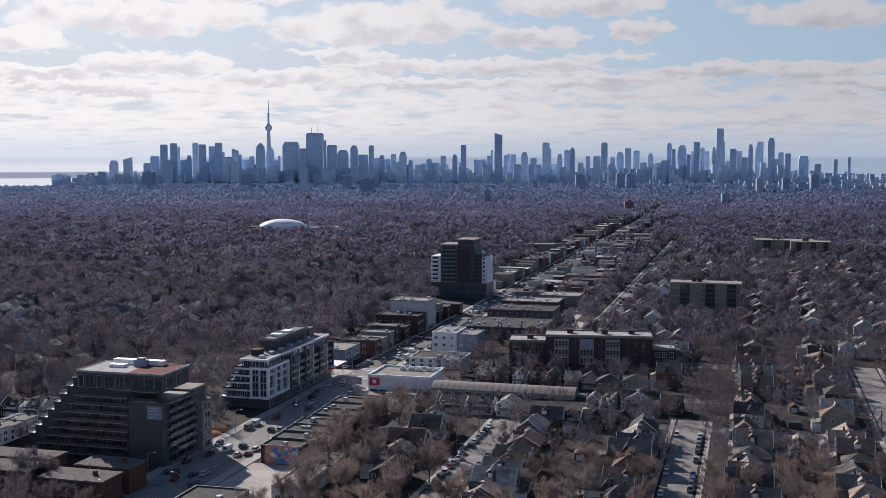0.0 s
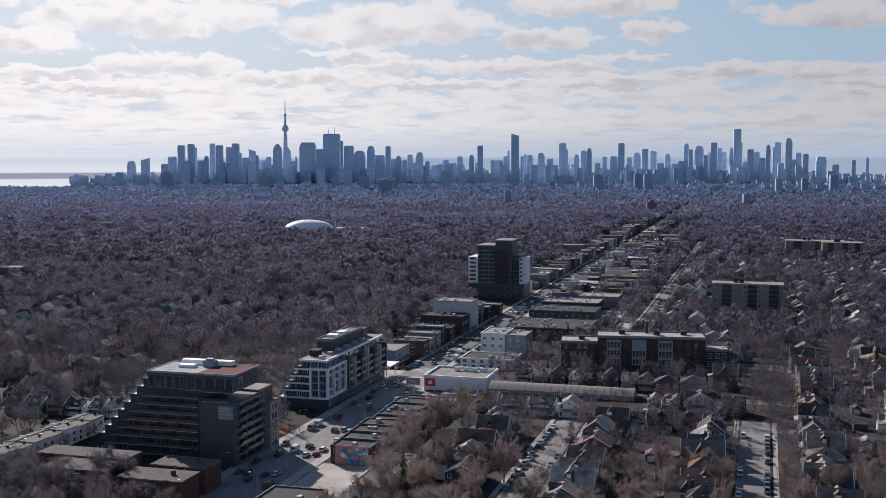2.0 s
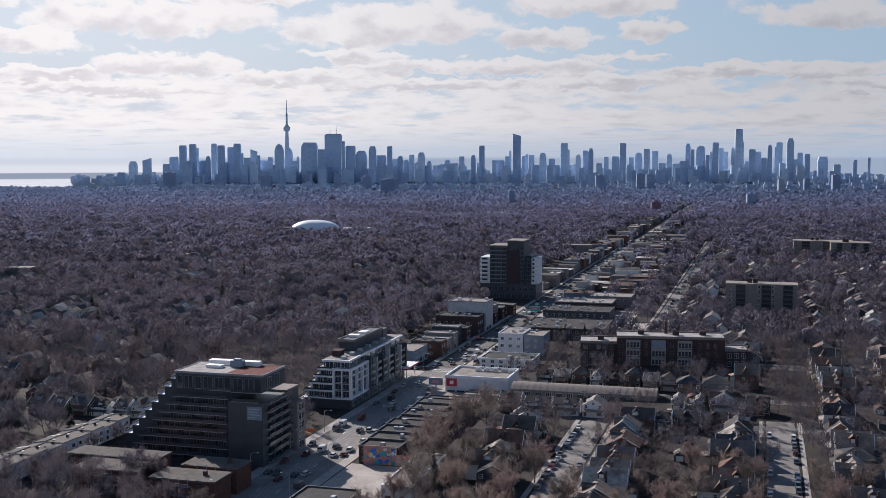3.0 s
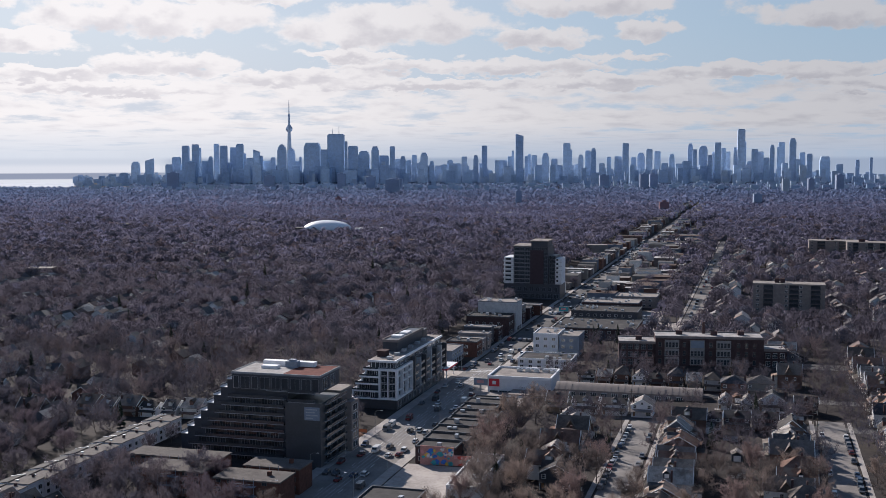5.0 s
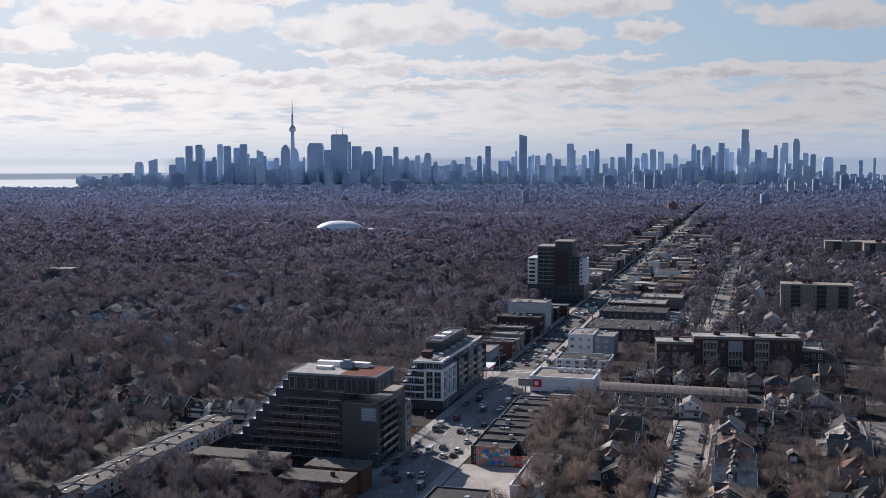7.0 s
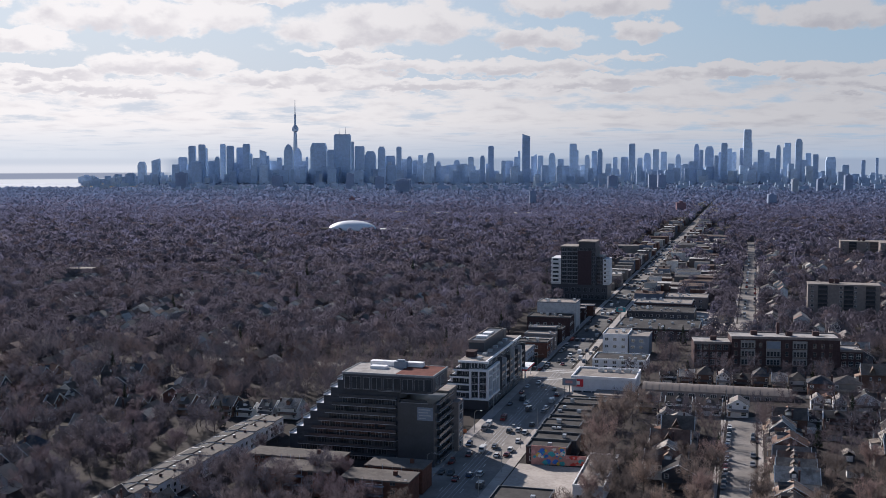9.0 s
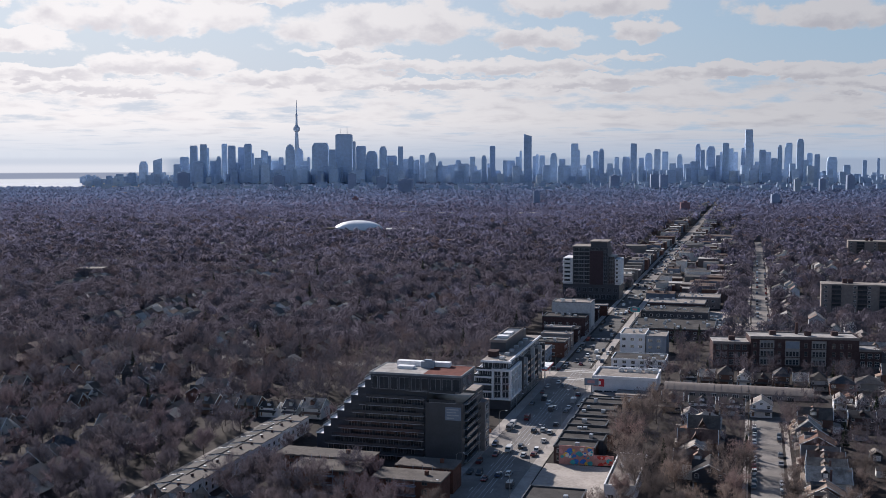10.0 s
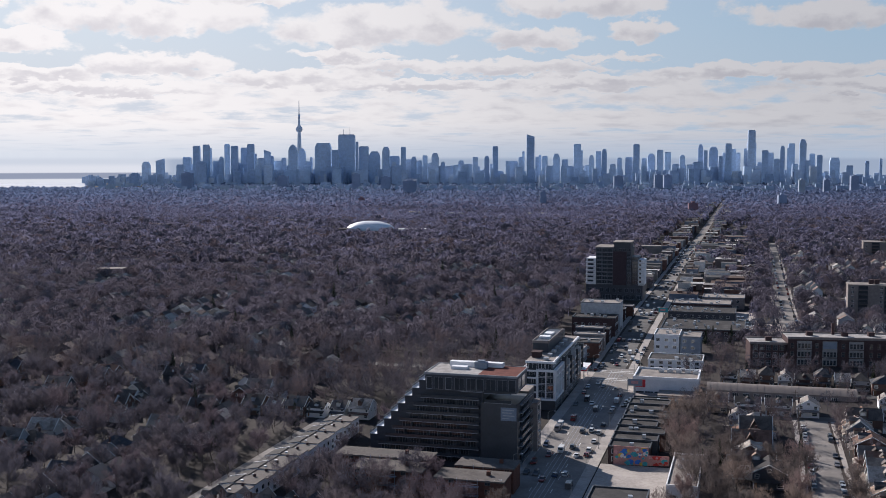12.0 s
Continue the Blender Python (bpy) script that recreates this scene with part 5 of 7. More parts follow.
def boxes_mesh(name, specs, mats, label, category):
    """Many plain blocks in one mesh: rows of x, y, width, depth, height, base."""
    n = len(specs)
    s = np.array(specs, float)
    c = np.array([(-.5, 0, 0), (.5, 0, 0), (.5, 1, 0), (-.5, 1, 0), (-.5, 0, 1), (.5, 0, 1), (.5, 1, 1), (-.5, 1, 1)])
    v = np.empty((n, 8, 3))
    v[:, :, 0] = s[:, None, 0] + c[None, :, 0] * s[:, None, 2]
    v[:, :, 1] = s[:, None, 1] + c[None, :, 1] * s[:, None, 3]
    v[:, :, 2] = s[:, None, 5] + c[None, :, 2] * s[:, None, 4]
    q = np.array([(4, 5, 6), (4, 6, 7), (0, 1, 5), (0, 5, 4), (1, 2, 6), (1, 6, 5), (2, 3, 7), (2, 7, 6), (3, 0, 4), (3, 4, 7)])
    t = (q[None] + 8 * np.arange(n)[:, None, None]).reshape(-1, 3)
    # top faces take the second, sun-offsetting dark tone where one is given
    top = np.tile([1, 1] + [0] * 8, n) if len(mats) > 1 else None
    ob = new(name, tri_mesh(name, v.reshape(-1, 3), t, mats, top))
    return tagged(ob, label, category, kind="stuff")


rng = random.Random(21)
specs = []
for i in range(2200):
    y = rng.uniform(3500, 4930)
    x = rng.uniform(-0.35 * y, 0.42 * y)
    core = math.exp(-((x + 500) / 620) ** 2) + 0.8 * math.exp(-((x - 1050) / 420) ** 2) + 0.55 * math.exp(-((x - 350) / 450) ** 2)
    h = rng.uniform(14, 40) + rng.random() ** 2 * 60 * core
    if y < 4350:
        h = min(h, rng.uniform(8, 24))
        if rng.random() < 0.72:
            continue
    specs.append((x, y, rng.uniform(10, 30), rng.uniform(5, 9), h, 0))
boxes_mesh("city_blocks", specs, ["hazy_city_stuff", "hazy_roof"], "many low and middle-height hazy city blocks", "city blocks")
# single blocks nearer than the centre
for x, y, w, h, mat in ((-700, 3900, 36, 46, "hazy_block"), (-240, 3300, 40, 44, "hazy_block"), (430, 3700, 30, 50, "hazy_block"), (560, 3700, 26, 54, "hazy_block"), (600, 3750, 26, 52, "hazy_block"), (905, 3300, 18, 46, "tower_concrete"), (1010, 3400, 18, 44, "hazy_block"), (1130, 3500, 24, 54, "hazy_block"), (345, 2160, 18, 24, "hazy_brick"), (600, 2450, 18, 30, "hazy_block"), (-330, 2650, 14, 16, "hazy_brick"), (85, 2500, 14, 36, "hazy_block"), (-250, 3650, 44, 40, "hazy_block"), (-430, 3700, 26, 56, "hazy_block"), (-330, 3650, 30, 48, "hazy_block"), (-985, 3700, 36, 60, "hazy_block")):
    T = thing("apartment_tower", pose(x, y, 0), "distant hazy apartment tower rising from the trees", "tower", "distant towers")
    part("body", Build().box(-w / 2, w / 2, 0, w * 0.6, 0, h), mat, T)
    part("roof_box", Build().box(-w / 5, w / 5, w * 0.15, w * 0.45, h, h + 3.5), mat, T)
# pale flat roofs among the far trees
specs = []
for i in range(60):
    y = rng.uniform(1300, 3900)
    x = rng.uniform(-0.45 * y, 0.42 * y)
    specs.append((x, y, rng.uniform(8, 22), rng.uniform(8, 16), rng.uniform(7, 11), 0))
for x, y, w in ((-300, 1640, 22), (-110, 2040, 60), (40, 2040, 40), (-190, 2080, 26), (-560, 1700, 24), (100, 1275, 40), (-430, 1010, 24), (-100, 1360, 22)):
    specs.append((x, y, w, 16, 11, 0))
boxes_mesh("far_flat_roofs", specs, ["flat_stuff"], "pale flat-roofed halls scattered among far trees", "buildings")

# ---- houses ----
def rake_board(w, d, eave, rise, kind, end, over=0.4):
    """The white board along one gable edge, both slopes in one piece."""
    span, run = (d, w) if kind == "side" else (w, d)
    mid, half = (d / 2 if kind == "side" else 0.0), span / 2
    lo, hi = (-w / 2, w / 2) if kind == "side" else (0.0, d)
    c0 = (lo - over - 0.06) if end == 0 else (hi + over - 0.18)
    ze, zr = eave - rise * over / half, eave + rise
    prof = [(mid - half - over, ze - 0.1), (mid, zr - 0.1), (mid + half + over, ze - 0.1), (mid + half + over, ze + 0.24), (mid, zr + 0.24), (mid - half - over, ze + 0.24)]
    b = Build()
    for c in (c0, c0 + 0.24):
        b.v += [(c, p, z) if kind == "side" else (p, c, z) for p, z in prof]
    b.f += [(0, 1, 4, 5), (1, 2, 3, 4), (6, 11, 10, 7), (7, 10, 9, 8)] + [(i, i + 6, (i + 1) % 6 + 6, (i + 1) % 6) for i in range(6)]
    b.m += [0] * 10
    return b


def house_kit(seed, w, d, eave, rise, kind, siding="siding", tile="shingle"):
    """One detached house as meshes of its parts; the front faces -y, the middle of the front wall is at 0, 0."""
    r = random.Random(seed)
    kit = []
    b = Build()
    b.box(-w / 2, w / 2, 0, d, 0, eave)
    if kind in ("front", "cross"):
        for y in (0.0, d):
            b.face([(-w / 2, y, eave), (w / 2, y, eave), (0, y, eave + rise)])
    if kind == "side":
        for x in (-w / 2, w / 2):
            b.face([(x, 0, eave), (x, d, eave), (x, d / 2, eave + rise)])
    kit.append(("wall", b.mesh("house_wall", siding)))
    b = Build()
    if kind == "front":
        b.gable(-w / 2, w / 2, 0, d, eave, rise, "y")
    elif kind == "side":
        b.gable(-w / 2, w / 2, 0, d, eave, rise, "x")
    elif kind == "cross":
        b.gable(-w / 2, w / 2, 0, d, eave, rise, "y")
        yc = d * 0.55
        b.gable(-w / 2 - 0.1, w / 2 + 0.1, yc - 2.2, yc + 2.2, eave + 0.1, rise * 0.8, "x", over=0.35)
    else:
        o = 0.45
        z0 = eave - 0.1
        a, c = (-w / 2 - o, w / 2 + o), (-o, d + o)
        ins = min(w, d) / 2
        p = [(a[0], c[0], z0), (a[1], c[0], z0), (a[1], c[1], z0), (a[0], c[1], z0)]
        if d > w:
            q = [(0, ins, eave + rise), (0, d - ins, eave + rise)]
            for pts in ([p[0], p[1], q[0]], [p[1], p[2], q[1], q[0]], [p[2], p[3], q[1]], [p[3], p[0], q[0], q[1]]):
                b.slab(pts, 0.16)
        else:
            q = [(-w / 2 + ins, d / 2, eave + rise), (w / 2 - ins, d / 2, eave + rise)]
            for pts in ([p[0], p[1], q[1], q[0]], [p[1], p[2], q[1]], [p[2], p[3], q[0], q[1]], [p[3], p[0], q[0]]):
                b.slab(pts, 0.16)
    kit.append(("roof", b.mesh("house_roof", tile)))
    if kind != "hip":
        for end in (0, 1):
            kit.append(("bargeboard", rake_board(w, d, eave, rise, kind, end).mesh("house_bargeboard", "trim")))
    b = Build()
    cx = r.choice((-1, 1)) * (w / 2 - 0.6)
    cy = d * r.uniform(0.3, 0.75)
    b.box(cx - 0.4, cx + 0.4, cy - 0.35, cy + 0.35, eave - 0.4, eave + rise + 0.15)
    b.box(cx - 0.5, cx + 0.5, cy - 0.45, cy + 0.45, eave + rise + 0.15, eave + rise + 0.3)
    kit.append(("chimney", b.mesh("house_chimney", "brown_brick")))
    b = Build()
    b.slab([(-w / 2 + 0.1, -2.0, 2.75), (w / 2 - 0.1, -2.0, 2.75), (w / 2 - 0.1, 0, 3.45), (-w / 2 + 0.1, 0, 3.45)], 0.14)
    kit.append(("porch_roof", b.mesh("house_porch_roof", tile)))
    b = Build()
    a, c = (-w / 2 + 0.3, w * r.uniform(0.02, 0.2)) if seed % 2 else (-w * r.uniform(0.02, 0.2), w / 2 - 0.3)
    top = r.choice((2.9, 3.2, 5.0))
    b.box(a, c, d, d + 3.4, 0, top)
    b.slab([(a - 0.2, d, top + 0.7), (c + 0.2, d, top + 0.7), (c + 0.2, d + 3.7, top), (a - 0.2, d + 3.7, top)], 0.15, 1)
    kit.append(("rear_wing", b.mesh("house_rear_wing", [siding, tile])))
    if kind == "front" and w > 9.5:
        y0, z0, z1 = d * r.uniform(0.3, 0.5), eave + rise * 0.28, eave + rise * 0.74
        for side in (-1, 1):
            b = Build()
            x0, x1 = sorted((side * w * 0.08, side * w * 0.36))
            b.box(x0, x1, y0, y0 + 2.6, z0, z1, 0)
            b.gable(x0 - 0.1, x1 + 0.1, y0, y0 + 2.6, z1, 0.9, "x", 0.25, 0.12, 1)
            e = side * (w * 0.36 + 0.03)
            b.box(min(e, e + side * 0.05), max(e, e + side * 0.05), y0 + 0.5, y0 + 2.1, z0 + 0.25, z1 - 0.2, 2)
            kit.append(("dormer", b.mesh("house_dormer", [siding, tile, "trim"])))
    for x in (-w / 2 + 0.35, w / 2 - 0.5):
        b = Build()
        b.box(x, x + 0.15, -1.85, -1.7, 0.5, 2.85)
        kit.append(("porch_post", b.mesh("house_porch_post", "trim")))
    b = Build()
    b.box(-w / 2 + 0.7, -w / 2 + 1.6, -0.06, 0.02, 0.5, 2.5)
    kit.append(("door", b.mesh("house_door", "wood")))

    def win(x0, x1, z0, z1, face, at):
        b = Build()
        put = {"f": lambda p, d_, c: (p, at - d_, c), "b": lambda p, d_, c: (p, at + d_, c), "l": lambda p, d_, c: (at - d_, p, c), "r": lambda p, d_, c: (at + d_, p, c)}[face]
        pane_grid(b, x0, x1, z0, z1, 1, 2, put, 0.12)
        kit.append(("window", b.mesh("house_window", ["trim", "glass"])))
    win(w / 2 - 2.9, w / 2 - 0.9, 1.0, 2.4, "f", 0)
    win(-w / 2 + 0.9, -w / 2 + 2.1, 3.9, 5.2, "f", 0)
    win(w / 2 - 2.1, w / 2 - 0.9, 3.9, 5.2, "f", 0)
    win(d * 0.3, d * 0.3 + 1.0, 3.8, 5.0, "r", w / 2)
    win(d * 0.6, d * 0.6 + 1.0, 3.8, 5.0, "l", -w / 2)
    win(d * 0.62, d * 0.62 + 1.1, 3.8, 5.0, "r", w / 2)
    win(d * 0.25, d * 0.25 + 1.1, 3.8, 5.0, "l", -w / 2)
    if kind in ("front", "cross") and rise > 2.2:
        win(-0.5, 0.5, eave + 0.4, eave + 1.3, "f", 0)
    if kind == "side":
        b = Build()
        b.box(-1.1, 1.1, d * 0.12, d * 0.45, eave + rise * 0.3, eave + rise * 0.85)
        kit.append(("dormer_wall", b.mesh("house_dormer", siding)))
        b = Build()
        b.gable(-1.1, 1.1, d * 0.12, d * 0.5, eave + rise * 0.85, 0.8, "y", 0.25, 0.12)
        kit.append(("dormer_roof", b.mesh("house_dormer_roof", tile)))
    return kit


KINDS = [("front", "gabled house with its ridge running back from the street"), ("hip", "two-storey house with a hipped shingle roof"), ("side", "house with a side-gabled roof and a small dormer"), ("cross", "cross-gabled brick and siding house with a porch")]
KITS = []
for i, (w, d, e, r_) in enumerate(((10.5, 14.5, 5.8, 3.8), (10.0, 12.5, 6.0, 3.2), (12.5, 12, 5.6, 3.8), (9.5, 15, 6.1, 3.9), (11.5, 15.5, 5.7, 3.6), (12.5, 13, 6.1, 3.4), (9.0, 11.5, 4.8, 3.4), (11.0, 14, 6.3, 3.9))):
    KITS.append((house_kit(40 + i, w, d, e, r_, KINDS[i % 4][0]), KINDS[i % 4][1], w, d))
KITS.append((house_kit(61, 10.8, 9, 5.0, 2.0, "side", "white_wall", "dark_roof"), "white-fronted house with a dark side-gabled roof", 10.8, 9))
KITS.append((house_kit(62, 9.0, 10, 5.2, 2.6, "front", "white_wall", "gravel_roof"), "white house with a pale gabled roof", 9.0, 10))
KITS.append((house_kit(63, 11.0, 13, 5.8, 2.8, "cross", "charcoal", "dark_roof"), "black-walled house with a dark cross-gabled roof", 11.0, 13))
KITS.append((house_kit(64, 12.0, 11, 5.4, 3.6, "cross", "white_wall", "dark_roof"), "white timbered house with a dark steep gable", 12.0, 11))
KITS.append((house_kit(65, 11.5, 10, 5.4, 2.2, "side", "brown_brick", "dark_roof"), "dark brick house with a black side-gabled roof", 11.5, 10))
FOOT = []                                   # taken ground in the street grid: v, u, radius


def house(m, which, group):
    kit, label, w, d = KITS[which]
    T = thing("house", m, label, "house", group)
    for name, me in kit:
        part(name, me, None, T)
    return T


TAKEN = [(-258, -190, 336, 378), (-222, -190, 430, 510), (-245, -194, 842, 876), (-170, -130, 462, 508), (-135, -62, 476, 508), (-125, -20, 560, 600), (-170, -140, 552, 640), (-172, -116, 655, 845), (-170, -143, 318, 368), (-172, -147, 290, 462), (-145, -132, 324, 368), (-216, -186, 290, 335), (-266, -214, 294, 340), (-54, -4, 766, 788), (-226, -196, 476, 800), (-228, -194, 678, 702), (0, 85, 1230, 1325), (-303, -259, 276, 402), (-332, -266, 398, 420)]


def blocked(v, u, pad=0.0):
    return any(a - pad < v < b + pad and c - pad < u < d + pad for a, b, c, d in TAKEN)


def in_street(v, u, pad=0.0):
    if abs(v - ROAD + (3 if u > 1000 else 0)) < (14.5 if u < 1000 else 8.5) + pad and u < 3000:
        return True
    for s, a, b in SIDE:
        if abs(v - s) < 4.8 + pad and a < u < b:
            return True
    for c, a, b in ((462, -112, 62), (536, -420, -150), (515, -150, 240), (706, -170, 240), (905, -480, 240), (1180, -500, 300)):
        if abs(u - c) < 4.6 + pad and a < v < b:
            return True
    return False


rng = random.Random(77)
FAR_HOUSES = []
count = 0
ROWS_V = [(-111.0, 1), (-81.0, -1), (-28.5, 1), (-0.5, -1), (46.0, 1), (77.0, -1), (123.0, 1), (153.0, -1), (199.0, 1), (229.0, -1)]
for fv, facing in ROWS_V:
    u = 322.0 + rng.uniform(0, 5)
    if fv > 100:
        u = 480
    while u < 1450:
        k = rng.randrange(8)
        w, d = KITS[k][2], KITS[k][3]
        cu = u + w / 2
        cv = fv - facing * d / 2
        u += w * 0.92 + rng.uniform(0.8, 2.4) + (9.0 if rng.random() < 0.12 else 0.0)
        if blocked(cv, cu, 5) or in_street(cv, cu, 2.5):
            continue
        if fv == -111.0 and cu < 363 or fv == -111.0 and 430 < cu < 690 or fv == -81.0 and 452 < cu < 560 or fv == -28.5 and 444 < cu < 536:
            continue
        if cu < 640 and count < 130:
            FOOT.append((cv, cu, 6.5))
            house(vu(fv + rng.uniform(-1.8, 1.8), cu, 0, (90 if facing > 0 else -90) + rng.uniform(-2, 2)) @ Matrix.Diagonal((0.92, rng.uniform(0.8, 1.05), rng.uniform(0.84, 1.1), 1)), k, "houses along the side streets")
            count += 1
        else:
            if rng.random() < 0.7:
                FOOT.append((cv, cu, 6.5))
                FAR_HOUSES.append((cv + rng.uniform(-5, 5), cu, w * 0.85, d * rng.uniform(0.7, 1), rng.uniform(5, 6.2), rng.uniform(2.2, 3.2), rng.random() < 0.5))
# behind the long hall: a short row facing it
for i in range(8):
    cv = -128 + i * 8.6
    k = (8, 6, 1, 9, 12, 1, 6, 5)[i]
    house(vu(cv, 523 + (4, 5.5, 3, 4.5)[i % 4], 0, 0) @ Matrix.Diagonal((0.74 if k != 5 else 0.62, 0.9, (0.95, 0.85, 1.0)[i % 3], 1)), k, "houses behind the long hall")
    FOOT.append((cv, 533, 7))
# in front of the long hall, backs to it
for i, cv in enumerate((-131.5, -119.0, -106.5, -94.5)):
    house(vu(cv, 463, 0, 0), (6, 8, 8, 9)[i], "houses in front of the long hall")
    FOOT.append((cv, 468, 7))
for cv, cu, k, w in ((-58, 519, 1, 1.15), (-46, 521, 5, 1.0), (-61, 488, 9, 0.62), (-51.5, 488, 9, 0.6), (-41, 487, 11, 1.0), (-27, 487, 12, 0.85), (-66, 449, 8, 0.9), (-55, 450, 12, 0.9), (-44, 452, 12, 0.9), (-123, 441, 9, 0.7)):
    house(vu(cv, cu, 0, 0) @ Matrix.Diagonal((w, 0.8, 0.8 if k == 9 else 0.95, 1)), k, "houses near the cross street")
    FOOT.append((cv, cu + 5, 6.5))
house(vu(-111.5, 349, 0, 0), 10, "houses along the side streets")
FOOT.append((-111.5, 355, 8))
for i in range(5):
    house(vu(-279 + i * 8.4, 268, 0, 0) @ Matrix.Diagonal((0.66, 0.8, 0.9, 1)), (0, 4, 3, 0, 7)[i], "row of gabled houses")
    FOOT.append((-279 + i * 8.4, 273, 6))
for i in range(6):
    house(vu(-327 + i * 9.6, 406 + i * 0.8, 0, 0) @ Matrix.Diagonal((0.74, 0.85, 0.85, 1)), (2, 6, 2, 8, 6, 2)[i], "row of houses behind the terrace")
    FOOT.append((-327 + i * 9.6, 411, 7))
# left side: streets on their own bearing
LEFT = pose(0, 0, 0, 0, 0, -15)


def left_vu(a, b):
    p = LEFT @ Vector((a, b, 0))
    q = TURN15.inverted() @ p
    return q.x, q.y


p0 = Vector((-283, 290, 0))
# white terrace of row houses: dark front slopes between white party walls, pale flat roofs behind
ROW = vu(-283.0, 290.0)
for i in range(12):
    T = thing("row_house", ROW @ pose(0, i * 9.1 - 10, 0) @ Matrix.Diagonal((1, 1, (0.9, 0.96, 0.87, 0.93)[i % 4], 1)), "white row house with a dark front roof slope", "house", "white terrace of row houses")
    part("wall", Build().prism([(-0.3, 0), (11.5, 0), (11.5, 8.8), (-0.3, 8.8)], 0, 5.9).box(4.2, 11.5, 0, 8.8, 5.9, 6.7), "white_wall", T)
    b = Build()
    b.slab([(-1.2, 0.0, 5.9), (4.3, 0.0, 7.0), (4.3, 8.8, 7.0), (-1.2, 8.8, 5.9)], 0.25)
    part("front_slope", b, "dark_roof", T, "dark shingled front roof slope")
    part("rear_roof", Build().box(4.2, 11.8, -0.02, 8.82, 6.7, 6.95), "stone_bay", T, "grey flat rear roof")
    b = Build()
    b.slab([(-1.4, 8.8, 5.85), (4.4, 8.8, 7.0), (4.4, 9.1, 7.0), (-1.4, 9.1, 5.85)], 0.45)
    part("party_wall", b, "white_panel", T, "white party wall above the roof")
    part("chimney", Build().box(7.6, 8.3, 7.6, 8.3, 6.95, 7.9), "brown_brick", T)
    part("roof_vent", Build().box(5.4, 6.3, 2.2, 3.0, 6.95, 7.3), "trim", T)
    for z in (0.9, 3.5):
        window_part(T, "window", 1.0, 2.5, 11.5, z, z + 1.5, "right", frame="trim", mull=0)
        window_part(T, "window", 5.6, 7.4, 11.5, z, z + 1.5, "right", frame="trim", mull=1)
    if i == 0:
        for x in (2.0, 6.0):
            window_part(T, "window", x, x + 1.4, 0.0, 3.4, 4.8, frame="trim", mull=0)
    q = TURN15.inverted() @ (ROW @ Vector((5, i * 9.1 - 5.4, 0)))
    FOOT.append((q.x, q.y, 7.5))
strip("side_street", -296, -287.5, 250, 420, 0.05, "pale_asphalt", "pale asphalt street in front of the white terrace", category="street")
strip("pavement", -287.5, -284.3, 250, 420, 0.09, "pavement", "bright concrete pavement along the terrace", category="pavement")
rng = random.Random(5)
for a in range(-1010, -330, 48):
    for side in (-1, 1):
        b_ = 230 + rng.uniform(0, 10)
        while b_ < 1250:
            k = rng.randrange(8)
            w, d = KITS[k][2], KITS[k][3]
            b_ += w * 0.76 + rng.uniform(1.5, 6)
            if rng.random() < 0.22:
                b_ += 18
            aa = a + side * 9 + rng.uniform(-3, 3)
            v, u = left_vu(aa, b_)
            x, y = 0.9659 * v + 0.2588 * u, 0.9659 * u - 0.2588 * v
            if y < 310 or x < -0.42 * y - 140 or v > -262 and u < 480 or v > -232 or blocked(v, u, 6):
                continue
            if any(abs(v - f[0]) < 9 and abs(u - f[1]) < 9 for f in FOOT[-60:]) or (abs(aa - p0.x - 3) < 26 and p0.y - 30 < b_ < p0.y + 135):
                continue
            if y < 560 and count < 185:
                FOOT.append((v, u, 6))
                house(LEFT @ pose(aa, b_, 0, 0, 0, 90 * side + rng.uniform(-4, 4)) @ Matrix.Diagonal((0.76, 0.8, rng.uniform(0.82, 1.0), 1)), k, "houses among the trees")
                count += 1
            else:
                if rng.random() < 0.8:
                    FOOT.append((v, u, 6))
                    FAR_HOUSES.append((v, u, w * 0.75, d * 0.75, rng.uniform(5, 6.2), rng.uniform(2.2, 3.2), rng.random() < 0.5))
for i in range(1300):
    y = rng.uniform(1150, 3000)
    x = rng.uniform(-0.46 * y, 0.42 * y)
    p = TURN15.inverted() @ Vector((x, y, 0))
    if not in_street(p.x, p.y, 6):
        FAR_HOUSES.append((p.x, p.y, rng.uniform(6, 9), rng.uniform(9, 13), rng.uniform(5, 6.5), rng.uniform(2.2, 3.2), rng.random() < 0.5))


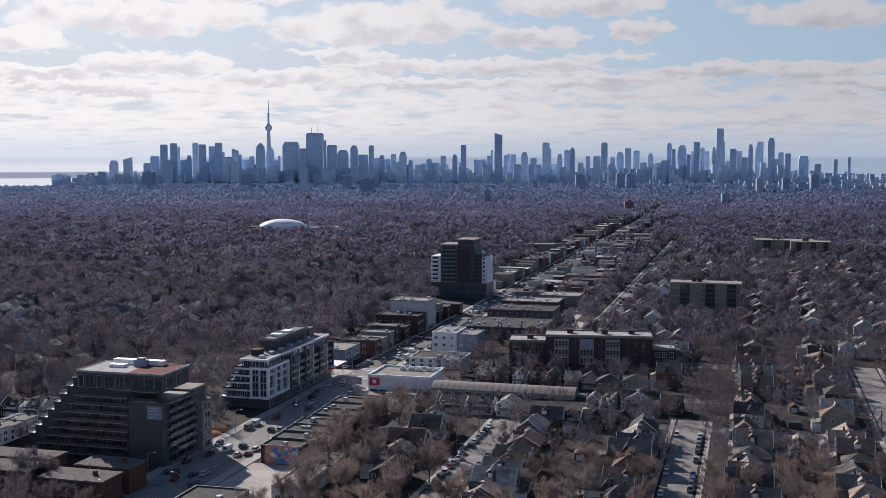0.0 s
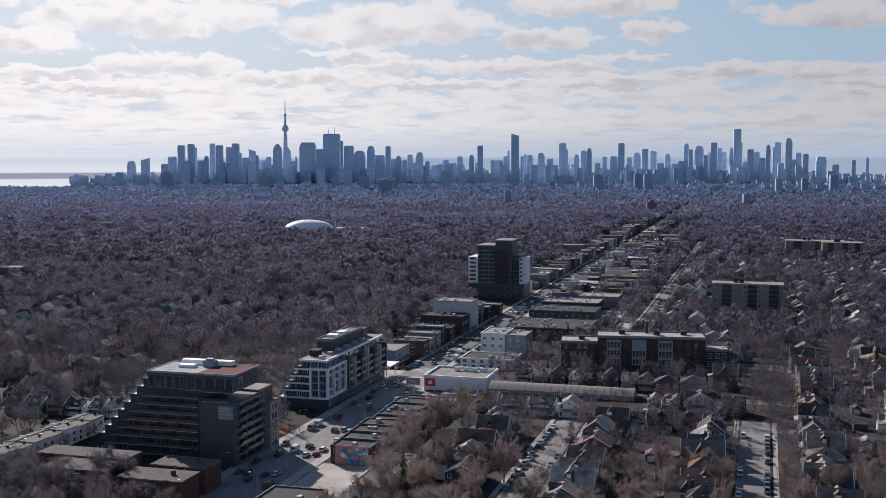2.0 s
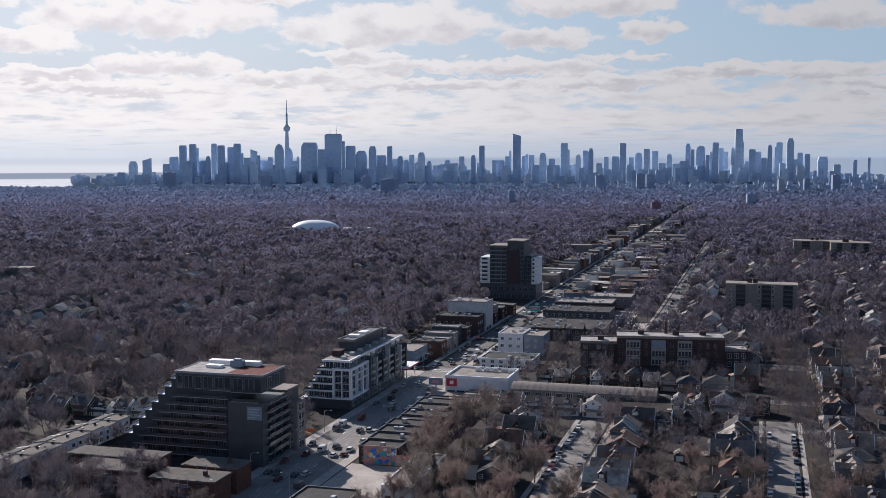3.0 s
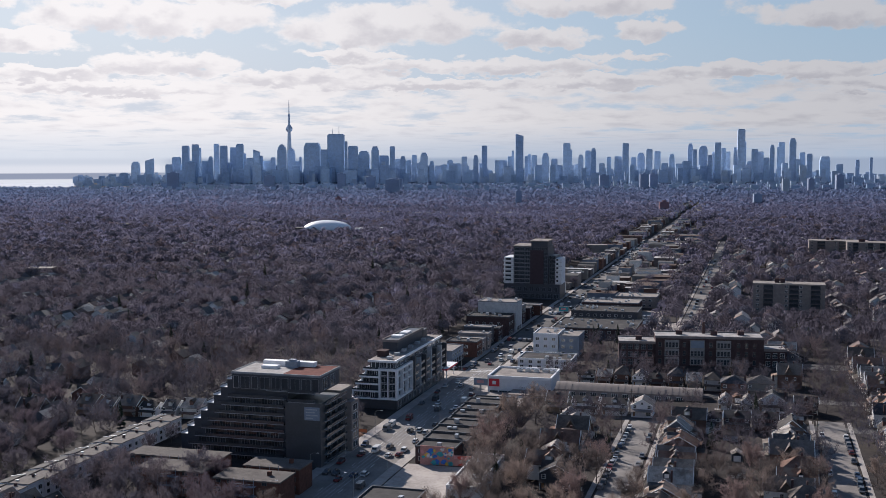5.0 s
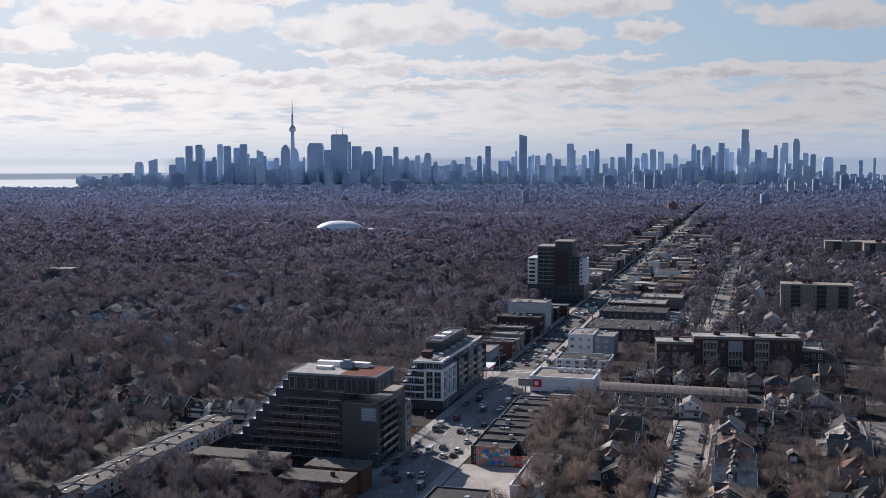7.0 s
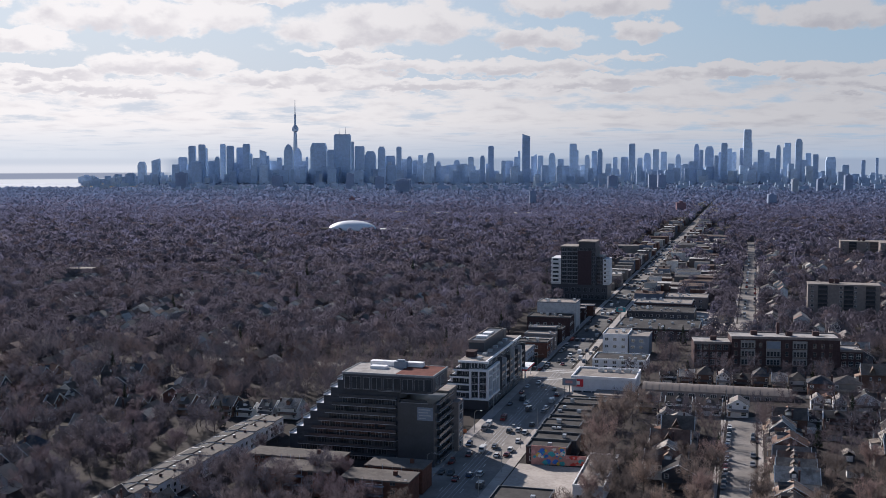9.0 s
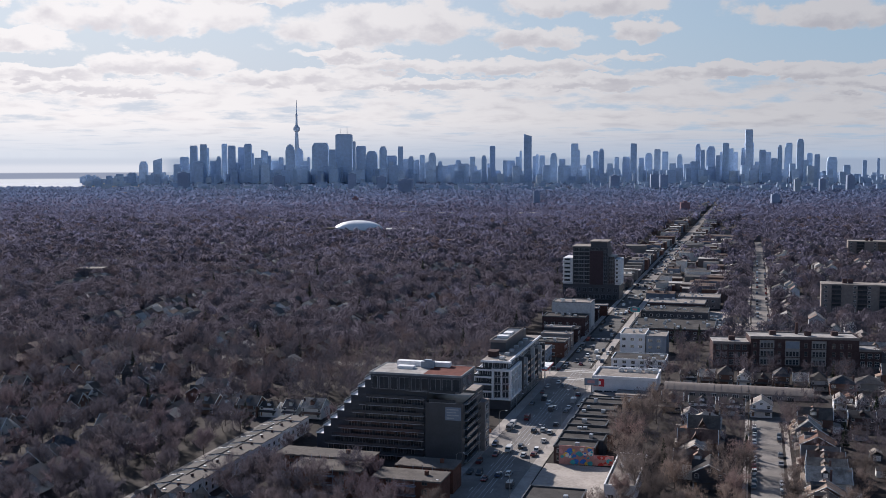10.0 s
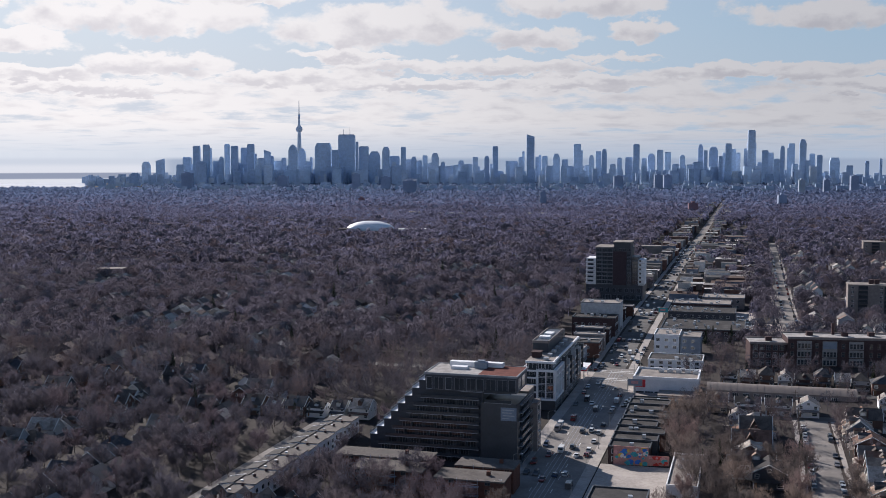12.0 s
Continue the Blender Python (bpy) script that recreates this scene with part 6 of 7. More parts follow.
def far_houses(rows, name="distant_houses", mats=("siding_stuff", "shingle_stuff"), label="many distant pitched-roof houses among bare trees"):
    """Distant pitched-roof houses in one mesh: walls and roofs are pieces of their own."""
    V, T, I = [], [], []
    for v, u, w, d, e, r, turned in rows:
        if turned:
            w, d = d, w
        k = len(V)
        a, b, c, f = v - w / 2, v + w / 2, u - d / 2, u + d / 2
        V += [(a, c, 0), (b, c, 0), (b, f, 0), (a, f, 0), (a, c, e), (b, c, e), (b, f, e), (a, f, e), (v, c, e + r), (v, f, e + r)]
        t = [(0, 1, 5), (0, 5, 4), (1, 2, 6), (1, 6, 5), (2, 3, 7), (2, 7, 6), (3, 0, 4), (3, 4, 7), (4, 5, 8), (6, 7, 9)]
        T += [(k + i, k + j, k + l) for i, j, l in t]
        I += [0] * len(t)
        for s in (-1, 1):
            k = len(V)
            x = v + s * (w / 2 + 0.4)
            V += [(v, c - 0.4, e + r + 0.12), (x, c - 0.4, e - 0.1), (x, f + 0.4, e - 0.1), (v, f + 0.4, e + r + 0.12)]
            T += [(k, k + 1, k + 2), (k, k + 2, k + 3)]
            I += [1, 1]
    ob = new(name, tri_mesh(name, np.array(V), np.array(T), list(mats), I))
    ob.matrix_world = TURN15
    return tagged(ob, label, "houses", kind="stuff")


crng = random.Random(90)
PALE = []
for cv, cu, r in ((-400, 700, 26), (-330, 760, 20), (-470, 640, 24), (-290, 850, 22), (-520, 900, 30), (-380, 1010, 26), (-600, 1080, 32), (-450, 1180, 28), (-330, 1130, 24), (-660, 820, 24), (-240, 1010, 22), (-700, 1240, 30), (-540, 1330, 26)):
    for i in range(11):
        (FAR_HOUSES if i < 4 else PALE).append((cv + crng.uniform(-r, r), cu + 1.4 * crng.uniform(-r, r), crng.uniform(6, 8.5), crng.uniform(8, 11), crng.uniform(5.5, 7), crng.uniform(2.2, 3.2), crng.random() < 0.5))
for i in range(170):
    u = crng.uniform(640, 1500)
    v = crng.uniform(-80, 260)
    if not (blocked(v, u, 8) or in_street(v, u, 5)):
        PALE.append((v, u, crng.uniform(6, 9), crng.uniform(8, 12), crng.uniform(5.5, 7.5), crng.uniform(2.2, 3.2), crng.random() < 0.5))
for cv, a, b_ in ((-505, 608, 646), (-503, 672, 768), (-650, 782, 848), (-462, 590, 604), (-575, 690, 740), (-420, 820, 900), (-395, 560, 610), (-720, 930, 1010), (-340, 900, 960), (-560, 1000, 1090), (-300, 700, 740), (-440, 1090, 1170), (-800, 1010, 1080), (-640, 640, 680)):
    u = float(a)
    while u < b_:
        PALE.append((cv + crng.uniform(-2, 2), u, crng.uniform(6.5, 8.5), crng.uniform(8, 11), crng.uniform(5.5, 7), crng.uniform(2.4, 3.4), crng.random() < 0.6))
        u += crng.uniform(8.5, 13)
far_houses(FAR_HOUSES)
far_houses(PALE, "distant_pale_houses", ("pale_stuff", "pale_tile_stuff"), "scattered pale distant houses among bare trees")
# far shops along both sides of the road
rng = random.Random(8)
specs = []
for side in (-1, 1):
    u = 860.0 if side > 0 else 885.0
    while u < 2600:
        d = rng.uniform(6, 20)
        w = rng.uniform(12, 24)
        c = ROAD - 3 + side * (9.5 + w / 2)
        if rng.random() < 0.86:
            h = rng.uniform(4.5, 10.5)
            specs.append((c + side * rng.uniform(0, 4), u, w * rng.uniform(0.6, 1.1), d, h, 0))
            for n in range(rng.randrange(3)):
                specs.append((c + rng.uniform(-4, 4), u + rng.uniform(1, d - 2), rng.uniform(1.2, 4), rng.uniform(1.2, 3), rng.uniform(0.8, 2.2), h))
        u += d + rng.choice((0.3, 0.3, 5))
for i in range(46):
    specs.append((ROAD + 45 + rng.uniform(-10, 18), rng.uniform(850, 1500), rng.uniform(14, 30), rng.uniform(12, 26), rng.uniform(5, 9), 0))
ob = boxes_mesh("far_shops", specs, ["shopfront_stuff", "flat_stuff"], "rows of distant flat-roofed shops along the main road", "shops")
ob.matrix_world = TURN15

# concrete driveways beside the houses, and small garages in the back yards
drng = random.Random(31)
specs = []
for v, u, r in FOOT:
    if u < 640 and v > -150 and drng.random() < 0.55:
        specs.append((v + drng.uniform(-4, 4), u + drng.choice((-6.5, 5.6)), drng.uniform(9, 15), drng.uniform(1.8, 2.6), 0.08, 0.0))
ob = boxes_mesh("driveways", specs, ["pavement"], "pale concrete driveways and paths between houses", "driveways")
ob.matrix_world = TURN15
for gv in (-54.5, 22.5, 100.0):
    u = 330.0 if gv < 90 else 480.0
    while u < 600:
        if not (blocked(gv, u, 4) or in_street(gv, u, 4) or any(abs(gv - f[0]) < 7 and abs(u - f[1]) < 7 for f in FOOT)) and drng.random() < 0.6:
            T = thing("garage", vu(gv + drng.uniform(-3, 3), u, 0, drng.choice((0, 90, 3, 87))), "small back-yard garage with a low pitched roof", "garage", "back-yard garages")
            part("wall", Build().box(-2, 2, -2.8, 2.8, 0, 2.5), "siding", T)
            part("roof", Build().gable(-2, 2, -2.8, 2.8, 2.5, 1.1, "y", 0.25, 0.12), "shingle", T)
            part("door", Build().box(-1.3, 1.3, -2.88, -2.8, 0.05, 2.1), "trim", T)
        u += drng.uniform(9, 18)

# ---- trees ----
def tree_kit(seed, h, spread, twigs, twig_w, boughs=13):
    """A bare broad-leaved tree: a leader, arching boughs with side branches, and an oval crown of fine upward twigs."""
    r = random.Random(seed)
    trunk = Build()
    ends = []

    def stem(p, q, ra, rb, n):
        trunk.tube(p, q, ra, rb, n)
        del trunk.f[-2:], trunk.m[-2:]

    def limb(p, d, length, rad, steps, rise, sides):
        for i in range(steps):
            d = (d + Vector((r.uniform(-0.22, 0.22), r.uniform(-0.22, 0.22), rise))).normalized()
            q = p + d * (length / steps)
            stem(p, q, rad * (1 - 0.75 * i / steps), rad * (1 - 0.75 * (i + 1) / steps), sides)
            p = q
            yield p, d, i

    lead = list(limb(Vector((0, 0, 0)), Vector((0, 0, 1)), h * 0.74, h * 0.019, 7, 0.25, 5))
    turn = r.uniform(0, 6.28)
    for i in range(boughs):
        f = 0.18 + 0.54 * (i + r.uniform(0, 0.7)) / boughs
        k = min(6, int(f * 7 / 0.74))
        start = lead[k][0].copy()
        start.z = min(start.z, f * h)
        turn += 2.4 + r.uniform(-0.4, 0.4)
        tilt = radians(82 - 52 * f + r.uniform(-10, 10))
        out = Vector((math.cos(turn) * math.sin(tilt), math.sin(turn) * math.sin(tilt), math.cos(tilt)))
        reach = h * 0.55 * spread * math.sqrt(max(0.2, 1 - ((f - 0.34) / 0.62) ** 2)) * r.uniform(0.8, 1.12)
        for p, d, j in limb(start, out, reach, h * 0.0085 * (1.15 - 0.6 * f), 4, 0.16, 4):
            if j:
                for n in range(2):
                    a = r.uniform(0, 6.283)
                    nd = (d + Vector((math.cos(a), math.sin(a), r.uniform(-0.1, 0.6))) * 0.85).normalized()
                    for p2, d2, j2 in limb(p, nd, reach * r.uniform(0.22, 0.42), h * 0.0034, 2, 0.12, 3):
                        ends.append((p2, d2))
            ends.append((p, d))
    for p, d, j in lead[4:]:
        ends += [(p, d)] * 3
    V, T = [], []
    for i in range(twigs):
        p, d = r.choice(ends)
        nd = (d * 0.8 + Vector((r.gauss(0, 0.55), r.gauss(0, 0.55), r.gauss(0.28, 0.4)))).normalized()
        start = p + Vector((r.gauss(0, 0.55), r.gauss(0, 0.55), r.gauss(0, 0.45)))
        end = start + nd * (r.uniform(0.7, 2.3) * h / 15)
        s = nd.cross(Vector((r.gauss(0, 1), r.gauss(0, 1), r.gauss(0, 1)))).normalized() * (twig_w * r.uniform(0.6, 1.4))
        k = len(V)
        V += [start - s, start + s, end]
        T.append((k, k + 1, k + 2))
    return trunk, np.array([tuple(p) for p in V]), np.array(T)


TREES = []
for i in range(8):
    tr, V, T = tree_kit(100 + i, (13, 15, 12, 14, 13, 15, 11, 13)[i], (1.0, 0.85, 1.1, 0.95, 1.15, 0.8, 1.0, 1.05)[i], 2700, 0.062)
    TREES.append((tr.mesh("tree_trunk", "bark"), tri_mesh("tree_crown", V, T, ["twig"]), tri_mesh("tree_crown", V, T, ["twig_west_shade"])))


def bare_tree(v, u, k, s, turn):
    T = thing("bare_tree", vu(v, u, 0, turn) @ Matrix.Diagonal((s, s, s, 1)), "bare winter broad-leaved tree with a fine brown crown", "tree", "bare trees")
    part("trunk", TREES[k][0], None, T)
    # western trees take the crown with haze and shade in its colour
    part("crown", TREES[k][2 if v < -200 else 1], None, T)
    return T


def fir(v, u, h):
    T = thing("conifer", vu(v, u), "dark green conifer among bare trees", "tree", "conifers")
    part("trunk", Build().tube((0, 0, 0), (0, 0, h), h * 0.02, 0.03, 6), "bark", T)
    r = random.Random(int(v * 3 + u))
    b = Build()
    for i in range(520):
        z = h * (0.1 + 0.9 * r.random() ** 1.3)
        rad = (h * 0.2) * (1.02 - z / h) + 0.2
        a = r.uniform(0, 6.283)
        e = rad * r.uniform(0.5, 1.15)
        wd = 0.34 * r.uniform(0.6, 1.4)
        b.face([(0.12 * e * math.cos(a), 0.12 * e * math.sin(a), z + 0.25), (e * math.cos(a + wd / 2), e * math.sin(a + wd / 2), z - 0.35 * e * 0.6), (e * math.cos(a - wd / 2), e * math.sin(a - wd / 2), z - 0.35 * e * 0.6 - 0.2)])
    part("crown", b, "needle", T)
    return T


rng = random.Random(2024)


def near_house(v, u, pad):
    return any(abs(v - f[0]) < f[2] + pad and abs(u - f[1]) < f[2] + pad for f in FOOT)


# candidate places, nearest first
spots = []
for i in range(9000):
    y = rng.uniform(315, 640)
    x = rng.uniform(-0.42 * y - 165, 0.42 * y + 15)
    p = TURN15.inverted() @ Vector((x, y, 0))
    v, u = p.x, p.y
    if blocked(v, u, 1.5) or in_street(v, u, 2.2):
        continue
    west = v < -215
    if near_house(v, u, 0.6 if west else 0.3) or (-170 < v < -150 and u < 560):
        continue
    if any((v - a) ** 2 + (u - b) ** 2 < (8.4 if west else 10.2 if u < 470 else 8.6) ** 2 for a, b in spots):
        continue
    spots.append((v, u))
spots.sort(key=lambda s: s[1] - 0.2 * abs(s[0] + 90))
near_spots, mid_spots = spots[:300], spots[300:]
for v, u in near_spots:
    bare_tree(v, u, rng.randrange(8), rng.uniform(0.6, 1.0) * (0.86 if v > -160 else 0.9), rng.uniform(0, 360))
for v, u, k, z in ((-238, 293, 2, 0.95), (-226, 314, 0, 0.95), (-222, 292, 4, 0.7), (-243, 318, 6, 0.8), (-192, 296, 3, 0.6), (-262, 296, 4, 0.9), (-255, 314, 1, 0.8), (-140, 366, 4, 0.9), (-141, 380, 0, 1.0), (-146, 400, 2, 1.0), (-140, 420, 5, 0.95), (-136, 440, 7, 1.0), (-146, 432, 3, 0.8), (-136, 346, 2, 0.9), (-134, 330, 0, 1.0), (-247, 303, 4, 0.9), (-217, 300, 2, 0.8), (-233, 300, 0, 0.95), (-218, 316, 5, 0.8), (-204, 299, 6, 0.8), (-262, 312, 3, 0.7), (-292, 312, 5, 0.7), (-296, 345, 6, 0.8), (-294, 372, 1, 0.7), (-265, 300, 3, 0.55), (-264, 318, 6, 0.6), (-266, 336, 2, 0.5), (-264, 352, 5, 0.55), (-266, 371, 0, 0.5), (-292, 300, 2, 0.5), (-301, 330, 0, 0.6)):
    bare_tree(v, u, k, z, 40 * k + u)
for v, u, h in ((-133, 352, 12), (-128, 372, 11), (22, 402, 13), (-250, 420, 12), (-300, 390, 11), (-138, 640, 13), (-128, 650, 12), (-142, 648, 11), (60, 470, 12), (-330, 520, 14), (-240, 660, 15), (-260, 600, 13), (-318, 352, 11), (-352, 402, 13), (-400, 470, 14), (-300, 470, 12), (-372, 560, 15), (-430, 610, 16), (-310, 640, 15), (-480, 680, 16), (-355, 690, 17), (-420, 760, 18), (-520, 800, 18), (-300, 780, 17), (-100, 395, 9), (-64, 420, 10), (-48, 470, 12), (-72, 640, 14), (-20, 660, 13), (10, 540, 14), (40, 600, 15), (92, 560, 14), (110, 640, 15), (-120, 548, 9), (-60, 552, 10), (30, 350, 9), (-470, 900, 18), (-390, 960, 19), (-260, 930, 17)):
    fir(v, u, h)


def lean_tree(seed, h, rad, n, width, length):
    """A far bare tree: a trunk and an uneven oval crown of slender sprays that follow its surface."""
    r = np.random.RandomState(seed)
    V, T = [], []

    def tri(p, q, s):
        k = len(V)
        V.extend([p - s, p + s, q])
        T.append((k, k + 1, k + 2))
    tri(np.array([0, 0, 0.0]), np.array([0, 0, h * 0.7]), np.array([h * 0.018, 0, 0]))
    tri(np.array([0, 0, 0.0]), np.array([0, 0, h * 0.7]), np.array([0, h * 0.018, 0]))
    lobes = [(r.uniform(0, 6.283), r.uniform(0.12, 0.42), r.uniform(0.6, 1.0)) for i in range(5)]
    for i in range(n):
        a, e = r.uniform(0, 6.283), math.acos(r.uniform(-0.35, 1.0))
        swell = 0.8 + sum(g * max(0.0, math.cos(a - b)) ** 3 * math.sin(e) for b, g, c in lobes) * 0.6
        f = swell * (r.uniform(0.82, 1.05) if r.rand() < 0.75 else r.uniform(0.35, 0.8))
        out = np.array([math.sin(e) * math.cos(a), math.sin(e) * math.sin(a), math.cos(e)])
        c = np.array([rad * f * out[0], rad * f * out[1], h * 0.55 + h * 0.42 * f * out[2]])
        up = np.array([0, 0, 1.0]) + 0.3 * out + r.normal(0, 0.3, 3)
        up -= out * np.dot(up, out) * 0.9
        up /= np.linalg.norm(up)
        s = np.cross(up, out + r.normal(0, 0.18, 3))
        s *= width * r.uniform(0.6, 1.4) / np.linalg.norm(s)
        L = length * r.uniform(0.6, 1.4)
        tri(c - up * L / 2, c + up * L / 2, s)
    return np.array(V), np.array(T)


def tree_stuff(name, places, kits, mats, label, by_distance=False):
    """Many far trees in one mesh, each in one of the given colours."""
    Vs, Ts, Is, k = [], [], [], 0
    r = np.random.RandomState(len(places))
    for x, y, s in places:
        V, T = kits[r.randint(len(kits))]
        a = r.uniform(0, 6.283)
        c, sn = math.cos(a) * s, math.sin(a) * s
        tall = s * r.uniform(0.8, 1.05)
        W = np.empty_like(V)
        W[:, 0], W[:, 1], W[:, 2] = V[:, 0] * c - V[:, 1] * sn + x, V[:, 0] * sn + V[:, 1] * c + y, V[:, 2] * tall
        Vs.append(W)
        Ts.append(T + k)
        pick = r.randint(len(mats))
        if by_distance:                          # haze put into the colour: bluer tones the farther off the tree
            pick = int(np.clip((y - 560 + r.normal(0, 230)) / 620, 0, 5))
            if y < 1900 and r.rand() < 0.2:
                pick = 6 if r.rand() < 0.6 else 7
        Is.append(np.full(len(T), pick))
        k += len(V)
    ob = new(name, tri_mesh(name, np.concatenate(Vs), np.concatenate(Ts), mats, np.concatenate(Is)))
    return tagged(ob, label, "trees", kind="stuff")


CLEAR = [(-400, 700, 26), (-330, 760, 20), (-470, 640, 24), (-290, 850, 22), (-520, 900, 30), (-380, 1010, 26), (-600, 1080, 32), (-450, 1180, 28), (-330, 1130, 24), (-660, 820, 24), (-240, 1010, 22), (-700, 1240, 30), (-540, 1330, 26), (-60, 860, 16), (-20, 960, 16), (40, 840, 16), (60, 1010, 18), (-45, 1100, 18), (110, 900, 18), (140, 760, 16), (20, 760, 14)]


def clear(v, u):
    return any((v - a) ** 2 + ((u - b) / 1.4) ** 2 < r * r for a, b, r in CLEAR)


SEEN = set()                                # ground on and just before the pale houses
for v, u, *_ in PALE:
    p = TURN15 @ Vector((v, u, 0))
    for i in range(-1, 2):
        for j in range(-4, 2):
            SEEN.add((int(p.x // 5) + i, int(p.y // 5) + j))


def scatter(n, y0, y1, gap, power=1.0, lo=0.7, hi=1.1):
    out, seen = [], {}
    for i in range(n):
        y = y0 + (y1 - y0) * rng.random() ** power
        x = rng.uniform(-0.42 * y - 145, 0.42 * y + 20)
        p = TURN15.inverted() @ Vector((x, y, 0))
        if blocked(p.x, p.y, 2) or in_street(p.x, p.y, 3.0 if -150 < p.x < -50 else 0.5) or (-238 < p.x < -122 and p.y < 1900 and rng.random() < 0.9) or (abs(p.x - ROAD) < 40 and p.y < 2600 and rng.random() < 0.72):
            continue
        if p.x > -150 and y < 1900 and rng.random() < 0.25:
            continue
        if (int(x // 5), int(y // 5)) in SEEN and rng.random() < 0.85:
            continue
        if y < 1500 and clear(p.x, p.y) and rng.random() < 0.7:
            continue
        if y < 1400 and near_house(p.x, p.y, -3.6 if p.x < ROAD else -2.2):
            continue
        if y > 3900 and x < -0.30 * y:
            continue
        key = (int(x / gap), int(y / gap))
        if key in seen:
            continue
        seen[key] = 1
        out.append((x, y, rng.uniform(lo, hi)))
    return out


mid_kits = []
for i in range(6):
    tr, V, T = tree_kit(140 + i, 12 + i % 3, (0.95, 1.1, 0.9, 1.0, 1.15, 0.85)[i], 620, 0.11, 9)
    limbs = tr.mesh("limbs", "bark")
    pts = np.array([tuple(v.co) for v in limbs.vertices])
    tri = [tuple(p.vertices[j] for j in (0, 1, 2)) for p in limbs.polygons if p.index % 5 < 2 and len(p.vertices) == 4]
    bpy.data.meshes.remove(limbs)
    mid_kits.append((np.concatenate([pts, V]), np.concatenate([np.array(tri), T + len(pts)])))
mid = []
for v, u in mid_spots:
    p = TURN15 @ Vector((v, u, 0))
    mid.append((p.x, p.y, rng.uniform(0.7, 1.1) if v < -200 else rng.uniform(0.55, 0.95)))
tree_stuff("mid_trees", mid, mid_kits, ["twig_stuff", "twig_rust", "twig_grey"], "bare brown trees crowding between the houses")
WOODS = ["woods_%d" % i for i in range(6)] + ["woods_dark", "woods_rust"]
far_a = [lean_tree(20 + i, 15, 5.4, 250, 0.26, 1.9) for i in range(7)]
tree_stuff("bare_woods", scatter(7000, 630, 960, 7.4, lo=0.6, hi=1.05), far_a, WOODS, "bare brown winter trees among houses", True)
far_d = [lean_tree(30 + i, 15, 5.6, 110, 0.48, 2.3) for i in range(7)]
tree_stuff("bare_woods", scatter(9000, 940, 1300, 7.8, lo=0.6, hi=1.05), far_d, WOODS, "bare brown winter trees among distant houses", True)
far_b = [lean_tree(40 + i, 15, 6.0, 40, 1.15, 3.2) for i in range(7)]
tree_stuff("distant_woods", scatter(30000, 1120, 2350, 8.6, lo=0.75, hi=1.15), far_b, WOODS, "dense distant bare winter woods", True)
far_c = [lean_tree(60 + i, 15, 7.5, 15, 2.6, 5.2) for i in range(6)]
tree_stuff("ravine_woods", scatter(12000, 2250, 3050, 10.5, lo=0.8, hi=1.15), far_c, WOODS, "wooded ravine before the city, tinted dark blue-grey for haze", True)
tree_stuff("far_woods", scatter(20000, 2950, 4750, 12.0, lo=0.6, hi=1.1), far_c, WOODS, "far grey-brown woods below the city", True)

# ---- cars and street furniture ----
SITE = thing("site_fence", vu(-211, 407, 0, 0), "orange plastic mesh fence round a small road work site", "fence")
for i in range(4):
    part("fence_panel", Build().box(i * 3.1, i * 3.1 + 3.0, -0.03, 0.03, 0.1, 1.5), "orange", SITE)
    part("fence_post", Build().tube((i * 3.1, 0.06, 0), (i * 3.1, 0.06, 1.6), 0.05, 0.05, 6), "pole", SITE)
heap = Build()
heap.lathe([(4.2, 0.0), (3.4, 0.5), (2.0, 1.1), (0.5, 1.5)], 11)
solid("soil_heap", heap, "orange_soil", vu(-202.5, 402), "heap of orange-brown soil beside a building site", "soil heap")
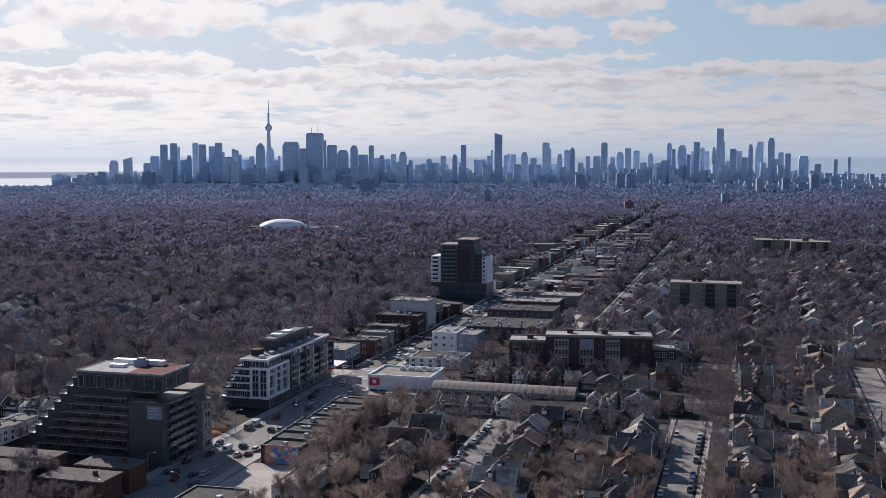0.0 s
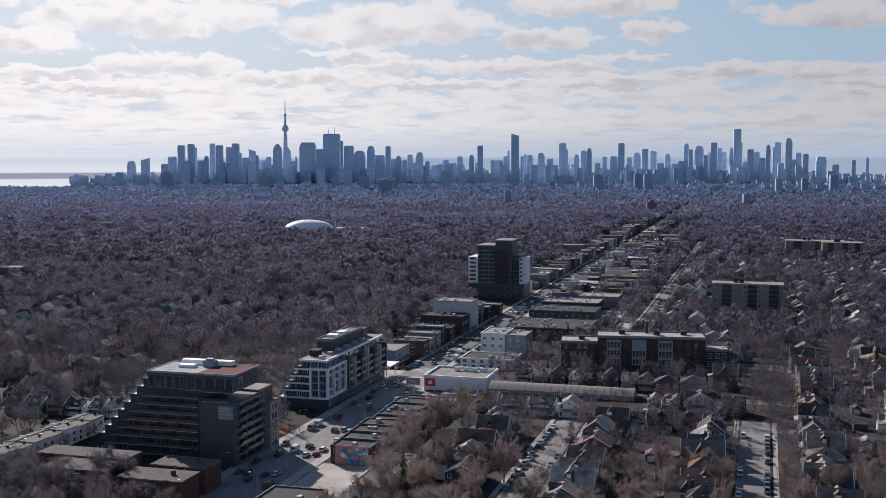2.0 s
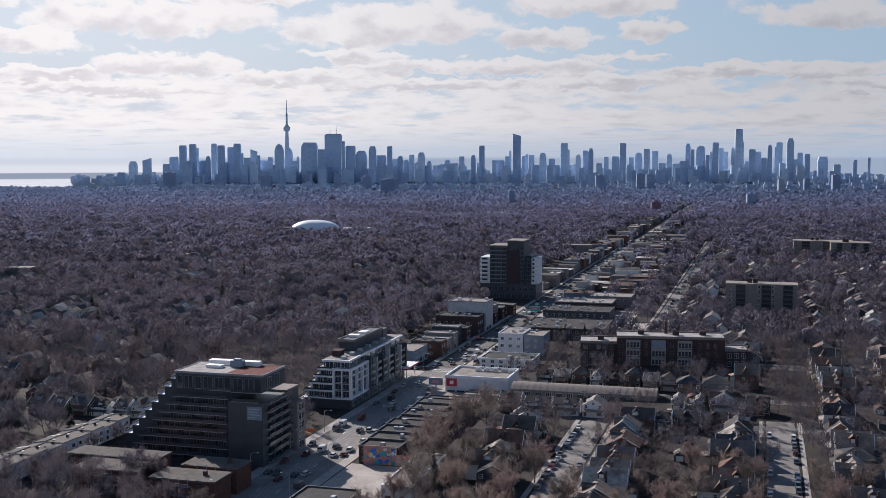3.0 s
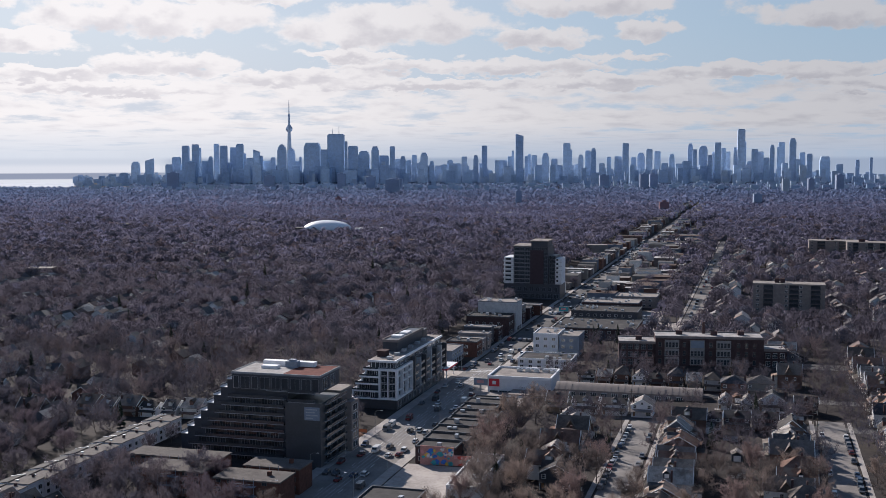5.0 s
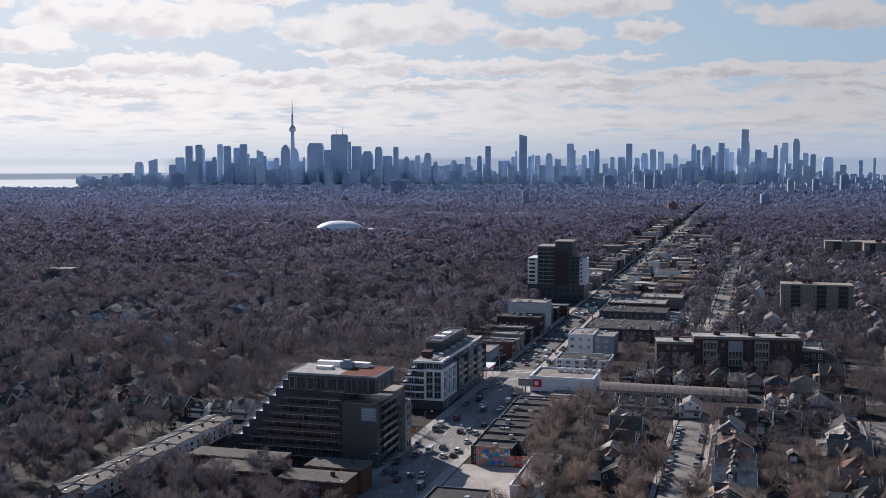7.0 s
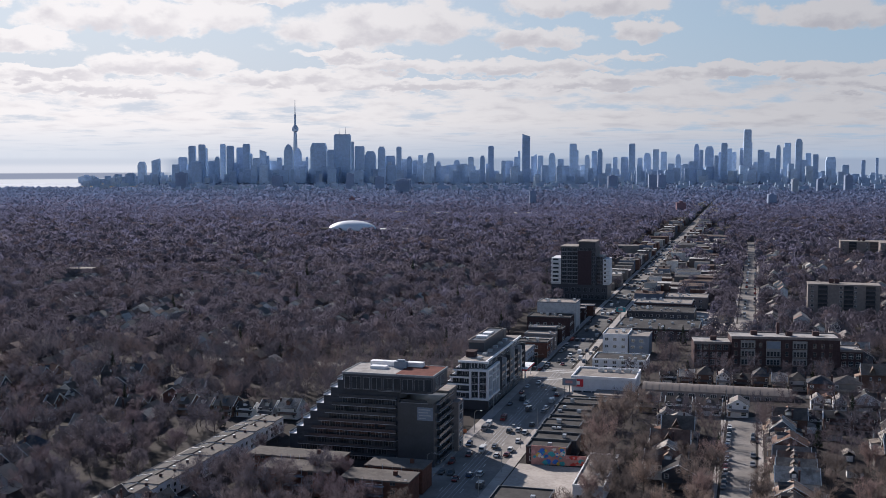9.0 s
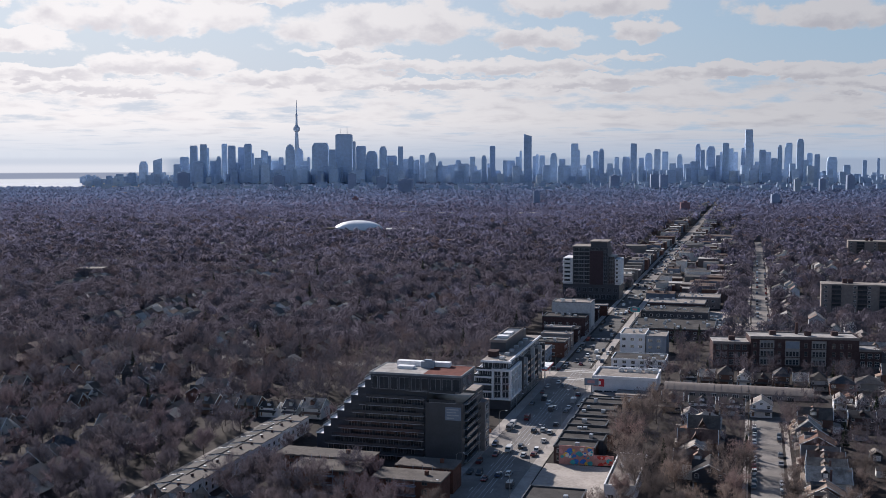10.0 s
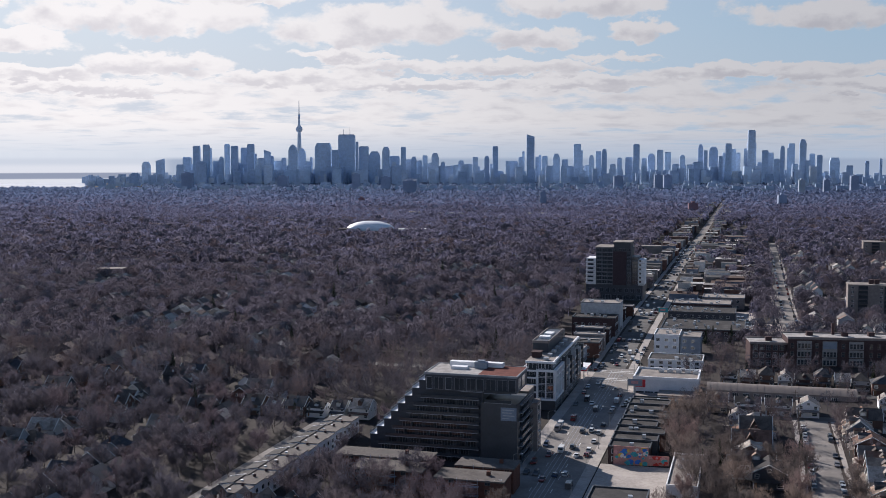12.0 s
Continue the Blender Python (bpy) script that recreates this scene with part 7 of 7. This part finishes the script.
def car_kit(kind):
    L, W, H = {"saloon": (4.6, 1.8, 1.45), "wagon": (4.7, 1.85, 1.7), "van": (5.4, 2.0, 2.2)}[kind]
    b = Build()
    side = [(-L / 2, 0.35), (L / 2, 0.35), (L / 2, 0.75), (L / 2 - 0.9, 0.92), (-L / 2 + 0.1, 0.95), (-L / 2, 0.8)]
    if kind == "van":
        side = [(-L / 2, 0.35), (L / 2, 0.35), (L / 2, 1.0), (L / 2 - 0.5, 1.2), (L / 2 - 1.1, H), (-L / 2, H)]
    k = len(b.v)
    n = len(side)
    for x in (-W / 2, W / 2):
        b.v += [(x, y, z) for y, z in side]
    b.f += [tuple(range(k, k + n)), tuple(range(k + n, k + 2 * n))] + [(k + i, k + (i + 1) % n, k + n + (i + 1) % n, k + n + i) for i in range(n)]
    b.m += [0] * (n + 2)
    if kind != "van":
        b.box(-W / 2 + 0.18, W / 2 - 0.18, -L / 2 + (0.95 if kind == "saloon" else 0.35), L / 2 - 1.9, H - 0.06, H)
    body = b.mesh("car_body", "car_paint")
    b = Build()
    if kind == "van":
        b.box(-W / 2 + 0.1, W / 2 - 0.1, L / 2 - 1.15, L / 2 - 0.55, 1.22, 1.9)
    else:
        y0, y1 = -L / 2 + (0.55 if kind == "saloon" else 0.12), L / 2 - 1.35
        lo = [(-W / 2 + 0.06, y0), (W / 2 - 0.06, y0), (W / 2 - 0.06, y1), (-W / 2 + 0.06, y1)]
        q = 0.45 if kind == "saloon" else 0.25
        hi = [(-W / 2 + 0.2, y0 + q), (W / 2 - 0.2, y0 + q), (W / 2 - 0.2, y1 - 0.55), (-W / 2 + 0.2, y1 - 0.55)]
        b.v = [(x, y, 0.92) for x, y in lo] + [(x, y, H - 0.06) for x, y in hi]
        b.f = [(0, 3, 2, 1), (4, 5, 6, 7), (0, 1, 5, 4), (1, 2, 6, 5), (2, 3, 7, 6), (3, 0, 4, 7)]
        b.m = [0] * 6
    glass = b.mesh("car_glass", "glass")
    wheel = Build().tube((-0.11, 0, 0), (0.11, 0, 0), 0.33, 0.33, 10).mesh("car_wheel", "tyre")
    return body, glass, wheel, L, W


CARS = {k: car_kit(k) for k in ("saloon", "wagon", "van")}
NAMES = {"saloon": "parked saloon car on the asphalt", "wagon": "parked high-roofed wagon on the asphalt", "van": "box-bodied delivery van on the asphalt"}


def car(v, u, turn, kind):
    body, glass, wheel, L, W = CARS[kind]
    T = thing("car" if kind != "van" else "van", vu(v, u, 0.07, turn), NAMES[kind], "car", "cars in the streets")
    part("body", body, None, T)
    part("glasshouse", glass, None, T, "dark car glass")
    for x in (-W / 2 + 0.1, W / 2 - 0.1):
        for y in (-L * 0.31, L * 0.31):
            o = part("wheel", wheel, None, T)
            o.location = (x, y, 0.33)
    return T


rng = random.Random(99)
kinds = ["saloon", "saloon", "wagon", "wagon", "van"]
for v, lo, hi, fill in ((-97.2, 318, 450, 0.75), (-87.9, 318, 450, 0.45), (-22.6, 318, 450, 0.5), (-13.4, 318, 450, 0.65), (57.6, 340, 440, 0.5)):
    u = lo
    while u < hi:
        if rng.random() < fill:
            car(v + rng.uniform(-0.15, 0.15), u, rng.choice((0, 180)), rng.choice(kinds[:4]))
        u += 6.2
for lane, turn in ((-8.6, 180), (-5.0, 180), (-1.6, 180), (1.8, 0), (5.2, 0), (8.6, 0)):
    u = 330 + rng.uniform(0, 20)
    while u < 640:
        if not 520 < u < 552:
            car(ROAD + lane, u, turn, rng.choice(kinds))
        u += rng.choice((7, 14, 26, 42)) if abs(lane) > 8 else rng.choice((26, 40, 60, 85))
for i in range(10):
    car(ROAD + 13.5 + rng.uniform(0, 3), 464 + i * 3.1 if i < 5 else 508 + (i - 5) * 3, 90, rng.choice(kinds[:3]))
for i in range(9):
    car(ROAD - 22 + i * 2.9 - 12, 549 + rng.uniform(-0.4, 0.4), 0, rng.choice(kinds[:4]))
specs = []
for lane in (-9.0, -6.0, -2.4, 0.4, 3.0):
    u = 645.0
    while u < 1500:
        specs.append((ROAD + lane, u, 1.9, 4.5, 1.5, 0.05))
        u += rng.choice((9, 22, 40, 60, 80))
for i in range(70):
    specs.append((-148 + (i % 12) * 3.0, 694 + (i // 12) * 14 + rng.uniform(-0.5, 0.5), 1.9, 4.5, 1.5, 0.07))
for i in range(60):
    for v in (-93.5, -86.5, -16.9, -11.1):
        if rng.random() < 0.4:
            specs.append((v, 700 + i * 9, 1.85, 4.5, 1.5, 0.05))
ob = boxes_mesh("far_cars", specs, ["car_stuff"], "small distant cars on the roads and car parks", "cars")
ob.matrix_world = TURN15


def street_lamp(v, u, side):
    T = thing("street_lamp", vu(v, u), "grey steel street lamp with a curved arm", "street lamp", "street lamps")
    part("pole", Build().tube((0, 0, 0.1), (0, 0, 8.6), 0.12, 0.08, 8), "pole", T)
    b = Build()
    b.tube((0, 0, 8.5), (side * 1.0, 0, 9.2), 0.06, 0.05, 6)
    b.tube((side * 1.0, 0, 9.2), (side * 2.6, 0, 9.3), 0.05, 0.05, 6)
    part("arm", b, "pole", T)
    part("head", Build().box(min(side * 2.4, side * 3.2), max(side * 2.4, side * 3.2), -0.16, 0.16, 9.22, 9.38), "white_panel", T)
    return T


for u in range(300, 540, 34):
    street_lamp(ROAD - 11.6, u + 6, 1)
    street_lamp(ROAD + 11.6, u + 20, -1)


def utility_pole(v, u):
    T = thing("utility_pole", vu(v, u), "brown wooden utility pole with a cross arm", "pole", "utility poles")
    part("post", Build().tube((0, 0, 0), (0, 0, 10.5), 0.17, 0.12, 8), "wood_pole", T)
    part("cross_arm", Build().box(-1.2, 1.2, -0.06, 0.06, 9.5, 9.64), "wood_pole", T)
    part("transformer", Build().tube((0.3, 0, 7.6), (0.3, 0, 8.6), 0.25, 0.25, 8), "pole", T)
    return T


for v in (-99.6, -25.0, 55.2):
    for u in range(322, 470, 36):
        utility_pole(v, u + 4)
    b = Build()
    for k in range(4):
        u0, u1 = 326 + 36 * k, 362 + 36 * k
        for x in (-1.0, 0.0, 1.0):
            for j in range(6):
                f0, f1 = j / 6, (j + 1) / 6
                sag = lambda f: 9.66 - 0.7 * 4 * f * (1 - f)
                b.tube((v + x, u0 + 36 * f0, sag(f0)), (v + x, u0 + 36 * f1, sag(f1)), 0.022, 0.022, 3)
    solid("overhead_cable", b, "tyre", TURN15, "thin black overhead cables between wooden poles", "cable")

# ---- the near streets lie on a low ridge ----
FIXED = ("car_dealership", "slab_apartment_building", "apartment_tower", "apartment_building", "office_tower", "sports_dome", "communications_tower", "roof_mast")
for ob in list(scene.objects):
    if ob.parent is None and ob.type in ("MESH", "EMPTY") and ob.name.split(".")[0] not in FIXED and ob.name not in ("ground", "water"):
        settle(ob)
